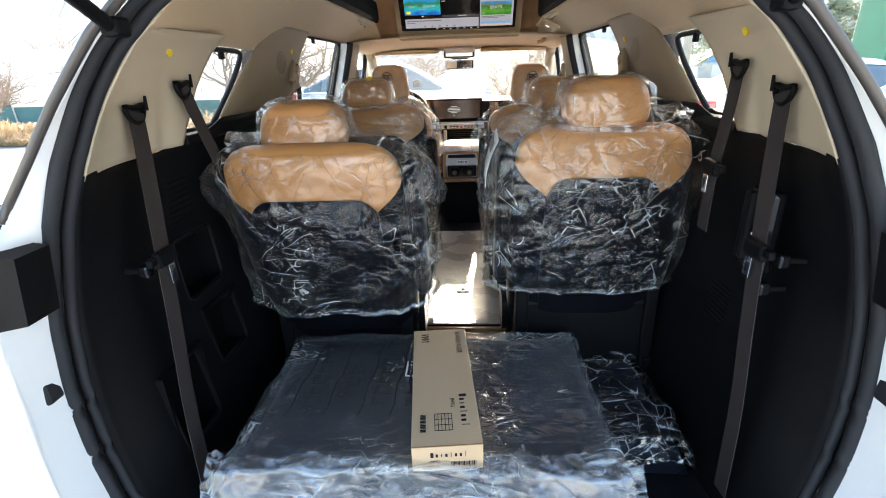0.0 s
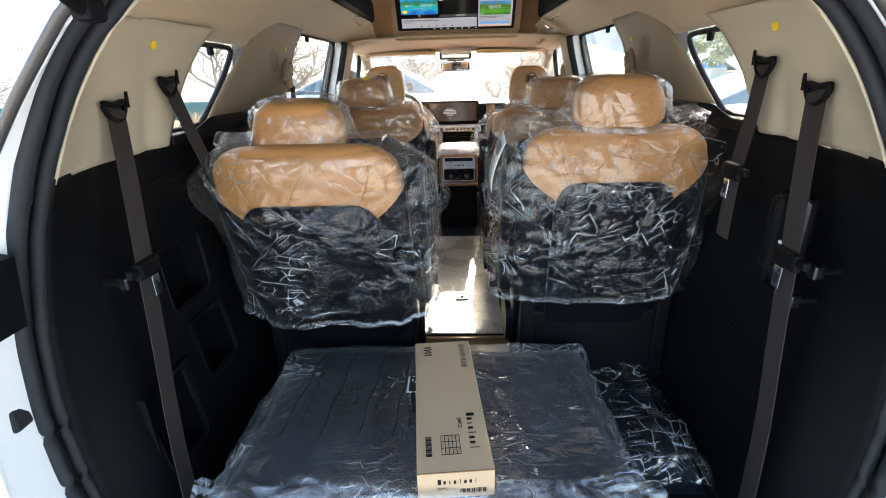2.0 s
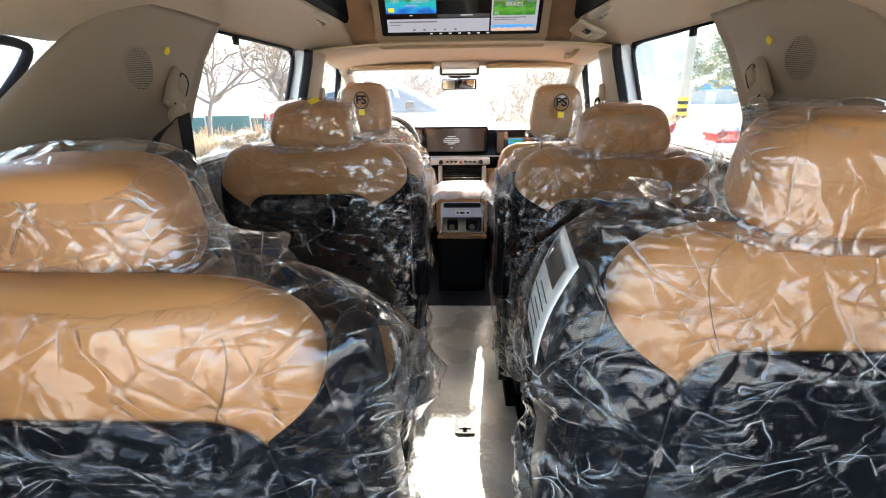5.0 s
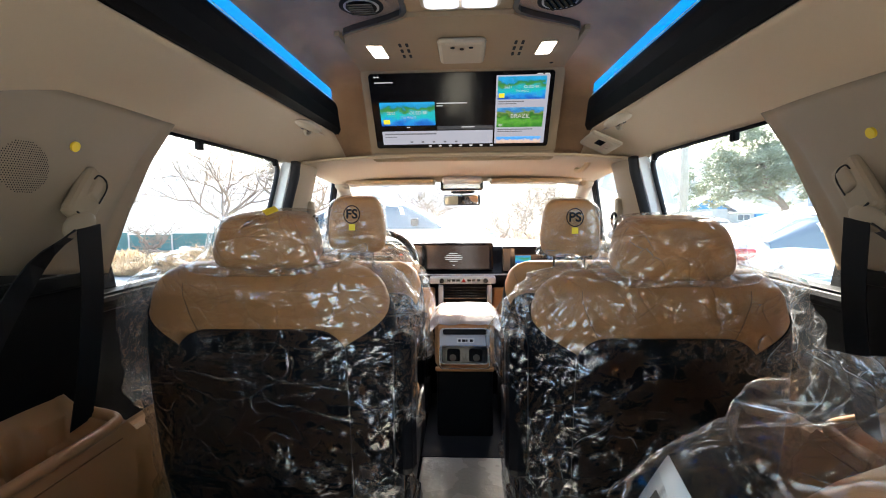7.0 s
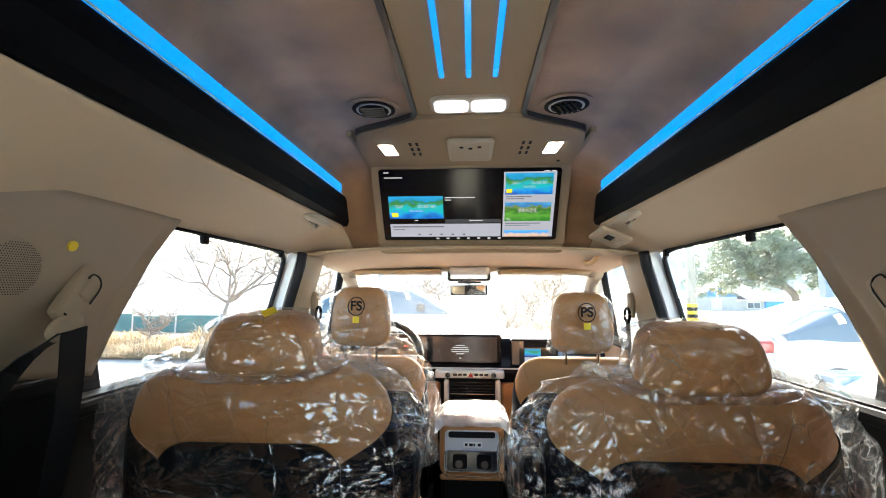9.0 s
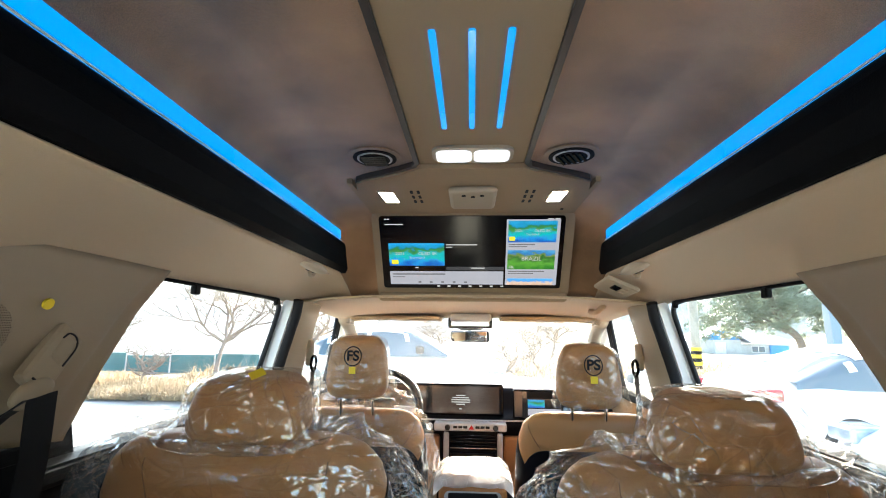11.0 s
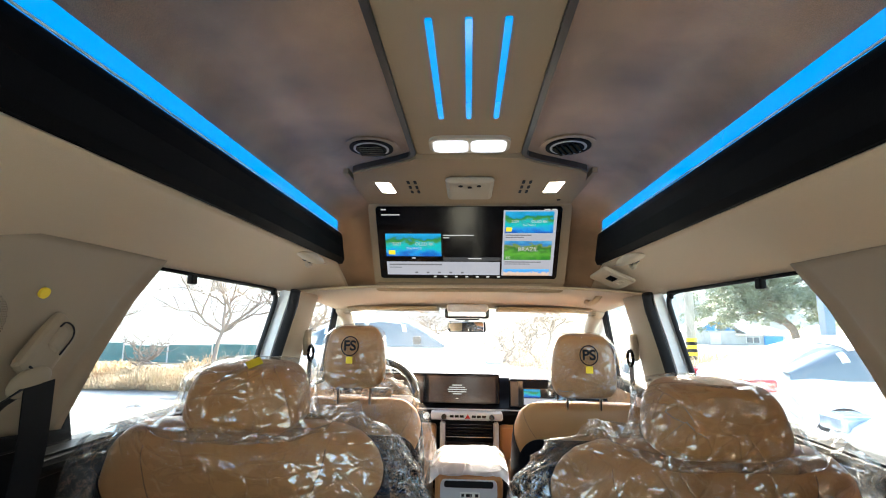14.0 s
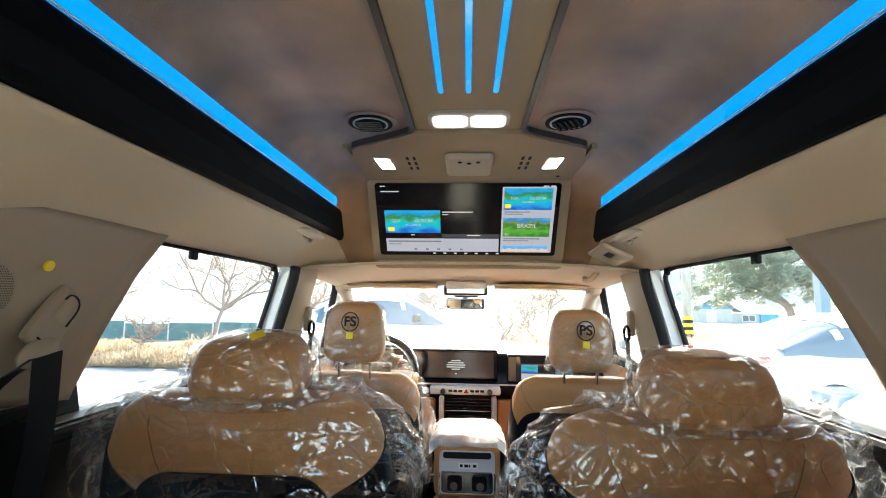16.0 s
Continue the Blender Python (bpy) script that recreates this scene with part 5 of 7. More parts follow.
part("white_film", grid(cover_fn, 40, 60), M["white_film"], con, "white protective film on top", True)
part("armrest_lid", boxm((-0.116, 4.16, 0.985), (0.128, 4.43, 1.022), 0.016, seg=3), M["tan"], con)
rear = part("rear_panel", slab(round_rect(0.006, 0.900, 0.204, 0.150, 0.018), "y", 4.145, 4.157), M["silver"], con, "silver rear panel")
part("paper_slip", boxm((-0.026, 4.1415, 0.916), (0.046, 4.1445, 0.936), 0.0005), M["paper"], rear, "white paper slip")
for k, w in enumerate((0.010, 0.014, 0.006, 0.012)):
    part("slip_print", boxm((-0.020 + k * 0.016, 4.1405, 0.921), (-0.020 + k * 0.016 + w, 4.1413, 0.931)), M["ink"], rear)
part("lid_gap", slab(round_rect(0.006, 0.962, 0.176, 0.022, 0.008), "y", 4.141, 4.1455), M["ink"], rear, "dark gap under the lid")
sock = part("socket_panel", slab(round_rect(0.006, 0.867, 0.188, 0.072, 0.012), "y", 4.139, 4.1455), M["black_gloss"], rear, "black socket panel")
for s in (-1, 1):
    part("socket", slab(round_rect(0.006 + s * 0.045, 0.867, 0.054, 0.052, 0.010), "y", 4.134, 4.1395), M["black"], sock)
    part("socket_mark", cylm((0.006 + s * 0.048, 4.1345, 0.857), (0.006 + s * 0.048, 4.1325, 0.857), 0.014, n=20), M["pod_rim"], sock)
part("chrome_rim", tube([(x, 4.1395, z) for x, z in round_rect(0.006, 0.857, 0.204, 0.094, 0.014)], 0.003, 6, closed=True), M["chrome"], rear)
part("tan_sill", boxm((-0.116, 4.146, 0.792), (0.128, 4.17, 0.812), 0.008), M["tan"], con)

# sun visors, mirror, overhead console
for s in (-1, 1):
    x0, x1 = (-0.600, -0.150) if s < 0 else (0.145, 0.600)
    vis = thing("sun_visor", "folded beige sun visor wrapped in clear film", "sun visor", ((x0 + x1) / 2, 4.80, 1.60), "sun visors")
    part("board", boxm((x0, 4.66, 1.590), (x1, 4.845, 1.612), 0.010, seg=3), M["beige"], vis)

    def vf(u, v, x0=x0, x1=x1):
        a = 2 * math.pi * u
        x = x0 - 0.012 + (x1 - x0 + 0.024) * v
        return (x, 4.752 + 0.108 * sq(a, 0.5) + 0.004 * noise.noise(Vector((x * 20, a * 3, 0))), 1.596 + 0.021 * sq(a - math.pi / 2, 0.6) + 0.010 * noise.noise(Vector((x * 16, a * 2, 5))) - 0.006)
    part("film_wrap", grid(vf, 32, 60, True), M["film"], vis, "clear film wrap", True)
ohc = thing("overhead_console", "silver overhead lamp console", "overhead console", (-0.005, 4.80, 1.61))
part("case", boxm((-0.105, 4.66, 1.585), (0.100, 4.90, 1.625), 0.016, seg=3), M["silver"], ohc)
part("lens", boxm((-0.085, 4.70, 1.579), (0.08, 4.80, 1.587), 0.004), M["clear"], ohc)
part("body", boxm((-0.115, 4.70, 1.553), (0.105, 4.86, 1.606), 0.012, seg=3), M["black_gloss"], ohc, "gloss black body")
part("lens_face", boxm((-0.100, 4.693, 1.562), (0.090, 4.701, 1.592), 0.004), M["chrome"], ohc, "chrome lamp face")
mir = thing("rear_view_mirror", "dark interior rear-view mirror", "mirror", (-0.01, 5.05, 1.50))
MM = Matrix.Translation((-0.008, 5.06, 1.51)) @ Euler((radians(6), 0, radians(-17))).to_matrix().to_4x4()
part("case", boxm((-0.112, -0.012, -0.032), (0.112, 0.016, 0.032), 0.012, MM, 3), M["black"], mir)
part("glass", boxm((-0.104, -0.0155, -0.026), (0.104, -0.0115, 0.026), 0.001, MM, 1), M["mirror"], mir, "mirror glass")
part("stem", tube(smooth_line([(-0.007, 5.075, 1.52), (-0.007, 5.09, 1.555), (-0.007, 5.0, 1.585)], 8), 0.012, 8), M["black"], mir, smooth=True)
part("sensor_box", boxm((-0.075, 4.90, 1.545), (0.07, 5.03, 1.60), 0.02), M["black"], mir)

# front belts
for s in (-1, 1):
    fb = thing("seat_belt", "dark seat belt hanging from the door pillar", "seat belt", (s * 0.64, 4.2, 1.4), "front seat belts")
    part("guide", boxm((s * 0.628 - 0.012, 4.17, 1.40), (s * 0.628 + 0.012, 4.215, 1.50), 0.010), M["beige_plastic"], fb)
    part("ring", tube([(s * 0.612, 4.195 + 0.03 * math.cos(a), 1.41 + 0.028 * math.sin(a)) for a in (2 * math.pi * k / 20 for k in range(20))], 0.006, 6, closed=True), M["black"], fb, smooth=True)
    part("webbing", ribbon(smooth_line([(s * 0.612, 4.19, 1.395), (s * 0.63, 4.21, 1.1), (s * 0.66, 4.22, 0.7)], 8), 0.046, 0.0015, (0, 1, 0)), M["belt"], fb)

# ---- luggage space and side walls ----
M["mat_black"] = mat("navy_black_mats", (0.008, 0.011, 0.019), 0.6, var=0.25, scale=6, bump=0.4, bscale=120, spec=0.25)
M["card"] = mat("brown_cardboard", (0.52, 0.36, 0.22), 0.75, var=0.05, scale=7, bump=0.12, bscale=260)


def belt_set(s, label, path, side, buckle, group):
    """A hanging belt: webbing, sliding buckle with its silver tongue, outlet in the pillar."""
    b = thing("seat_belt", label, "seat belt", path[0], group)
    pts = smooth_line(path, 18)
    part("webbing", ribbon(pts, 0.048, 0.0018, side), M["belt"], b, "dark brown webbing")
    p0 = Vector(path[0])
    if group == "rear seat belts":
        rim = [p0 + Vector((s * 0.004 * math.cos(a), 0.036 * math.cos(a), 0.016 * math.sin(a) + 0.008 * math.cos(2 * a))) for a in (2 * math.pi * k / 20 for k in range(20))]
        part("outlet_rim", tube(rim, 0.006, 6, closed=True), M["black"], b, "black belt outlet", True)
        bm = bmesh.new()
        vs = [bm.verts.new(p + Vector((s * 0.003, 0, 0))) for p in rim]
        bm.faces.new(vs)
        part("outlet_hole", bm, M["ink"], b)
        part("outlet_ear", cylm(p0 + Vector((-s * 0.002, 0.034, 0.0)), p0 + Vector((-s * 0.002, 0.040, 0.030)), 0.005, 0.003, 8), M["black"], b)
    if buckle is not None:
        c = Vector(buckle)
        bk = part("slider", boxm((c.x - 0.010, c.y - 0.034, c.z - 0.018), (c.x + 0.010, c.y + 0.034, c.z + 0.020), 0.008), M["black"], b, "black belt slider")
        part("tongue", boxm((c.x - 0.0025 - s * 0.004, c.y - 0.002, c.z - 0.062), (c.x + 0.0025 - s * 0.004, c.y + 0.020, c.z - 0.018), 0.001), M["chrome"], bk, "silver tongue")
        part("tongue_slot", boxm((c.x - 0.0030 - s * 0.004, c.y + 0.004, c.z - 0.052), (c.x + 0.0030 - s * 0.004, c.y + 0.014, c.z - 0.032)), M["black_gloss"], bk)
        part("side_clip", boxm((c.x - 0.007, c.y - 0.055, c.z - 0.004), (c.x + 0.007, c.y - 0.030, c.z + 0.014), 0.004), M["black"], bk)
    return b


for s, side in sides():
    belt_set(s, "dark brown rear seat belt hanging from the pillar cover", [(s * 0.664, 2.139, 1.436), (s * 0.650, 2.108, 1.32), (s * 0.630, 2.058, 1.14), (s * 0.637, 2.045, 0.95), (s * 0.645, 2.03, 0.75), (s * 0.640, 2.01, 0.52)], (0, 1, 0.1), (s * 0.626, 2.056, 1.135), "rear seat belts")
    if s < 0:
        belt_set(s, "dark brown third-row belt beside the quarter window", [(s * 0.652, 2.315, 1.476), (s * 0.650, 2.365, 1.36), (s * 0.62, 2.40, 1.20), (s * 0.60, 2.45, 1.02)], (0, 1, 0.2), None, "rear seat belts")
    else:
        belt_set(s, "dark brown third-row belt beside the quarter window", [(s * 0.652, 2.295, 1.482), (s * 0.650, 2.300, 1.38), (s * 0.632, 2.290, 1.255), (s * 0.628, 2.285, 1.17), (s * 0.628, 2.285, 1.10)], (0, 1, 0.1), (s * 0.627, 2.289, 1.256), "rear seat belts")
    # belt with its beige height adjuster on the middle pillar
    b = thing("seat_belt", "black seat belt over a beige pillar adjuster", "seat belt", (s * 0.62, 3.0, 1.46), "second row belts")
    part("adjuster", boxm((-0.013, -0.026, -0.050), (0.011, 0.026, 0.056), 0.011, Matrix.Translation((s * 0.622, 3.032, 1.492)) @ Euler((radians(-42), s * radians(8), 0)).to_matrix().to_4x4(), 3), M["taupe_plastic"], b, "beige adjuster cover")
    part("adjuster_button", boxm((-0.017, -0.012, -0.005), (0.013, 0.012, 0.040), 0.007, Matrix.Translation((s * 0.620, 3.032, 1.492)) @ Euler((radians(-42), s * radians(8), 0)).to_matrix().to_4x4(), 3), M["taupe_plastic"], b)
    AD = Matrix.Translation((s * 0.622, 3.032, 1.492)) @ Euler((radians(-42), s * radians(8), 0)).to_matrix().to_4x4()
    part("adjuster_groove", tube(smooth_line([AD @ Vector((-s * 0.0145, y, z)) for y, z in ((0.013, -0.004), (0.014, 0.030), (0.004, 0.043), (-0.010, 0.040), (-0.014, 0.028))], 14), 0.0014, 6), M["ink"], b, "dark groove")
    part("belt_slot", boxm((-0.0138, -0.012, -0.044), (0.0115, 0.012, -0.041), 0.001, AD), M["ink"], b, "dark belt slot")
    bm = bmesh.new()
    bmesh.ops.create_uvsphere(bm, u_segments=20, v_segments=12, radius=1, matrix=Matrix.Translation((s * 0.610, 3.000, 1.448)) @ Euler((radians(20), 0, 0)).to_matrix().to_4x4() @ Matrix.Diagonal((0.011, 0.034, 0.019, 1)))
    part("guide_ring", bm, M["taupe_plastic"], b, "beige belt guide", True)
    part("webbing", ribbon(smooth_line([(s * 0.600, 3.006, 1.445), (s * 0.615, 3.022, 1.335), (s * 0.640, 3.03, 1.20), (s * 0.675, 3.045, 1.09)], 14), 0.047, 0.0018, (0, 1, 0)), M["ink"], b, "black webbing")
    part("webbing", ribbon(smooth_line([(s * 0.606, 2.995, 1.440), (s * 0.655, 2.965, 1.385), (s * 0.69, 2.90, 1.25), (s * 0.71, 2.85, 1.10)], 12), 0.047, 0.0018, (0, 1, 0.3)), M["ink"], b, "black webbing")
    # round yellow stickers
    for (x, y, z), ry in (((0.600 if s < 0 else 0.604, 2.202, 1.551), 22), ((0.6095, 3.001, 1.573), 14)):
        st = thing("round_sticker", "small round yellow sticker on the beige pillar", "sticker", (s * x, y, z), "yellow dot stickers")
        part("dot", cylm((s * (x + 0.0), y, z), (s * (x - 0.0035), y, z - 0.0012), 0.0082, n=24), M["yellow"], st)
    # tan side tray with cup holders
    tr = thing("side_tray", "tan moulded side tray with cup holders", "side tray", (s * 0.66, 2.85, 0.9), "tan side trays")

    def tray(u, v, s=s):
        x0, x1, y0, y1 = 0.622, 0.752, 2.60, 3.075
        x = x0 + (x1 - x0) * u
        y = y0 + (y1 - y0) * v
        ex = min(u, 1 - u) * (x1 - x0)
        ey = min(v, 1 - v) * (y1 - y0)
        z = 1.085 + 0.07 * (u ** 2)
        e = min(ex, ey)
        z -= 0.045 * min(1, max(0, (e - 0.018) / 0.012)) * (1.0 if u < 0.62 else 0.2)
        for cy in (2.70, 2.83, 2.96):
            r = math.hypot(x - 0.678, y - cy)
            z -= 0.05 * min(1, max(0, (0.042 - r) / 0.01))
        return (s * x, y, z)
    part("tray_top", thick(grid(tray, 36, 90), 0.004), M["tan_plastic"], tr, smooth=True)
    part("tray_face", slab([(2.60, 1.084), (3.075, 1.084), (3.095, 1.06), (3.09, 0.90), (2.60, 0.90)], "x", min(s * 0.613, s * 0.624), max(s * 0.613, s * 0.624)), M["tan_plastic"], tr)
    part("tray_end", slab([(s * 0.617, 1.084), (s * 0.75, 1.115), (s * 0.75, 0.90), (s * 0.617, 0.90)], "y", 3.066, 3.078), M["tan_plastic"], tr)
    part("rim", tube(smooth_line([(s * 0.6185, 2.60, 1.087), (s * 0.6185, 2.85, 1.088), (s * 0.6185, 3.03, 1.088), (s * 0.632, 3.068, 1.092), (s * 0.68, 3.075, 1.100), (s * 0.75, 3.070, 1.118)], 40), 0.0105, 10), M["tan_plastic"], tr, "rounded tan rim", True)
    part("face_joint", tube([(s * 0.6125, 2.60, 1.058), (s * 0.6125, 3.06, 1.058)], 0.0012, 6), M["seam"], tr)
    # hooks and stops on the wall
    for y, z in ((2.04, 1.11),) if s < 0 else ((2.03, 1.12), (2.068, 1.04)):
        kn = thing("bag_hook", "small black bag hook on the side lining", "hook", (s * 0.69, y, z), "bag hooks")
        part("knob", boxm((s * 0.665 - 0.012, y - 0.012, z - 0.014), (s * 0.665 + 0.012, y + 0.012, z + 0.014), 0.006), M["black_gloss"], kn)
        part("stem", cylm((s * 0.67, y, z), (s * 0.71, y, z), 0.007), M["black"], kn)

hb = thing("seat_release_handle", "dark grey folding handle recess with buttons on the wall", "handle", (0.69, 2.15, 1.2))
part("plate", boxm((0.668, 2.10, 1.05), (0.70, 2.19, 1.24), 0.012), M["black_gloss"], hb)
part("grip", boxm((0.655, 2.155, 1.07), (0.680, 2.185, 1.23), 0.010), M["black"], hb, "dark grey grip")
for k in range(2):
    part("button_mark", boxm((0.6645, 2.115 + k * 0.018, 1.135), (0.6675, 2.127 + k * 0.018, 1.141)), M["paper"], hb)
lab = thing("paper_label", "white paper label with a printed code on the lining", "label", (-0.69, 2.88, 1.335))
LB = Matrix.Translation((-0.682, 2.866, 1.3665)) @ Euler((radians(-9), 0, 0)).to_matrix().to_4x4()
part("sheet", boxm((-0.0015, -0.036, -0.0105), (0.0, 0.036, 0.0105), 0.0, LB), M["paper"], lab)
lettering("A17J", 0.0155, LB @ Matrix.Translation((0.0004, 0.017, 0)) @ Euler((radians(90), 0, radians(90))).to_matrix().to_4x4(), M["ink"], lab, bold=0.0004)
for k in range(6):
    part("print_bar", boxm((0.0, -0.028 + k * 0.0042, -0.003), (0.0006, -0.0255 + k * 0.0042, 0.005), 0, LB), M["ink"], lab)

# mats in polythene
for nm, (x0, x1, y0, y1, z0, z1), seed in (("wide", (-0.605, 0.625, 2.14, 2.62, 0.432, 0.512), 2), ("upper", (-0.535, 0.385, 1.90, 2.485, 0.514, 0.648), 5)):
    bag = thing("floor_mat_bag", "dark floor mats packed in a crumpled clear bag" if seed == 5 else "wide dark mats in a shiny clear bag underneath", "packed mats", ((x0 + x1) / 2, (y0 + y1) / 2, z0), "bags of floor mats")

    def bagtop(u, v, x0=x0, x1=x1, y0=y0, y1=y1, z0=z0, z1=z1, seed=seed, off=0.0, wr=0.0):
        a = 2 * u - 1
        b = 2 * v - 1
        sx = 1 + off / (x1 - x0) * 2 + 0.02 * noise.noise(Vector((v * 5, seed, 0)))
        x = (x0 + x1) / 2 + (x1 - x0) / 2 * a * sx
        y = (y0 + y1) / 2 + (y1 - y0) / 2 * b * (1 + off / (y1 - y0) * 2) + 0.012 * noise.noise(Vector((u * 6, seed, 7)))
        e = max(abs(a), abs(b))
        fall = max(0, (e - 0.93) / 0.07) ** 2
        z = z1 + off - fall * (z1 - z0 - 0.004) + 0.008 * noise.noise(Vector((x * 4, y * 4, seed)))
        edge = 0.25 + 1.1 * max(0, e - 0.6) + (1.0 * max(0, 1 - v / 0.25) if seed == 5 else 0.5)
        fold = crumple(Vector((x * 0.8, 0.2 * seed, y * 0.8)), seed, (20, -35, 65, 5, -60)) if wr else 0
        return (x, y, z + wr * max(-0.005, edge * 0.046 * (fold + 0.12)))
    part("folded_mat", thick(grid(lambda u, v: bagtop(u, v), 40, 30), -0.01), M["mat_black"], bag, "navy-black folded mats", True)
    part("polythene", grid(lambda u, v: bagtop(u, v, off=0.020, wr=1.0), 190, 130), M["bagfilm" if seed == 5 else "bagfilm_clear"], bag, "crumpled clear polythene", True)
    if seed == 5:
        # loose open end of the bag, bunched up along the front and one corner
        def mouth(u, v):
            x = x0 - 0.035 + (x1 - x0 + 0.06) * u
            y = y0 + 0.055 - 0.085 * v + 0.020 * noise.noise(Vector((x * 5, 1, seed)))
            z = z1 + 0.026 - 0.115 * v ** 1.8
            fold = crumple(Vector((x * 1.3, v * 0.2, z * 1.2 + v * 0.12)), seed + 3, (60, -65, 85, 30, -40))
            return (x, y - 0.05 * fold * v, z + 0.034 * (fold + 0.1))
        part("bag_mouth", grid(mouth, 220, 40), M["film_hem"], bag, "whitish bunched bag opening", True)

        def corner(u, v):
            x = x0 - 0.045 + 0.075 * v
            y = y0 + 0.02 + 0.44 * u
            z = z0 + 0.015 + (z1 - z0 + 0.012) * math.sin(v * math.pi / 2) ** 0.8
            fold = crumple(Vector((y * 1.3, 0.4, z * 1.2)), seed + 8, (60, -65, 85, 30, -40))
            return (x - 0.05 * fold * (1 - v), y, z + 0.02 * fold)
        part("bag_side", grid(corner, 120, 30), M["film_hem"], bag, "whitish bunched bag side", True)
        # handwriting that cannot be made out, ruled into columns
        for i, xw in enumerate((-0.43, -0.335, -0.245, -0.165)):
            bm = bmesh.new()
            tube([(xw + 0.02 * k / 8 + 0.004 * math.sin(k * 1.7), 2.06 + 0.042 * k, 0.7005) for k in range(9)], 0.0030, 5, bm)
            part("ruled_line", bm, M["ink"], bag)
            if i == 1:
                lettering("9\uc778\uc2b9", 0.066, Matrix.Translation((xw + 0.045, 2.20, 0.7015)) @ Euler((0, 0, radians(88))).to_matrix().to_4x4(), M["ink"], bag, "handwriting", bold=0.0016)
                continue
            for k in range(7):
                y = 2.085 + k * 0.045
                bm = bmesh.new()
                for q in range(3):
                    ox, oy = 0.012 + 0.017 * random.random(), 0.028 * random.random()
                    box(bm, (xw + 0.012 + ox, y + oy * 0.6, 0.7010), (xw + 0.012 + ox + (0.034 if q % 2 else 0.007), y + oy * 0.6 + (0.007 if q % 2 else 0.032), 0.7025))
                part("pen_stroke", bm, M["ink"], bag)
        part("sticker", boxm((-0.148, 2.245, 0.6805), (-0.122, 2.315, 0.6825)), M["paper"], bag, "white barcode sticker")
        part("sticker_print", boxm((-0.143, 2.255, 0.6826), (-0.137, 2.305, 0.6832)), M["ink"], bag)
        part("sticker_print", boxm((-0.133, 2.255, 0.6826), (-0.129, 2.305, 0.6832)), M["ink"], bag)

BOX = Matrix.Translation((-0.034, 2.156, 0.676)) @ Euler((0, 0, radians(5.0))).to_matrix().to_4x4()
bx = thing("cardboard_box", "long brown printed cardboard box on the packed mats", "box", (-0.034, 2.156, 0.676))
part("carton", boxm((-0.078, -0.238, 0), (0.078, 0.238, 0.068), 0.0015, BOX), M["card"], bx)
part("flap_line", boxm((-0.0785, -0.2385, 0.0665), (0.0785, -0.2365, 0.0686), 0, BOX), M["seam"], bx)
TOP = BOX @ Matrix.Translation((0, 0, 0.0684)) @ Euler((0, 0, radians(-90))).to_matrix().to_4x4()
FRONT = BOX @ Matrix.Translation((0, -0.2383, 0.034)) @ Euler((radians(90), 0, 0)).to_matrix().to_4x4()


def bar(m, x, y, w, h, name="print_bar"):
    part(name, boxm((x - w / 2, y - h / 2, 0), (x + w / 2, y + h / 2, 0.0005), 0, m), M["ink"], bx)


# product name as a row of plain blocks, small print as bars
def name_shape(m, x, y, w, h):
    bm = slab(round_rect(x, y, w * 0.7, h, min(w * 0.7, h) * 0.3, 3), "z", 0.0, 0.0006)
    bmesh.ops.transform(bm, matrix=m, verts=bm.verts[:])
    part("name_block", bm, M["ink"], bx)


for k, (w, h) in enumerate(((0.014, 0.019), (0.010, 0.012), (0.004, 0.012), (0.010, 0.012), (0.003, 0.017), (0.010, 0.012), (0.010, 0.012), (0.002, 0.019))):
    name_shape(TOP, 0.075 + k * 0.0145, 0.046 - (0.019 - h) / 2, w, h)
    name_shape(FRONT, -0.034 + k * 0.0105, 0.010 - (0.019 - h) / 4, w * 0.72, h * 0.72)
lettering("[NFC]", 0.012, TOP @ Matrix.Translation((0.10, 0.020, 0.0003)), M["ink"], bx, depth=0.0003)
lettering("[NFC]", 0.008, FRONT @ Matrix.Translation((-0.028, -0.008, 0.0003)), M["ink"], bx, depth=0.0003)
lettering("\ucd9c\uace0\ucc28\ub7c9 \uc9c0\uae09\ud488", 0.017, TOP @ Matrix.Translation((-0.165, 0.052, 0.0003)), M["ink"], bx, depth=0.0003)
for k in range(4):
    bm = boxm((-0.213 + k * 0.013, -0.055 - 0.000, 0), (-0.210 + k * 0.013, -0.032, 0.0005), 0, TOP @ Matrix.Translation((0, 0, 0)))
    part("mark_stroke", bm, M["ink"], bx)
for k in range(3):
    part("mark_stroke", boxm((0, -0.0015, 0), (0.024, 0.0015, 0.0005), 0, TOP @ Matrix.Translation((-0.212 + k * 0.013, -0.055, 0)) @ Euler((0, 0, radians(62))).to_matrix().to_4x4()), M["ink"], bx)
for i in range(6):
    bar(TOP, 0.165, -0.025 + i * 0.008, 0.055, 0.0012, "table_rule")
for i in range(4):
    bar(TOP, 0.138 + i * 0.018, -0.005, 0.0012, 0.040, "table_rule")
for i in range(12):
    bar(TOP, 0.140 + i * 0.0048, -0.052, 0.0018 + 0.0012 * (i % 3), 0.013, "barcode")
for i in range(16):
    bar(FRONT, 0.008 + i * 0.0036, -0.016, 0.0012 + 0.001 * (i % 3), 0.011, "barcode")

# printed sheet stuck on the upright rear seat's cover
seat, B, x = THIRD[1]
LEAN = Matrix.Translation(B.o) @ Matrix((Vector((1, 0, 0)), B.n, B.up)).transposed().to_4x4()
sh = thing("printed_sheet", "white printed notice stuck on the plastic cover", "paper notice", tuple(LEAN @ Vector((-B.w - 0.09, 0, 0.9 * B.L))))


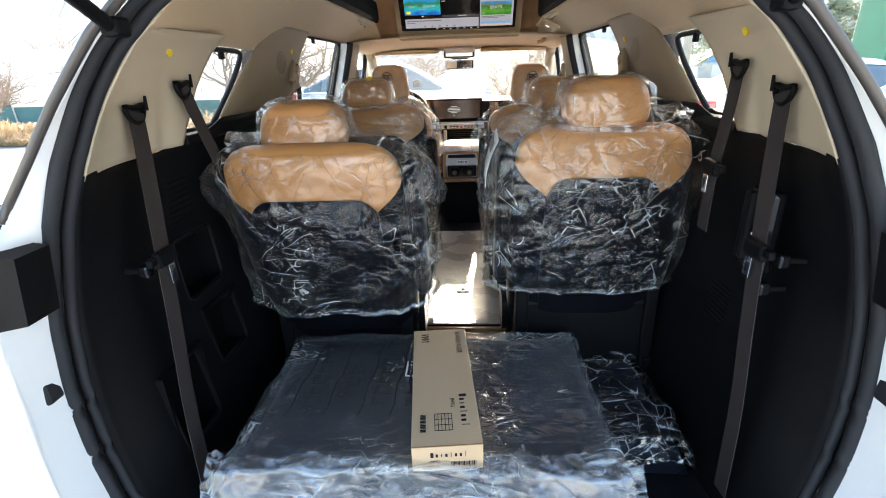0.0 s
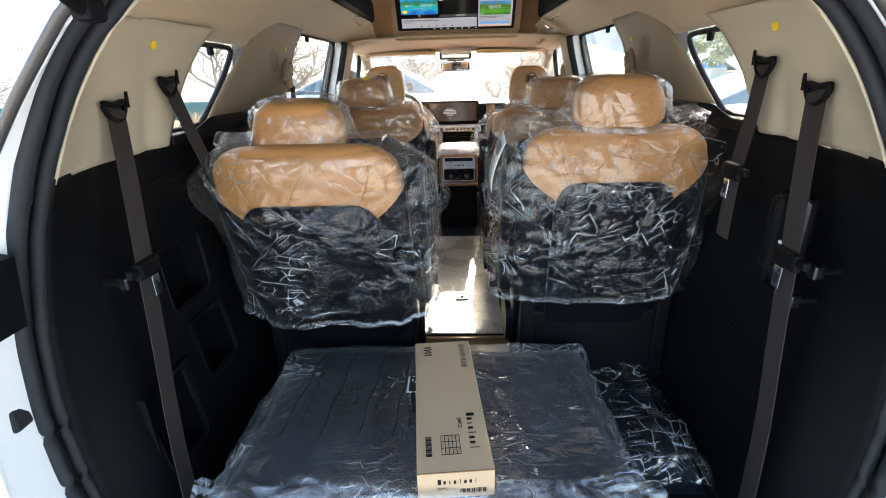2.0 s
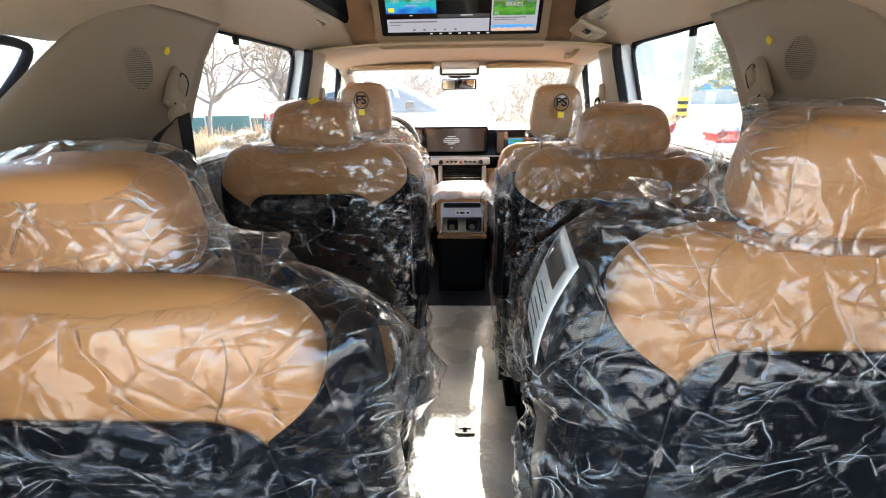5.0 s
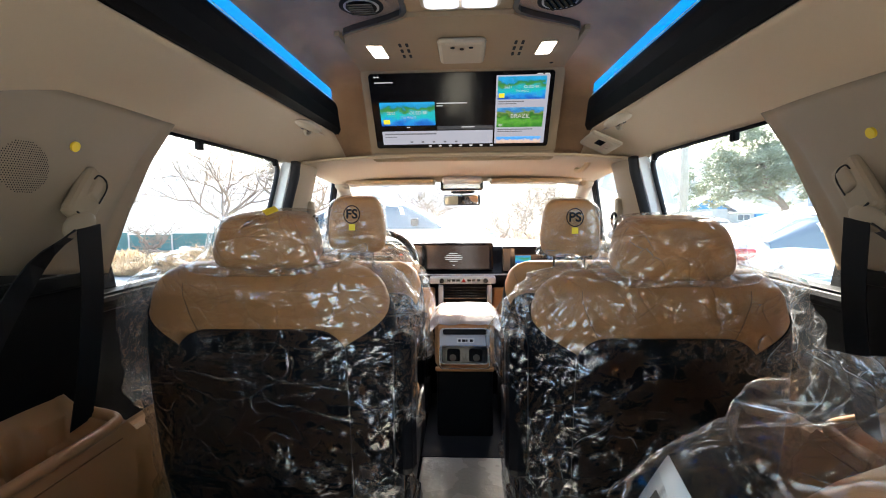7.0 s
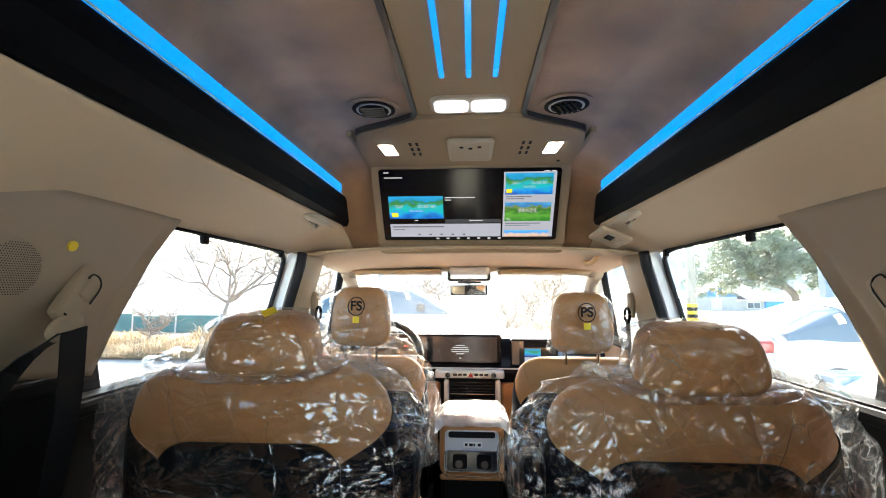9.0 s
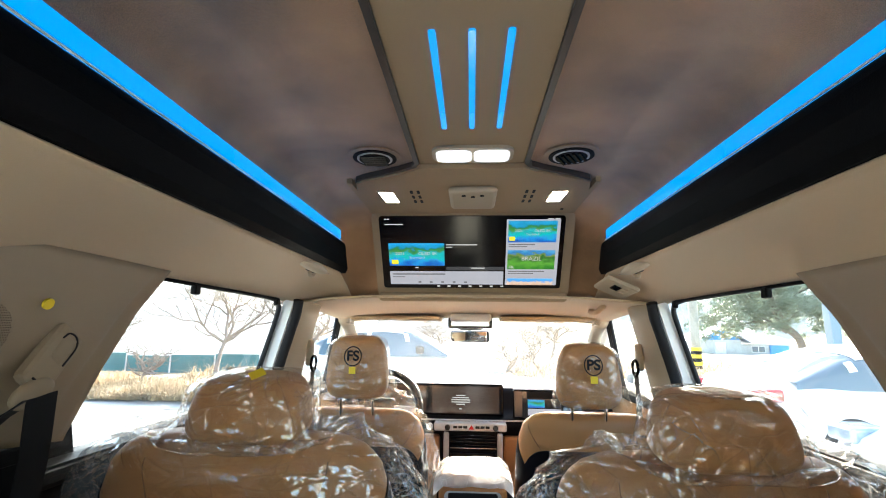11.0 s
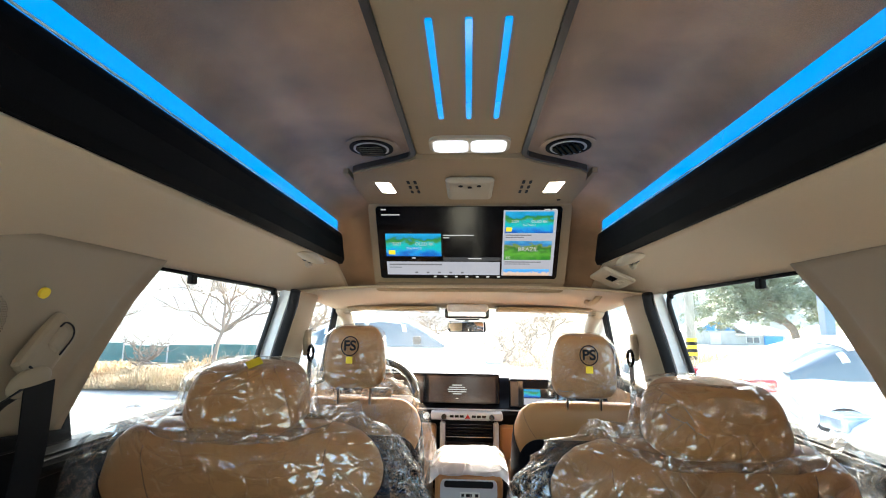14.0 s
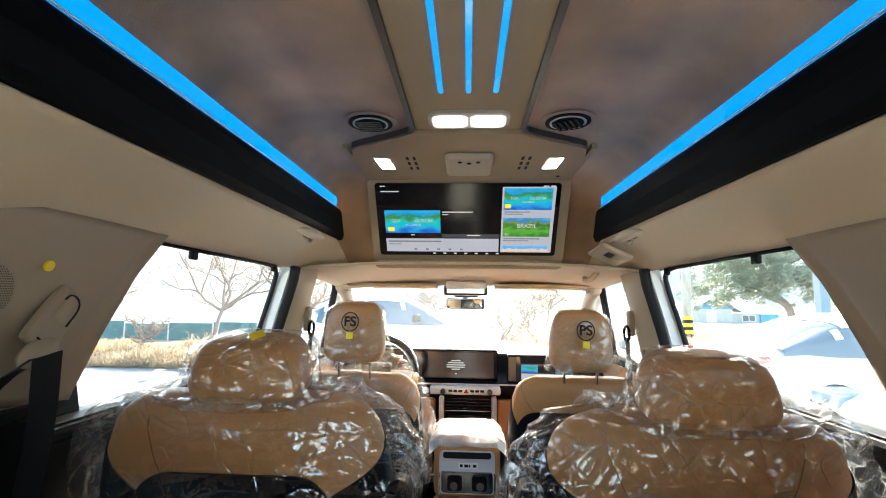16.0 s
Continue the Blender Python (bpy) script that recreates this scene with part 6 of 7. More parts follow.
def sheet_at(u, v, off):
    """On the cover of the folded armrest, rolling over its top rear edge."""
    return LEAN @ Vector((-B.w - 0.040 - off + 0.035 * v * v, -0.060 + 0.085 * u + 0.010 * v, (0.80 + 0.185 * v) * B.L))


part("paper", thick(grid(lambda u, v: sheet_at(u, v, 0.034), 8, 16), 0.001), M["paper"], sh, smooth=True)
part("photo", thick(grid(lambda u, v: sheet_at(0.15 + 0.7 * u, 0.72 + 0.2 * v, 0.0390), 6, 6), 0.0008), M["pod_rim"], sh, "dark printed photo")
for k in range(7):
    part("print_bar", thick(grid(lambda u, v: sheet_at(0.12 + (0.5 + 0.25 * (k % 2)) * u, 0.08 + k * 0.085 + 0.012 * v, 0.0390), 4, 2), 0.0006), M["pod_rim"], sh)

# ---- outer body of the van ----
van = thing("minivan", "white minivan body with its tailgate raised", "car", (0, 4.2, 0))
OUT = [(0.0, 1.69), (0.13, 1.685), (0.26, 1.67), (0.36, 1.64)] + [(seal_x(z), z) for z in (1.6, 1.57, 1.54, 1.49, 1.45, 1.4, 1.36, 1.3, 1.25, 1.2, 1.14, 1.06, 1.0, 0.92, 0.83, 0.74, 0.66, 0.58, 0.50)] + [(0.62, 0.45), (0.45, 0.44), (0.2, 0.44)]
OUT = [(p.x, p.z) for p in smooth_line([(x, 0, z) for x, z in OUT], 90)]
OUT = [(-x, z) for x, z in OUT[:0:-1]] + OUT


def ring(off, y):
    """The tailgate opening's outline, moved outwards."""
    n = len(OUT)
    res = []
    for i in range(n):
        a, b = Vector(OUT[i - 1]), Vector(OUT[(i + 1) % n])
        d = (b - a).normalized()
        res.append(Vector((OUT[i][0] - d.y * off, y, OUT[i][1] + d.x * off)))
    return res


for off, r, y in ((0.008, 0.0115, 1.922), (0.017, 0.013, 1.893)):
    part("tailgate_seal", tube(ring(off, y), r, 8, closed=True), M["rubber"], van, "black rubber door seal", True)


def ring_band(offs):
    bm = bmesh.new()
    loops = [[bm.verts.new(p) for p in ring(o, y)] for o, y in offs]
    n = len(loops[0])
    for a, b in zip(loops, loops[1:]):
        for i in range(n):
            bm.faces.new((a[i], a[(i + 1) % n], b[(i + 1) % n], b[i]))
    return bm


part("opening_lip", ring_band([(0.003, 1.940), (0.005, 1.93), (0.008, 1.915)]), M["black"], van, smooth=True)


def flange_edge():
    """Outer edge of the painted flange: at the dark strip above, at the bumper corner below."""
    res = []
    for p, q in zip(ring(0.0, 0), ring(0.036, 1.80)):
        k = min(1, max(0, (p.z - 1.22) / 0.08))
        x = lerp_table([(1.22, 0.775), (1.298, 0.738), (1.385, 0.664), (1.43, 0.627), (1.469, 0.594), (1.521, 0.545), (1.557, 0.51), (1.57, 0.497), (1.62, 0.43)], p.z)[0] if p.z < 1.61 else abs(p.x) + 0.012
        res.append(q.lerp(Vector((math.copysign(x, p.x), 1.86, p.z + (0.012 if p.z > 1.61 else 0))), k))
    return res


bm = bmesh.new()
edge = flange_edge()
inner = ring(0.018, 1.905)
loops = [[bm.verts.new(a.lerp(c, k) - Vector((0, 0.006 * math.sin(math.pi * k), 0))) for a, c in zip(inner, edge)] for k in (0, 0.15, 0.4, 0.7, 0.9, 1.0)]
for la, lb in zip(loops, loops[1:]):
    for i in range(len(la)):
        bm.faces.new((la[i], la[(i + 1) % len(la)], lb[(i + 1) % len(la)], lb[i]))
part("rear_flange", bm, M["white"], van, "white painted flange", True)
for s in (-1, 1):
    pts = sorted([p for p in edge if p.z > 1.28 and p.x * s > 0.3], key=lambda p: p.z)
    part("edge_strip", tube(smooth_line([p + Vector((s * 0.004, 0, 0)) for p in pts], 24), 0.008, 8), M["pod_rim"], van, "dark grey edge strip", True)
for s in (-1, 1):
    # tail lamp unit
    tl = part("tail_lamp", slab([(s * 0.692, 1.238), (s * 0.90, 1.272), (s * 0.93, 1.07), (s * 0.714, 1.114)], "y", 1.80, 1.868), M["black"], van, "black tail lamp unit")
    part("red_lens", slab([(s * 0.770, 1.245), (s * 0.895, 1.265), (s * 0.922, 1.075), (s * 0.775, 1.105), (s * 0.785, 1.128), (s * 0.87, 1.12), (s * 0.855, 1.235), (s * 0.77, 1.225)], "y", 1.788, 1.801), M["red"], tl, "red lens")
    part("bump_stop", boxm((s * 0.798 - 0.014, 1.845, 0.905), (s * 0.798 + 0.012, 1.885, 0.955), 0.007), M["rubber"], van)

    def side_panel(u, v, s=s):
        y = 1.80 + u * 4.74
        z = 0.26 + v * 1.01
        x = lerp_table([(0.26, 0.92), (0.45, 0.985), (0.8, 0.99), (1.1, 0.965), (1.27, 0.90)], z)[0]
        taper = lerp_table([(1.80, 0.813), (1.86, 0.845), (1.95, 0.88), (2.2, 0.95), (2.7, 1.0), (5.6, 1.0), (6.2, 0.94), (6.54, 0.80)], y)[0]
        return (s * x * taper, y, z)
    bm = grid(side_panel, 120, 20)
    kill = [f for f in bm.faces if any((f.calc_center_median().y - wy) ** 2 + (f.calc_center_median().z - 0.36) ** 2 < 0.39 ** 2 for wy in (2.62, 5.72))]
    bmesh.ops.delete(bm, geom=kill, context="FACES")
    part("side_panel", thick(bm, 0.006), M["white"], van, "white painted side", True)
    for wy in (2.62, 5.72):
        wh = part("wheel", tube([(s * 0.87, wy + 0.31 * math.cos(a), 0.345 + 0.31 * math.sin(a)) for a in (2 * math.pi * k / 40 for k in range(40))], 0.075, 10, closed=True), M["rubber"], van, "black tyre", True)
        bm = cylm((s * 0.80, wy, 0.345), (s * 0.93, wy, 0.345), 0.245, 0.235, 32)
        for k in range(10):
            box(bm, (min(s * 0.925, s * 0.95), -0.018, 0.05), (max(s * 0.925, s * 0.95), 0.018, 0.23), 0.004, Matrix.Translation((0, wy, 0.345)) @ Euler((radians(36 * k), 0, 0)).to_matrix().to_4x4())
        part("rim", bm, M["silver"], wh, "silver alloy rim")
    # outer pillars over the belt line
    for y0, y1, y2, y3 in ((3.10, 3.32, 2.90, 3.1), (4.28, 4.46, 4.20, 4.36)):
        bm = bmesh.new()
        lo = [bm.verts.new(p) for p in ((s * 0.89, y0, 1.26), (s * 0.89, y1, 1.26), (s * 0.80, y1, 1.26), (s * 0.80, y0, 1.26))]
        hi = [bm.verts.new(p) for p in ((s * 0.735, y2, 1.70), (s * 0.735, y3, 1.70), (s * 0.70, y3, 1.70), (s * 0.70, y2, 1.70))]
        bm.faces.new(lo)
        bm.faces.new(hi)
        for k in range(4):
            bm.faces.new((lo[k], lo[(k + 1) % 4], hi[(k + 1) % 4], hi[k]))
        part("pillar", bm, M["black_gloss"], van)
    # outer skin of the rear pillar

    def rear_skin(u, v, s=s):
        z = 1.24 + 0.44 * v
        x0 = lerp_table([(1.24, 0.765), (1.298, 0.738), (1.385, 0.664), (1.43, 0.627), (1.469, 0.594), (1.521, 0.545), (1.57, 0.497), (1.62, 0.43), (1.68, 0.3)], z)[0]
        x1 = lerp_table([(1.24, 0.90), (1.45, 0.80), (1.68, 0.73)], z)[0]
        return (s * (x0 + (x1 - x0) * u ** 0.7), 1.864 + 0.49 * u + 0.18 * u * v, z)
    part("rear_pillar", thick(grid(rear_skin, 12, 14), 0.005), M["white"], van, "white rear pillar", True)
    part("belt_sill", boxm((min(s * 0.79, s * 0.905), 1.9, 1.25), (max(s * 0.79, s * 0.905), 5.45, 1.272), 0.008), M["rubber"], van, "black window sill strip")
    part("chrome_line", tube([(s * 0.905, 2.0, 1.275), (s * 0.905, 5.4, 1.262)], 0.006, 6), M["chrome"], van)
    part("windscreen_pillar", tube(smooth_line([(s * 0.71, 4.75, 1.66), (s * 0.75, 5.1, 1.52), (s * 0.80, 5.5, 1.26), (s * 0.84, 5.7, 1.13)], 14), 0.04, 8), M["white"], van, smooth=True)
    mr = part("door_mirror", boxm((min(s * 0.86, s * 1.06), 5.02, 1.14), (max(s * 0.86, s * 1.06), 5.13, 1.34), 0.04, seg=4), M["white"], van, "white door mirror")
    part("mirror_glass", slab(round_rect(s * 0.96, 1.24, 0.18, 0.165, 0.04), "y", 5.010, 5.019), M["mirror"], mr, "mirror glass")
    part("mirror_foot", boxm((min(s * 0.80, s * 0.90), 5.05, 1.20), (max(s * 0.80, s * 0.90), 5.12, 1.25), 0.01), M["black"], mr)
    # gas strut of the raised tailgate
    part("gas_strut", cylm((s * 0.474, 1.862, 1.575), (s * 0.40, 1.20, 1.862), 0.0105, n=14), M["black"], van, "black tailgate strut")
    part("strut_foot", boxm((s * 0.474 - 0.014, 1.855, 1.560), (s * 0.474 + 0.014, 1.89, 1.588), 0.006), M["black"], van)
    part("headlamp", boxm((min(s * 0.55, s * 0.86), 6.40, 0.78), (max(s * 0.55, s * 0.86), 6.62, 0.92), 0.03), M["chrome"], van, "headlamp")


def roof(u, v):
    x = -1 + 2 * u
    y = 1.92 + v * 2.95
    top, w = lerp_table([(1.92, 1.72, 0.62), (2.05, 1.88, 0.68), (2.3, 2.02, 0.73), (3.6, 2.05, 0.74), (4.1, 2.03, 0.74), (4.35, 1.92, 0.74), (4.55, 1.80, 0.72), (4.87, 1.665, 0.69)], y)
    base = lerp_table([(1.92, 1.60), (2.5, 1.655), (4.3, 1.69), (4.87, 1.645)], y)[0]
    c = 1 - abs(x) ** 5
    return (x * w, y, base + (top - base) * c)


part("roof_shell", thick(grid(roof, 40, 60), 0.008), M["white"], van, "white raised roof shell", True)


def bonnet(u, v):
    x = (-1 + 2 * u) * (0.86 - 0.10 * v)
    y = 5.62 + v * 0.98
    return (x, y, 1.15 - 0.16 * v ** 1.4 - 0.10 * abs(-1 + 2 * u) ** 3 - (0.12 if v > 0.97 else 0))


part("bonnet", thick(grid(bonnet, 24, 24), 0.01), M["white"], van, "white bonnet", True)
part("front_bumper", boxm((-0.80, 6.45, 0.25), (0.80, 6.62, 0.80), 0.06), M["white"], van)
part("grille", boxm((-0.55, 6.60, 0.62), (0.55, 6.64, 0.90), 0.01), M["black_gloss"], van)
part("rear_bumper", boxm((-0.86, 1.64, 0.26), (0.86, 1.80, 0.50), 0.05), M["white"], van)
part("underbody", boxm((-0.90, 1.85, 0.22), (0.90, 6.4, 0.355), 0.02), M["black"], van)
# raised tailgate, hinged over the opening
TG = Matrix.Translation((0, 1.93, 1.74)) @ Euler((radians(-12), 0, 0)).to_matrix().to_4x4()


def tg_fn(u, v):
    x = (-1 + 2 * u) * (0.62 + 0.16 * v)
    return TG @ Vector((x, -0.03 - v * 1.18, 0.10 + 0.05 * math.sin(math.pi * v) + 0.02 * (1 - (2 * u - 1) ** 2)))


tg = part("tailgate", thick(grid(tg_fn, 20, 24), 0.03), M["white"], van, "raised white tailgate", True)
part("tailgate_lining", boxm((-0.58, -1.12, 0.04), (0.58, -0.10, 0.075), 0.02, TG), M["black"], tg)

# ---- outside ----
M["asphalt"] = mat("pale_worn_concrete", (0.36, 0.355, 0.34), 0.9, var=0.2, scale=0.8, bump=0.4, bscale=60)
M["soil"] = mat("dry_grassy_soil", (0.28, 0.22, 0.14), 0.95, var=0.4, scale=0.5, bump=0.6, bscale=20)
M["straw"] = mat("dry_straw_grass", (0.52, 0.38, 0.22), 0.8, var=0.55, scale=2)
M["bark"] = mat("grey_brown_bark", (0.22, 0.18, 0.15), 0.9, var=0.35, scale=6, bump=0.7, bscale=40)
M["needles"] = mat("pine_needles", (0.24, 0.27, 0.17), 0.7, var=0.5, scale=1.5)
M["hill"] = mat("wooded_hill_haze_glow", (0.24, 0.24, 0.22), 1.0, var=0.5, scale=0.06, bump=0.0)
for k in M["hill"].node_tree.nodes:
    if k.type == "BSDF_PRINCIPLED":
        # distance haze put in as a faint blue glow of the hills
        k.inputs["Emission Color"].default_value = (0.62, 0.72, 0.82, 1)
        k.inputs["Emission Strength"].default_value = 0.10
M["fieldhill"] = mat("pale_grassy_slope", (0.32, 0.29, 0.19), 1.0, var=0.4, scale=0.25)
M["pvc"] = mat("milky_greenhouse_sheet", (0.72, 0.74, 0.74), 0.5, var=0.06, scale=1.0)
pn, pl = M["pvc"].node_tree.nodes, M["pvc"].node_tree.links
p_tl, p_mx = pn.new("ShaderNodeBsdfTranslucent"), pn.new("ShaderNodeMixShader")
p_tl.inputs[0].default_value = (0.85, 0.86, 0.86, 1)
p_mx.inputs[0].default_value = 0.6
pl.new(pn["Principled BSDF"].outputs[0], p_mx.inputs[1])
pl.new(p_tl.outputs[0], p_mx.inputs[2])
pl.new(p_mx.outputs[0], pn["Material Output"].inputs[0])
M["teal"] = mat("teal_tarpaulin", (0.05, 0.16, 0.17), 0.6, var=0.25, scale=2)
M["blue"] = mat("bright_blue_boards", (0.06, 0.34, 0.75), 0.6, var=0.15, scale=3)
M["tin"] = mat("pale_corrugated_tin", (0.52, 0.53, 0.53), 0.5, var=0.2, scale=2)
M["roof_grey"] = mat("grey_tin_roof", (0.35, 0.37, 0.40), 0.6, var=0.15, scale=2)
M["concrete"] = mat("grey_concrete_pole", (0.36, 0.36, 0.34), 0.9, var=0.12, scale=5)
M["steelblue"] = mat("blue_grey_steel", (0.16, 0.22, 0.30), 0.5, var=0.1, scale=4)
M["greenwall"] = mat("green_painted_sheet", (0.02, 0.15, 0.10), 0.5, var=0.15, scale=3)
# base colour lightened towards blue to stand in for reflected sky
M["carglass"] = mat("sky_lit_car_glass", (0.10, 0.14, 0.17), 0.06, var=0.05, rvar=0.02)


def ground_z(x, y):
    return -0.010 * max(0, y - 14) * min(1, max(0, (x + 2) / 8))


def ground_fn(u, v):
    x = -1 + 2 * u
    y = -1 + 2 * v
    x, y = math.copysign(abs(x) ** 3, x) * 1500, math.copysign(abs(y) ** 3, y) * 1500
    y += 4
    return (x, y, max(-6, ground_z(x, y)))


structure("ground", grid(ground_fn, 120, 120), M["asphalt"], "pale worn concrete yard and road", False)


def verge_fn(u, v):
    x = -70 + 130 * u
    y = 12.3 + 22 * v + 0.5 * noise.noise(Vector((x * 0.3, 0, 0)))
    return (x, y, ground_z(x, y) + 0.02 + 0.14 * min(1, v * 8) * (1 if x < 3 else 0.3) + 0.06 * noise.noise(Vector((x * 0.7, y * 0.7, 0))))


structure("verge", grid(verge_fn, 160, 24), M["soil"], "dry grassy verge beside the yard")


def blades(name, label, area, count, h, seed, material, clump=0.4):
    """A field of bent straw blades in one sheet."""
    rnd = random.Random(seed)
    verts, faces = [], []
    x0, x1, y0, y1 = area
    for _ in range(count):
        x, y = rnd.uniform(x0, x1), y0 + (y1 - y0) * rnd.random() ** 1.3
        dens = noise.noise(Vector((x * 0.8, y * 0.8, seed)))
        if dens < -0.25 and rnd.random() < 0.6:
            continue
        z = ground_z(x, y) + 0.02 + 0.12 * min(1, max(0, (y - 12.3) / 22 * 8)) * (1 if x < 3 else 0.3)
        hh = h * (0.4 + rnd.random()) * (0.75 + clump * dens * 2)
        a = rnd.uniform(0, 6.28)
        lean = rnd.uniform(0.2, 2.2)
        lx, ly = math.cos(a) * hh * lean, math.sin(a) * hh * lean
        hh *= 1.25 - 0.35 * lean
        w = 0.004 + 0.007 * rnd.random()
        wx, wy = -math.sin(a) * w, math.cos(a) * w
        i = len(verts)
        verts += [(x - wx, y - wy, z), (x + wx, y + wy, z), (x + lx * 0.5 + wx, y + ly * 0.5 + wy, z + hh * 0.7), (x + lx * 0.5 - wx, y + ly * 0.5 - wy, z + hh * 0.7), (x + lx, y + ly, z + hh * 0.75)]
        faces += [(i, i + 1, i + 2, i + 3), (i + 3, i + 2, i + 4)]
    me = bpy.data.meshes.new(name)
    me.from_pydata(verts, [], faces)
    me.materials.append(material)
    return tagged(new(name, me), label, "grass", "", "stuff")


blades("dry_grass", "dry straw-coloured grass along the roadside verge", (-26, 6, 12.2, 15.0), 70000, 0.36, 4, M["straw"])
blades("dry_grass", "dry tall grass and scrub on the field ahead", (-8, 24, 15.0, 26.0), 22000, 0.6, 8, M["straw"])


def branch_mesh(origin, height, seed, levels=5, spread=0.8, r0=0.10, up=0.6):
    """A bare tree: trunk and limbs that fork into thin twigs."""
    rnd = random.Random(seed)
    verts, faces = [[], []], [[], []]

    def seg(p, q, ra, rb, which):
        d = (q - p)
        if d.length < 1e-5:
            return
        k = 6 if which == 0 else (5 if ra > 0.012 else 3)
        s = d.orthogonal().normalized()
        t = d.normalized().cross(s)
        i = len(verts[which])
        for c, r in ((p, ra), (q, rb)):
            for a in range(k):
                an = 2 * math.pi * a / k
                verts[which].append(c + (s * math.cos(an) + t * math.sin(an)) * r)
        for a in range(k):
            faces[which].append((i + a, i + (a + 1) % k, i + k + (a + 1) % k, i + k + a))

    def grow(p, d, length, r, lev):
        n = 4
        q = p
        for j in range(n):
            d2 = (d + Vector((rnd.gauss(0, 0.24), rnd.gauss(0, 0.24), rnd.gauss(0.05, 0.18)))).normalized()
            nq = q + d2 * length / n
            ra, rb = r * (1 - 0.35 * j / n), r * (1 - 0.35 * (j + 1) / n)
            seg(q, nq, ra, rb, 0 if lev == 0 else 1)
            q, d = nq, d2
            if lev > 0 and lev < levels and rnd.random() < 0.55:
                side = (d + Vector((rnd.gauss(0, spread), rnd.gauss(0, spread), rnd.gauss(up * 0.3, 0.4)))).normalized()
                grow(q, side, length * rnd.uniform(0.35, 0.6), r * 0.42, lev + 2)
        if lev < levels:
            for _ in range(rnd.choice((2, 3)) if lev else 6):
                side = (d * 0.7 + Vector((rnd.gauss(0, spread), rnd.gauss(0, spread), rnd.gauss(up * 0.4, 0.3)))).normalized()
                grow(q, side, length * rnd.uniform(0.6, 1.1), r * 0.60, lev + 1)

    grow(Vector(origin), Vector((rnd.gauss(0, 0.1), rnd.gauss(0, 0.1), 1)).normalized(), height * 0.24, r0, 0)
    return verts, faces


def bare_tree(at, height, seed, label, levels=5, spread=0.8, r0=0.1, up=0.6):
    t = thing("bare_tree", label, "tree", at, "bare trees")
    v, f = branch_mesh(at, height, seed, levels, spread, r0, up)
    for k, nm in enumerate(("trunk", "crown")):
        me = bpy.data.meshes.new(nm)
        me.from_pydata(v[k], [], f[k])
        me.materials.append(M["bark"])
        for p in me.polygons:
            p.use_smooth = True
        ob = new(nm, me)
        ob.parent = t
        ob.matrix_parent_inverse = t.matrix_world.inverted()
    return t


for x, y, h, seed, sp, r0 in ((-7.0, 15.2, 5.6, 3, 0.58, 0.075), (-8.3, 13.9, 1.7, 8, 1.2, 0.06), (-4.6, 16.0, 4.0, 12, 0.8, 0.12), (-10.8, 15.5, 2.6, 21, 0.9, 0.08), (-13.6, 14.5, 1.8, 27, 1.1, 0.06), (-15.6, 17, 2.4, 31, 1.0, 0.07), (0.9, 17, 2.4, 35, 0.9, 0.06), (2.4, 19, 2.8, 37, 0.9, 0.07), (-12.0, 34, 6.5, 44, 0.7, 0.16), (-20.0, 36, 6.0, 47, 0.7, 0.15), (-30.0, 38, 6.0, 48, 0.7, 0.15), (4.5, 30, 5.0, 57, 0.8, 0.12), (-1.5, 22, 3.2, 61, 0.9, 0.08)):
    bare_tree((x, y, ground_z(x, y) + (0.08 if x < 3 and y < 34 else 0)), h, seed, "leafless grey-brown tree on the dry verge", 5 if h > 2 else 4, sp, r0)

# polytunnel greenhouses
for y0, x0, x1, h in ((21.5, -60, -5.0, 2.75), (28.5, -60, -8.0, 3.2)):
    gh = thing("greenhouse", "long milky white plastic tunnel greenhouse", "greenhouse", ((x0 + x1) / 2, y0 + 3, 0), "tunnel greenhouses")

    def tun(u, v, y0=y0, x0=x0, x1=x1, h=h):
        a = math.pi * u
        return (x0 + (x1 - x0) * v, y0 + 3.2 - 3.2 * sq(a, 0.7), h * max(0, math.sin(a)) ** 0.65)
    part("cover", grid(tun, 24, 40), M["pvc"], gh, "milky plastic sheet", True)
    for k in range(0, 28):
        xx = x0 + (x1 - x0) * k / 27
        part("hoop", tube([(xx, y0 + 3.2 - 3.23 * sq(math.pi * j / 16, 0.7), 1.012 * h * max(0, math.sin(math.pi * j / 16)) ** 0.65) for j in range(17)], 0.02, 5), M["tin"], gh, "steel hoop")
    part("rail", tube([(x0, y0 - 0.02, 1.25), (x1, y0 - 0.02, 1.25)], 0.02, 5), M["tin"], gh)
fence = thing("low_fence", "low teal tarpaulin fence before the greenhouse", "fence", (-10, 17.0, 0))
for k in range(14):
    x = -24 + k * 1.45
    part("panel", boxm((x, 17.0, 0.10), (x + 1.42, 17.03, 0.66 + 0.04 * (k % 3)), 0.01), M["teal"], fence)
    part("post", cylm((x, 16.98, 0), (x, 16.98, 0.95), 0.025, n=8), M["tin"], fence)

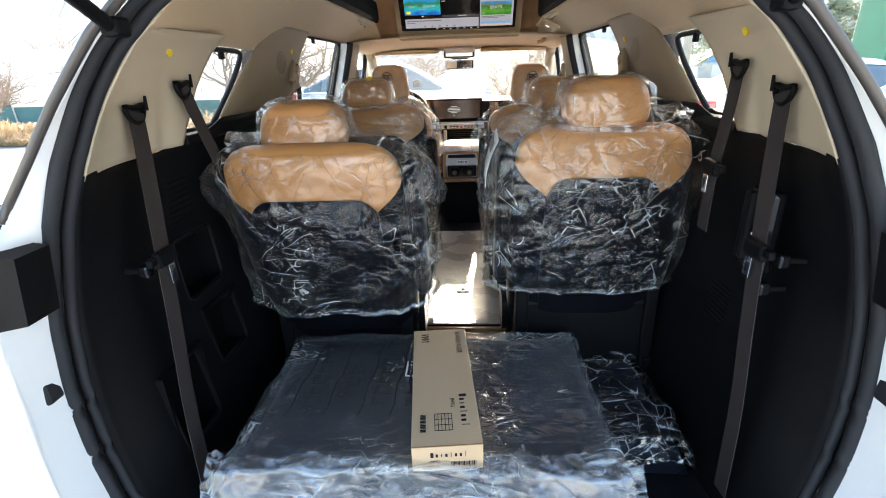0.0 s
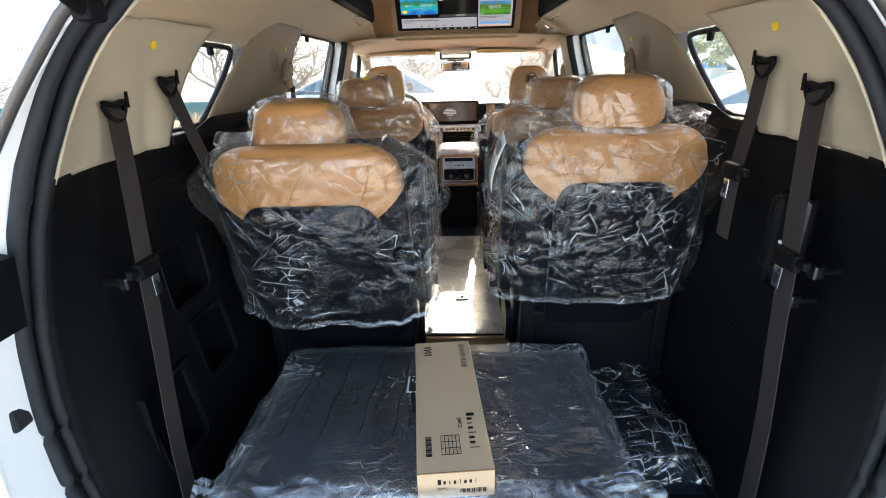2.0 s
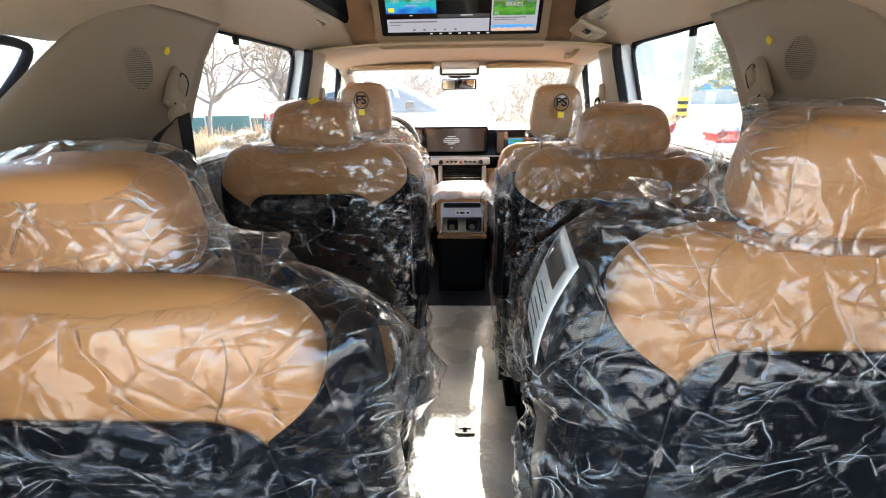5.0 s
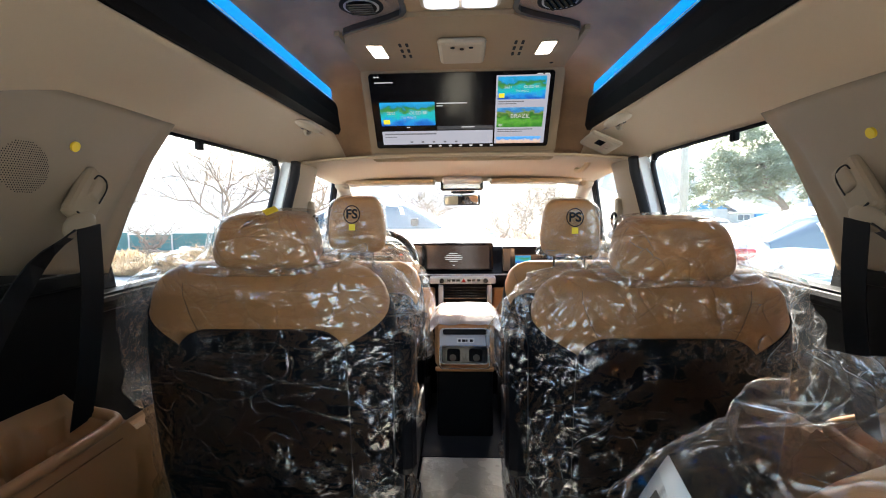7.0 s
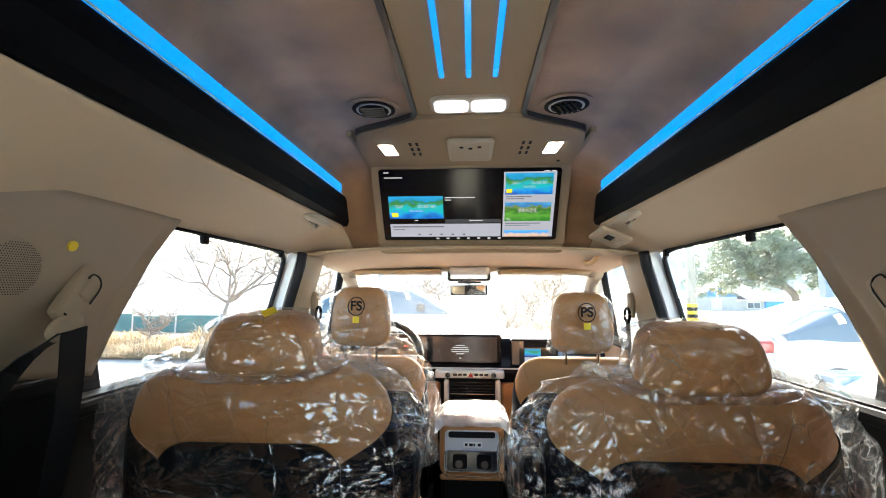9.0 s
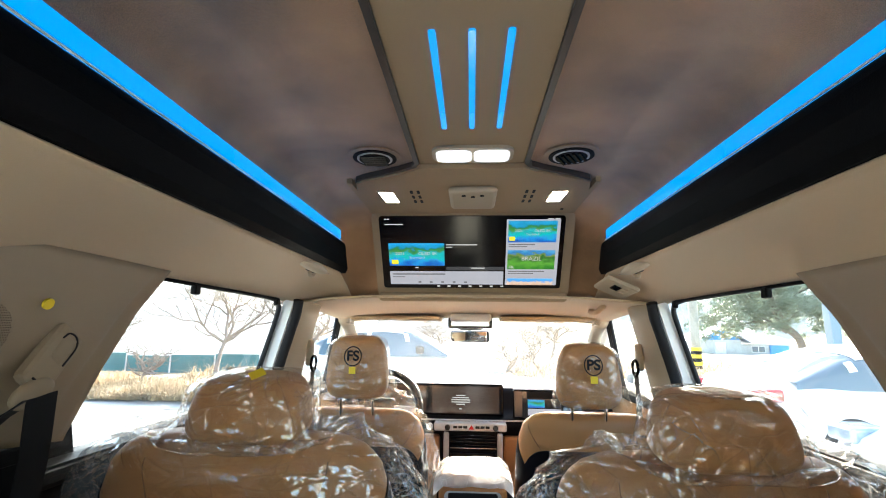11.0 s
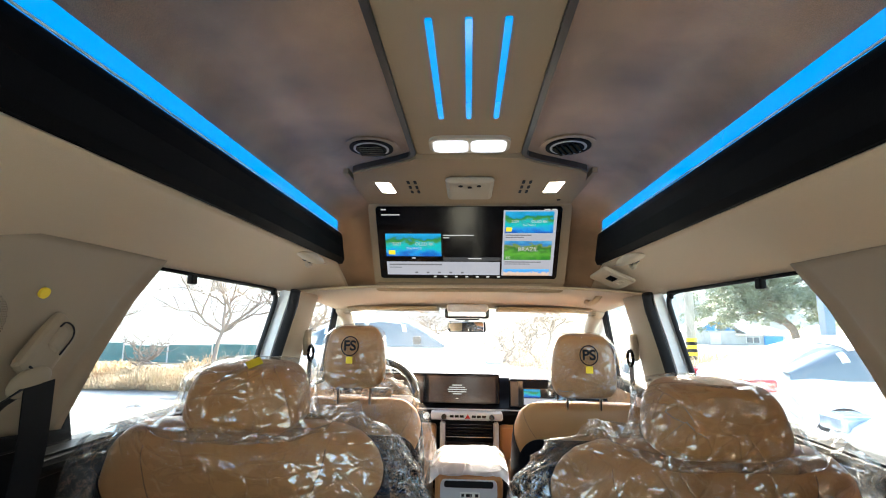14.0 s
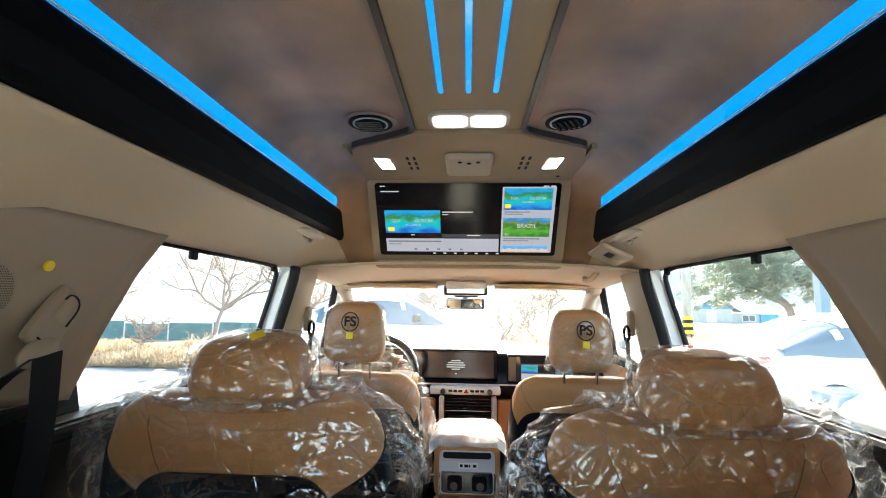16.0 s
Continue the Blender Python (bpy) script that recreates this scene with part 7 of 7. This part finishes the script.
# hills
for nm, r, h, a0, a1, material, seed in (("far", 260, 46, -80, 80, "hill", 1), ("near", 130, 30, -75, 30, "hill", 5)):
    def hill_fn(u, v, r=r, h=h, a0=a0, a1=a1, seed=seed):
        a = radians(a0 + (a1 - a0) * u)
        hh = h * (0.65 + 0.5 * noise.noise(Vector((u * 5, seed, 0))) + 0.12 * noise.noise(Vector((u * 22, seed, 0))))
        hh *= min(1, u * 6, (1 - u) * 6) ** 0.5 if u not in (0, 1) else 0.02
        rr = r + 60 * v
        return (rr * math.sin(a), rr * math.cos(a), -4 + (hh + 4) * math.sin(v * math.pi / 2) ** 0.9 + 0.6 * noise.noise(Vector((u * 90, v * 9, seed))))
    ob = structure("backdrop_hill_" + nm, grid(hill_fn, 160, 14), M[material], "wooded hills in the distance with haze put in as a faint glow", True)


def slope_fn(u, v):
    x = 2 + 60 * u
    y = 55 + 30 * v
    return (x, y, -1.0 + 7 * v ** 1.2 * (0.6 + 0.4 * math.sin(u * 5 + 1)) + 0.5 * noise.noise(Vector((x * 0.2, y * 0.2, 0))))


structure("backdrop_slope", grid(slope_fn, 50, 20), M["fieldhill"], "pale grassy slope behind the houses", True)

# pine tree
pine = thing("pine_tree", "large spreading grey-green pine with an open crown", "tree", (24.6, 40, -0.3))
rnd = random.Random(77)
bm = bmesh.new()
tube(smooth_line([(25.0, 40, -0.4), (24.8, 40, 1.2), (23.9, 40.1, 2.2), (23.2, 40, 3.6), (22.6, 40, 5.2)], 12), 0.28, 8, bm)
for k in range(14):
    a = rnd.uniform(0, 6.28)
    z0 = rnd.uniform(1.4, 4.2)
    L = rnd.uniform(1.8, 4.4)
    tube(smooth_line([(23.9, 40, z0), (23.6 + L * 0.5 * math.cos(a), 40 + L * 0.5 * math.sin(a), z0 + 0.7), (23.2 + L * math.cos(a), 40 + L * math.sin(a), z0 + rnd.uniform(0.2, 1.4))], 6), 0.08, 5, bm)
part("trunk", bm, M["bark"], pine, smooth=True)
verts, faces = [], []
for c in range(330):
    a, rr = rnd.uniform(0, 6.28), rnd.random() ** 0.6
    cx, cy = 23.0 + 5.9 * rr * math.cos(a), 40 + 3.8 * rr * math.sin(a)
    cz = rnd.uniform(1.1, 4.6) + (1 - rr) * rnd.uniform(0.8, 6.0)
    cr = rnd.uniform(0.35, 0.8)
    for _ in range(110):
        d = Vector((rnd.gauss(0, 1), rnd.gauss(0, 1), rnd.gauss(0, 0.6)))
        d.normalize()
        p = Vector((cx, cy, cz)) + d * cr * rnd.random() ** 0.4
        e = Vector((rnd.gauss(0, 1), rnd.gauss(0, 1), rnd.gauss(0.4, 0.8))).normalized() * rnd.uniform(0.18, 0.38)
        w = e.orthogonal().normalized() * 0.05
        i = len(verts)
        verts += [p - w, p + w, p + e]
        faces.append((i, i + 1, i + 2))
me = bpy.data.meshes.new("crown")
me.from_pydata(verts, [], faces)
me.materials.append(M["needles"])
crown = new("crown", me)
crown.parent = pine
crown.matrix_parent_inverse = pine.matrix_world.inverted()

# blue shed
shed = thing("shed", "small shed with bright blue gable boards and tin walls", "shed", (24.1, 50, -0.5))
part("wall", boxm((22.2, 50, -0.6), (26.0, 54, 0.95), 0.02), M["tin"], shed, "pale tin wall")
part("gable", slab([(22.2, 0.95), (26.0, 0.95), (24.2, 2.05)], "y", 50.0, 50.15), M["blue"], shed, "bright blue gable")
for k in range(12):
    part("board_joint", boxm((22.6 + k * 0.27, 49.985, 0.96), (22.62 + k * 0.27, 50.0, 1.05 + 0.8 * (1 - abs(22.6 + k * 0.27 - 24.2) / 2))), M["steelblue"], shed)
for s in (-1, 1):
    rf = bmesh.new()
    a, b = (24.2, 2.22), (24.2 + s * 2.5, 0.80)
    slab([a, b, (b[0], b[1] - 0.10), (a[0], a[1] - 0.10)], "y", 49.6, 54.3, rf)
    part("roof", rf, M["roof_grey"], shed, "grey tin roof")
part("annex_wall", boxm((26.0, 50.6, -0.6), (31.0, 54, 0.55), 0.02), M["tin"], shed)
part("annex_blue", boxm((28.9, 50.4, -0.55), (30.6, 50.6, 0.45), 0.02), M["blue"], shed, "blue boards")
part("annex_roof", slab([(50.2, 0.62), (54.3, 1.5), (54.3, 1.6), (50.2, 0.72)], "x", 25.6, 31.2), M["roof_grey"], shed)
wn_ = part("window", boxm((27.2, 50.55, -0.25), (28.5, 50.6, 0.4), 0.01), M["white_plastic"], shed, "white framed window")
for k in range(2):
    part("pane", boxm((27.28 + k * 0.62, 50.52, -0.18), (27.80 + k * 0.62, 50.55, 0.33)), M["carglass"], wn_)
part("door", boxm((23.5, 49.95, -0.6), (24.5, 50.0, 0.75), 0.01), M["white_plastic"], shed)

pole = thing("utility_pole", "grey concrete utility pole with striped base wrap", "utility pole", (9.0, 22, -0.1))
part("shaft", cylm((8.95, 22, -0.2), (8.95, 22, 9.5), 0.19, 0.13, 16), M["concrete"], pole)
for k in range(6):
    bm = bmesh.new()
    cyl(bm, (8.95, 22, 0.15 + 0.14 * k), (8.95, 22, 0.29 + 0.14 * k), 0.20, 0.20, 16)
    part("stripe", bm, M["yellow"] if k % 2 else M["ink"], pole, "hazard stripe")
for k in range(5):
    part("step_bolt", cylm((8.7, 22, 2.2 + 0.5 * k), (9.2, 22, 2.2 + 0.5 * k), 0.012, n=6), M["tin"], pole)
can = thing("steel_canopy", "blue-grey steel canopy posts with a pale roof edge", "canopy", (8.0, 12.5, 0))
for x, y in ((7.0, 12.0), (9.0, 13.2)):
    part("post", boxm((x - 0.09, y - 0.09, 0), (x + 0.09, y + 0.09, 5.6), 0.01), M["steelblue"], can)
part("roof_edge", boxm((6.6, 11.9, 5.6), (12.5, 16, 5.8), 0.02), M["tin"], can)
gb = thing("green_building", "green sheet-metal building with barred windows", "building", (12, 11, 0))
part("wall", boxm((7.6, 10.6, -0.1), (18, 11.5, 3.9), 0.02), M["greenwall"], gb)
part("roof", boxm((7.5, 10.3, 3.9), (18.2, 11.8, 4.05), 0.02), M["roof_grey"], gb)
for k in range(4):
    w_ = part("window", boxm((8.1 + k * 2.0, 10.54, 1.5), (9.5 + k * 2.0, 10.6, 2.7), 0.01), M["tin"], gb, "pale framed window")
    part("pane", boxm((8.2 + k * 2.0, 10.51, 1.6), (9.4 + k * 2.0, 10.54, 2.6)), M["carglass"], w_)
for k in range(20):
    part("rib", boxm((7.65 + k * 0.5, 10.57, 0), (7.68 + k * 0.5, 10.6, 3.9)), M["greenwall"], gb)


# parked cars
def sedan(x, y, heading, label, height=1.0, group="parked white cars"):
    """A parked car, nose along its heading; lengths in metres from its middle."""
    t = thing("parked_car", label, "car", (x, y, ground_z(x, y)), group)
    R = Matrix.Translation((x, y, ground_z(x, y))) @ Euler((0, 0, radians(heading))).to_matrix().to_4x4() @ Matrix.Diagonal((1, 1, height, 1))
    TOPZ = [(-2.35, 0.55), (-2.32, 0.88), (-2.15, 1.02), (-1.6, 1.06), (-1.0, 1.02), (0.7, 0.99), (1.1, 0.98), (1.9, 0.86), (2.2, 0.74), (2.33, 0.55)]
    WID = [(-2.35, 0.62), (-2.25, 0.80), (-1.9, 0.90), (1.6, 0.90), (2.1, 0.80), (2.33, 0.58)]

    def body(u, v):
        X = -2.35 + 4.68 * u
        a = math.pi * v
        w, = lerp_table(WID, X)
        z, = lerp_table(TOPZ, X)
        return R @ Vector((X, w * sq(a, 0.42), 0.22 + (z - 0.22) * max(0, math.sin(a)) ** 0.33))
    part("body", grid(body, 70, 32), M["white"], t, "white painted body", True)
    ROOF = [(-1.85, 1.03), (-1.2, 1.30), (-0.7, 1.40), (-0.1, 1.43), (0.4, 1.38), (0.75, 1.22), (1.15, 0.97)]

    def cabin(u, v, off=0.0):
        X = -1.85 + 3.0 * u
        a = math.pi * v
        z, = lerp_table(ROOF, X)
        w = 0.80 - 0.20 * (z - 1.0) / 0.43 * max(0, math.sin(a)) ** 0.6
        return R @ Vector((X, (w + off) * sq(a, 0.40), 0.93 + (z - 0.93 + off) * max(0, math.sin(a)) ** 0.30))
    part("cabin", grid(cabin, 48, 28), M["carglass"], t, "dark glazed cabin", True)

    def rooftop(u, v):
        return cabin(0.25 + 0.45 * u, 0.17 + 0.66 * v, 0.012)
    part("roof", thick(grid(rooftop, 20, 16), 0.006), M["white"], t, "white roof", True)
    for side in (0.09, 0.88):
        for u0 in (0.20, 0.46, 0.70):
            part("pillar", thick(grid(lambda u, v, u0=u0, side=side: cabin(u0 + 0.03 * u + 0.02 * v * (1 if u0 > 0.5 else 0), side - 0.05 + 0.13 * v, 0.010), 3, 10), 0.004), M["white"], t)
    for s in (-1, 1):
        part("head_lamp", boxm((1.93, s * 0.68 - 0.17, 0.66), (2.26, s * 0.68 + 0.13, 0.80), 0.03, R), M["headlamp"], t, "clear headlamp")
        part("tail_lamp", boxm((-2.34, s * 0.66 - 0.20, 0.80), (-2.02, s * 0.66 + 0.205, 0.94), 0.03, R), M["red"], t, "red tail lamp")
        part("mirror", boxm((0.55, s * 0.98 - 0.09, 0.98), (0.70, s * 0.98 + 0.09, 1.12), 0.03, R), M["black_gloss"], t, "door mirror")
        for X in (-1.38, 1.42):
            c = R @ Vector((X, s * 0.80, 0.33))
            c2 = R @ Vector((X, s * 0.915, 0.33))
            wh = part("wheel", cylm(c, c2, 0.33, 0.33, 28), M["rubber"], t, "black tyre")
            part("rim", cylm(c.lerp(c2, 0.9), c2 + (c2 - c) * 0.05, 0.22, 0.21, 20), M["silver"], wh)
    part("plate", boxm((-2.37, -0.26, 0.60), (-2.33, 0.26, 0.71), 0.004, R), M["paper"], t)
    part("lower_grille", boxm((2.26, -0.55, 0.32), (2.36, 0.55, 0.48), 0.02, R), M["black_gloss"], t)
    return t


M["headlamp"] = mat("clear_headlamp_chrome", (0.35, 0.42, 0.50), 0.1, metal=0.6, var=0.3, scale=12)
sedan(5.35, 6.0, 180, "white parked saloon with clear headlamps")
sedan(5.45, 8.75, 0, "white parked saloon with red tail lamps")
sedan(-1.6, 12.4, 0, "white parked estate car side-on", 1.12)
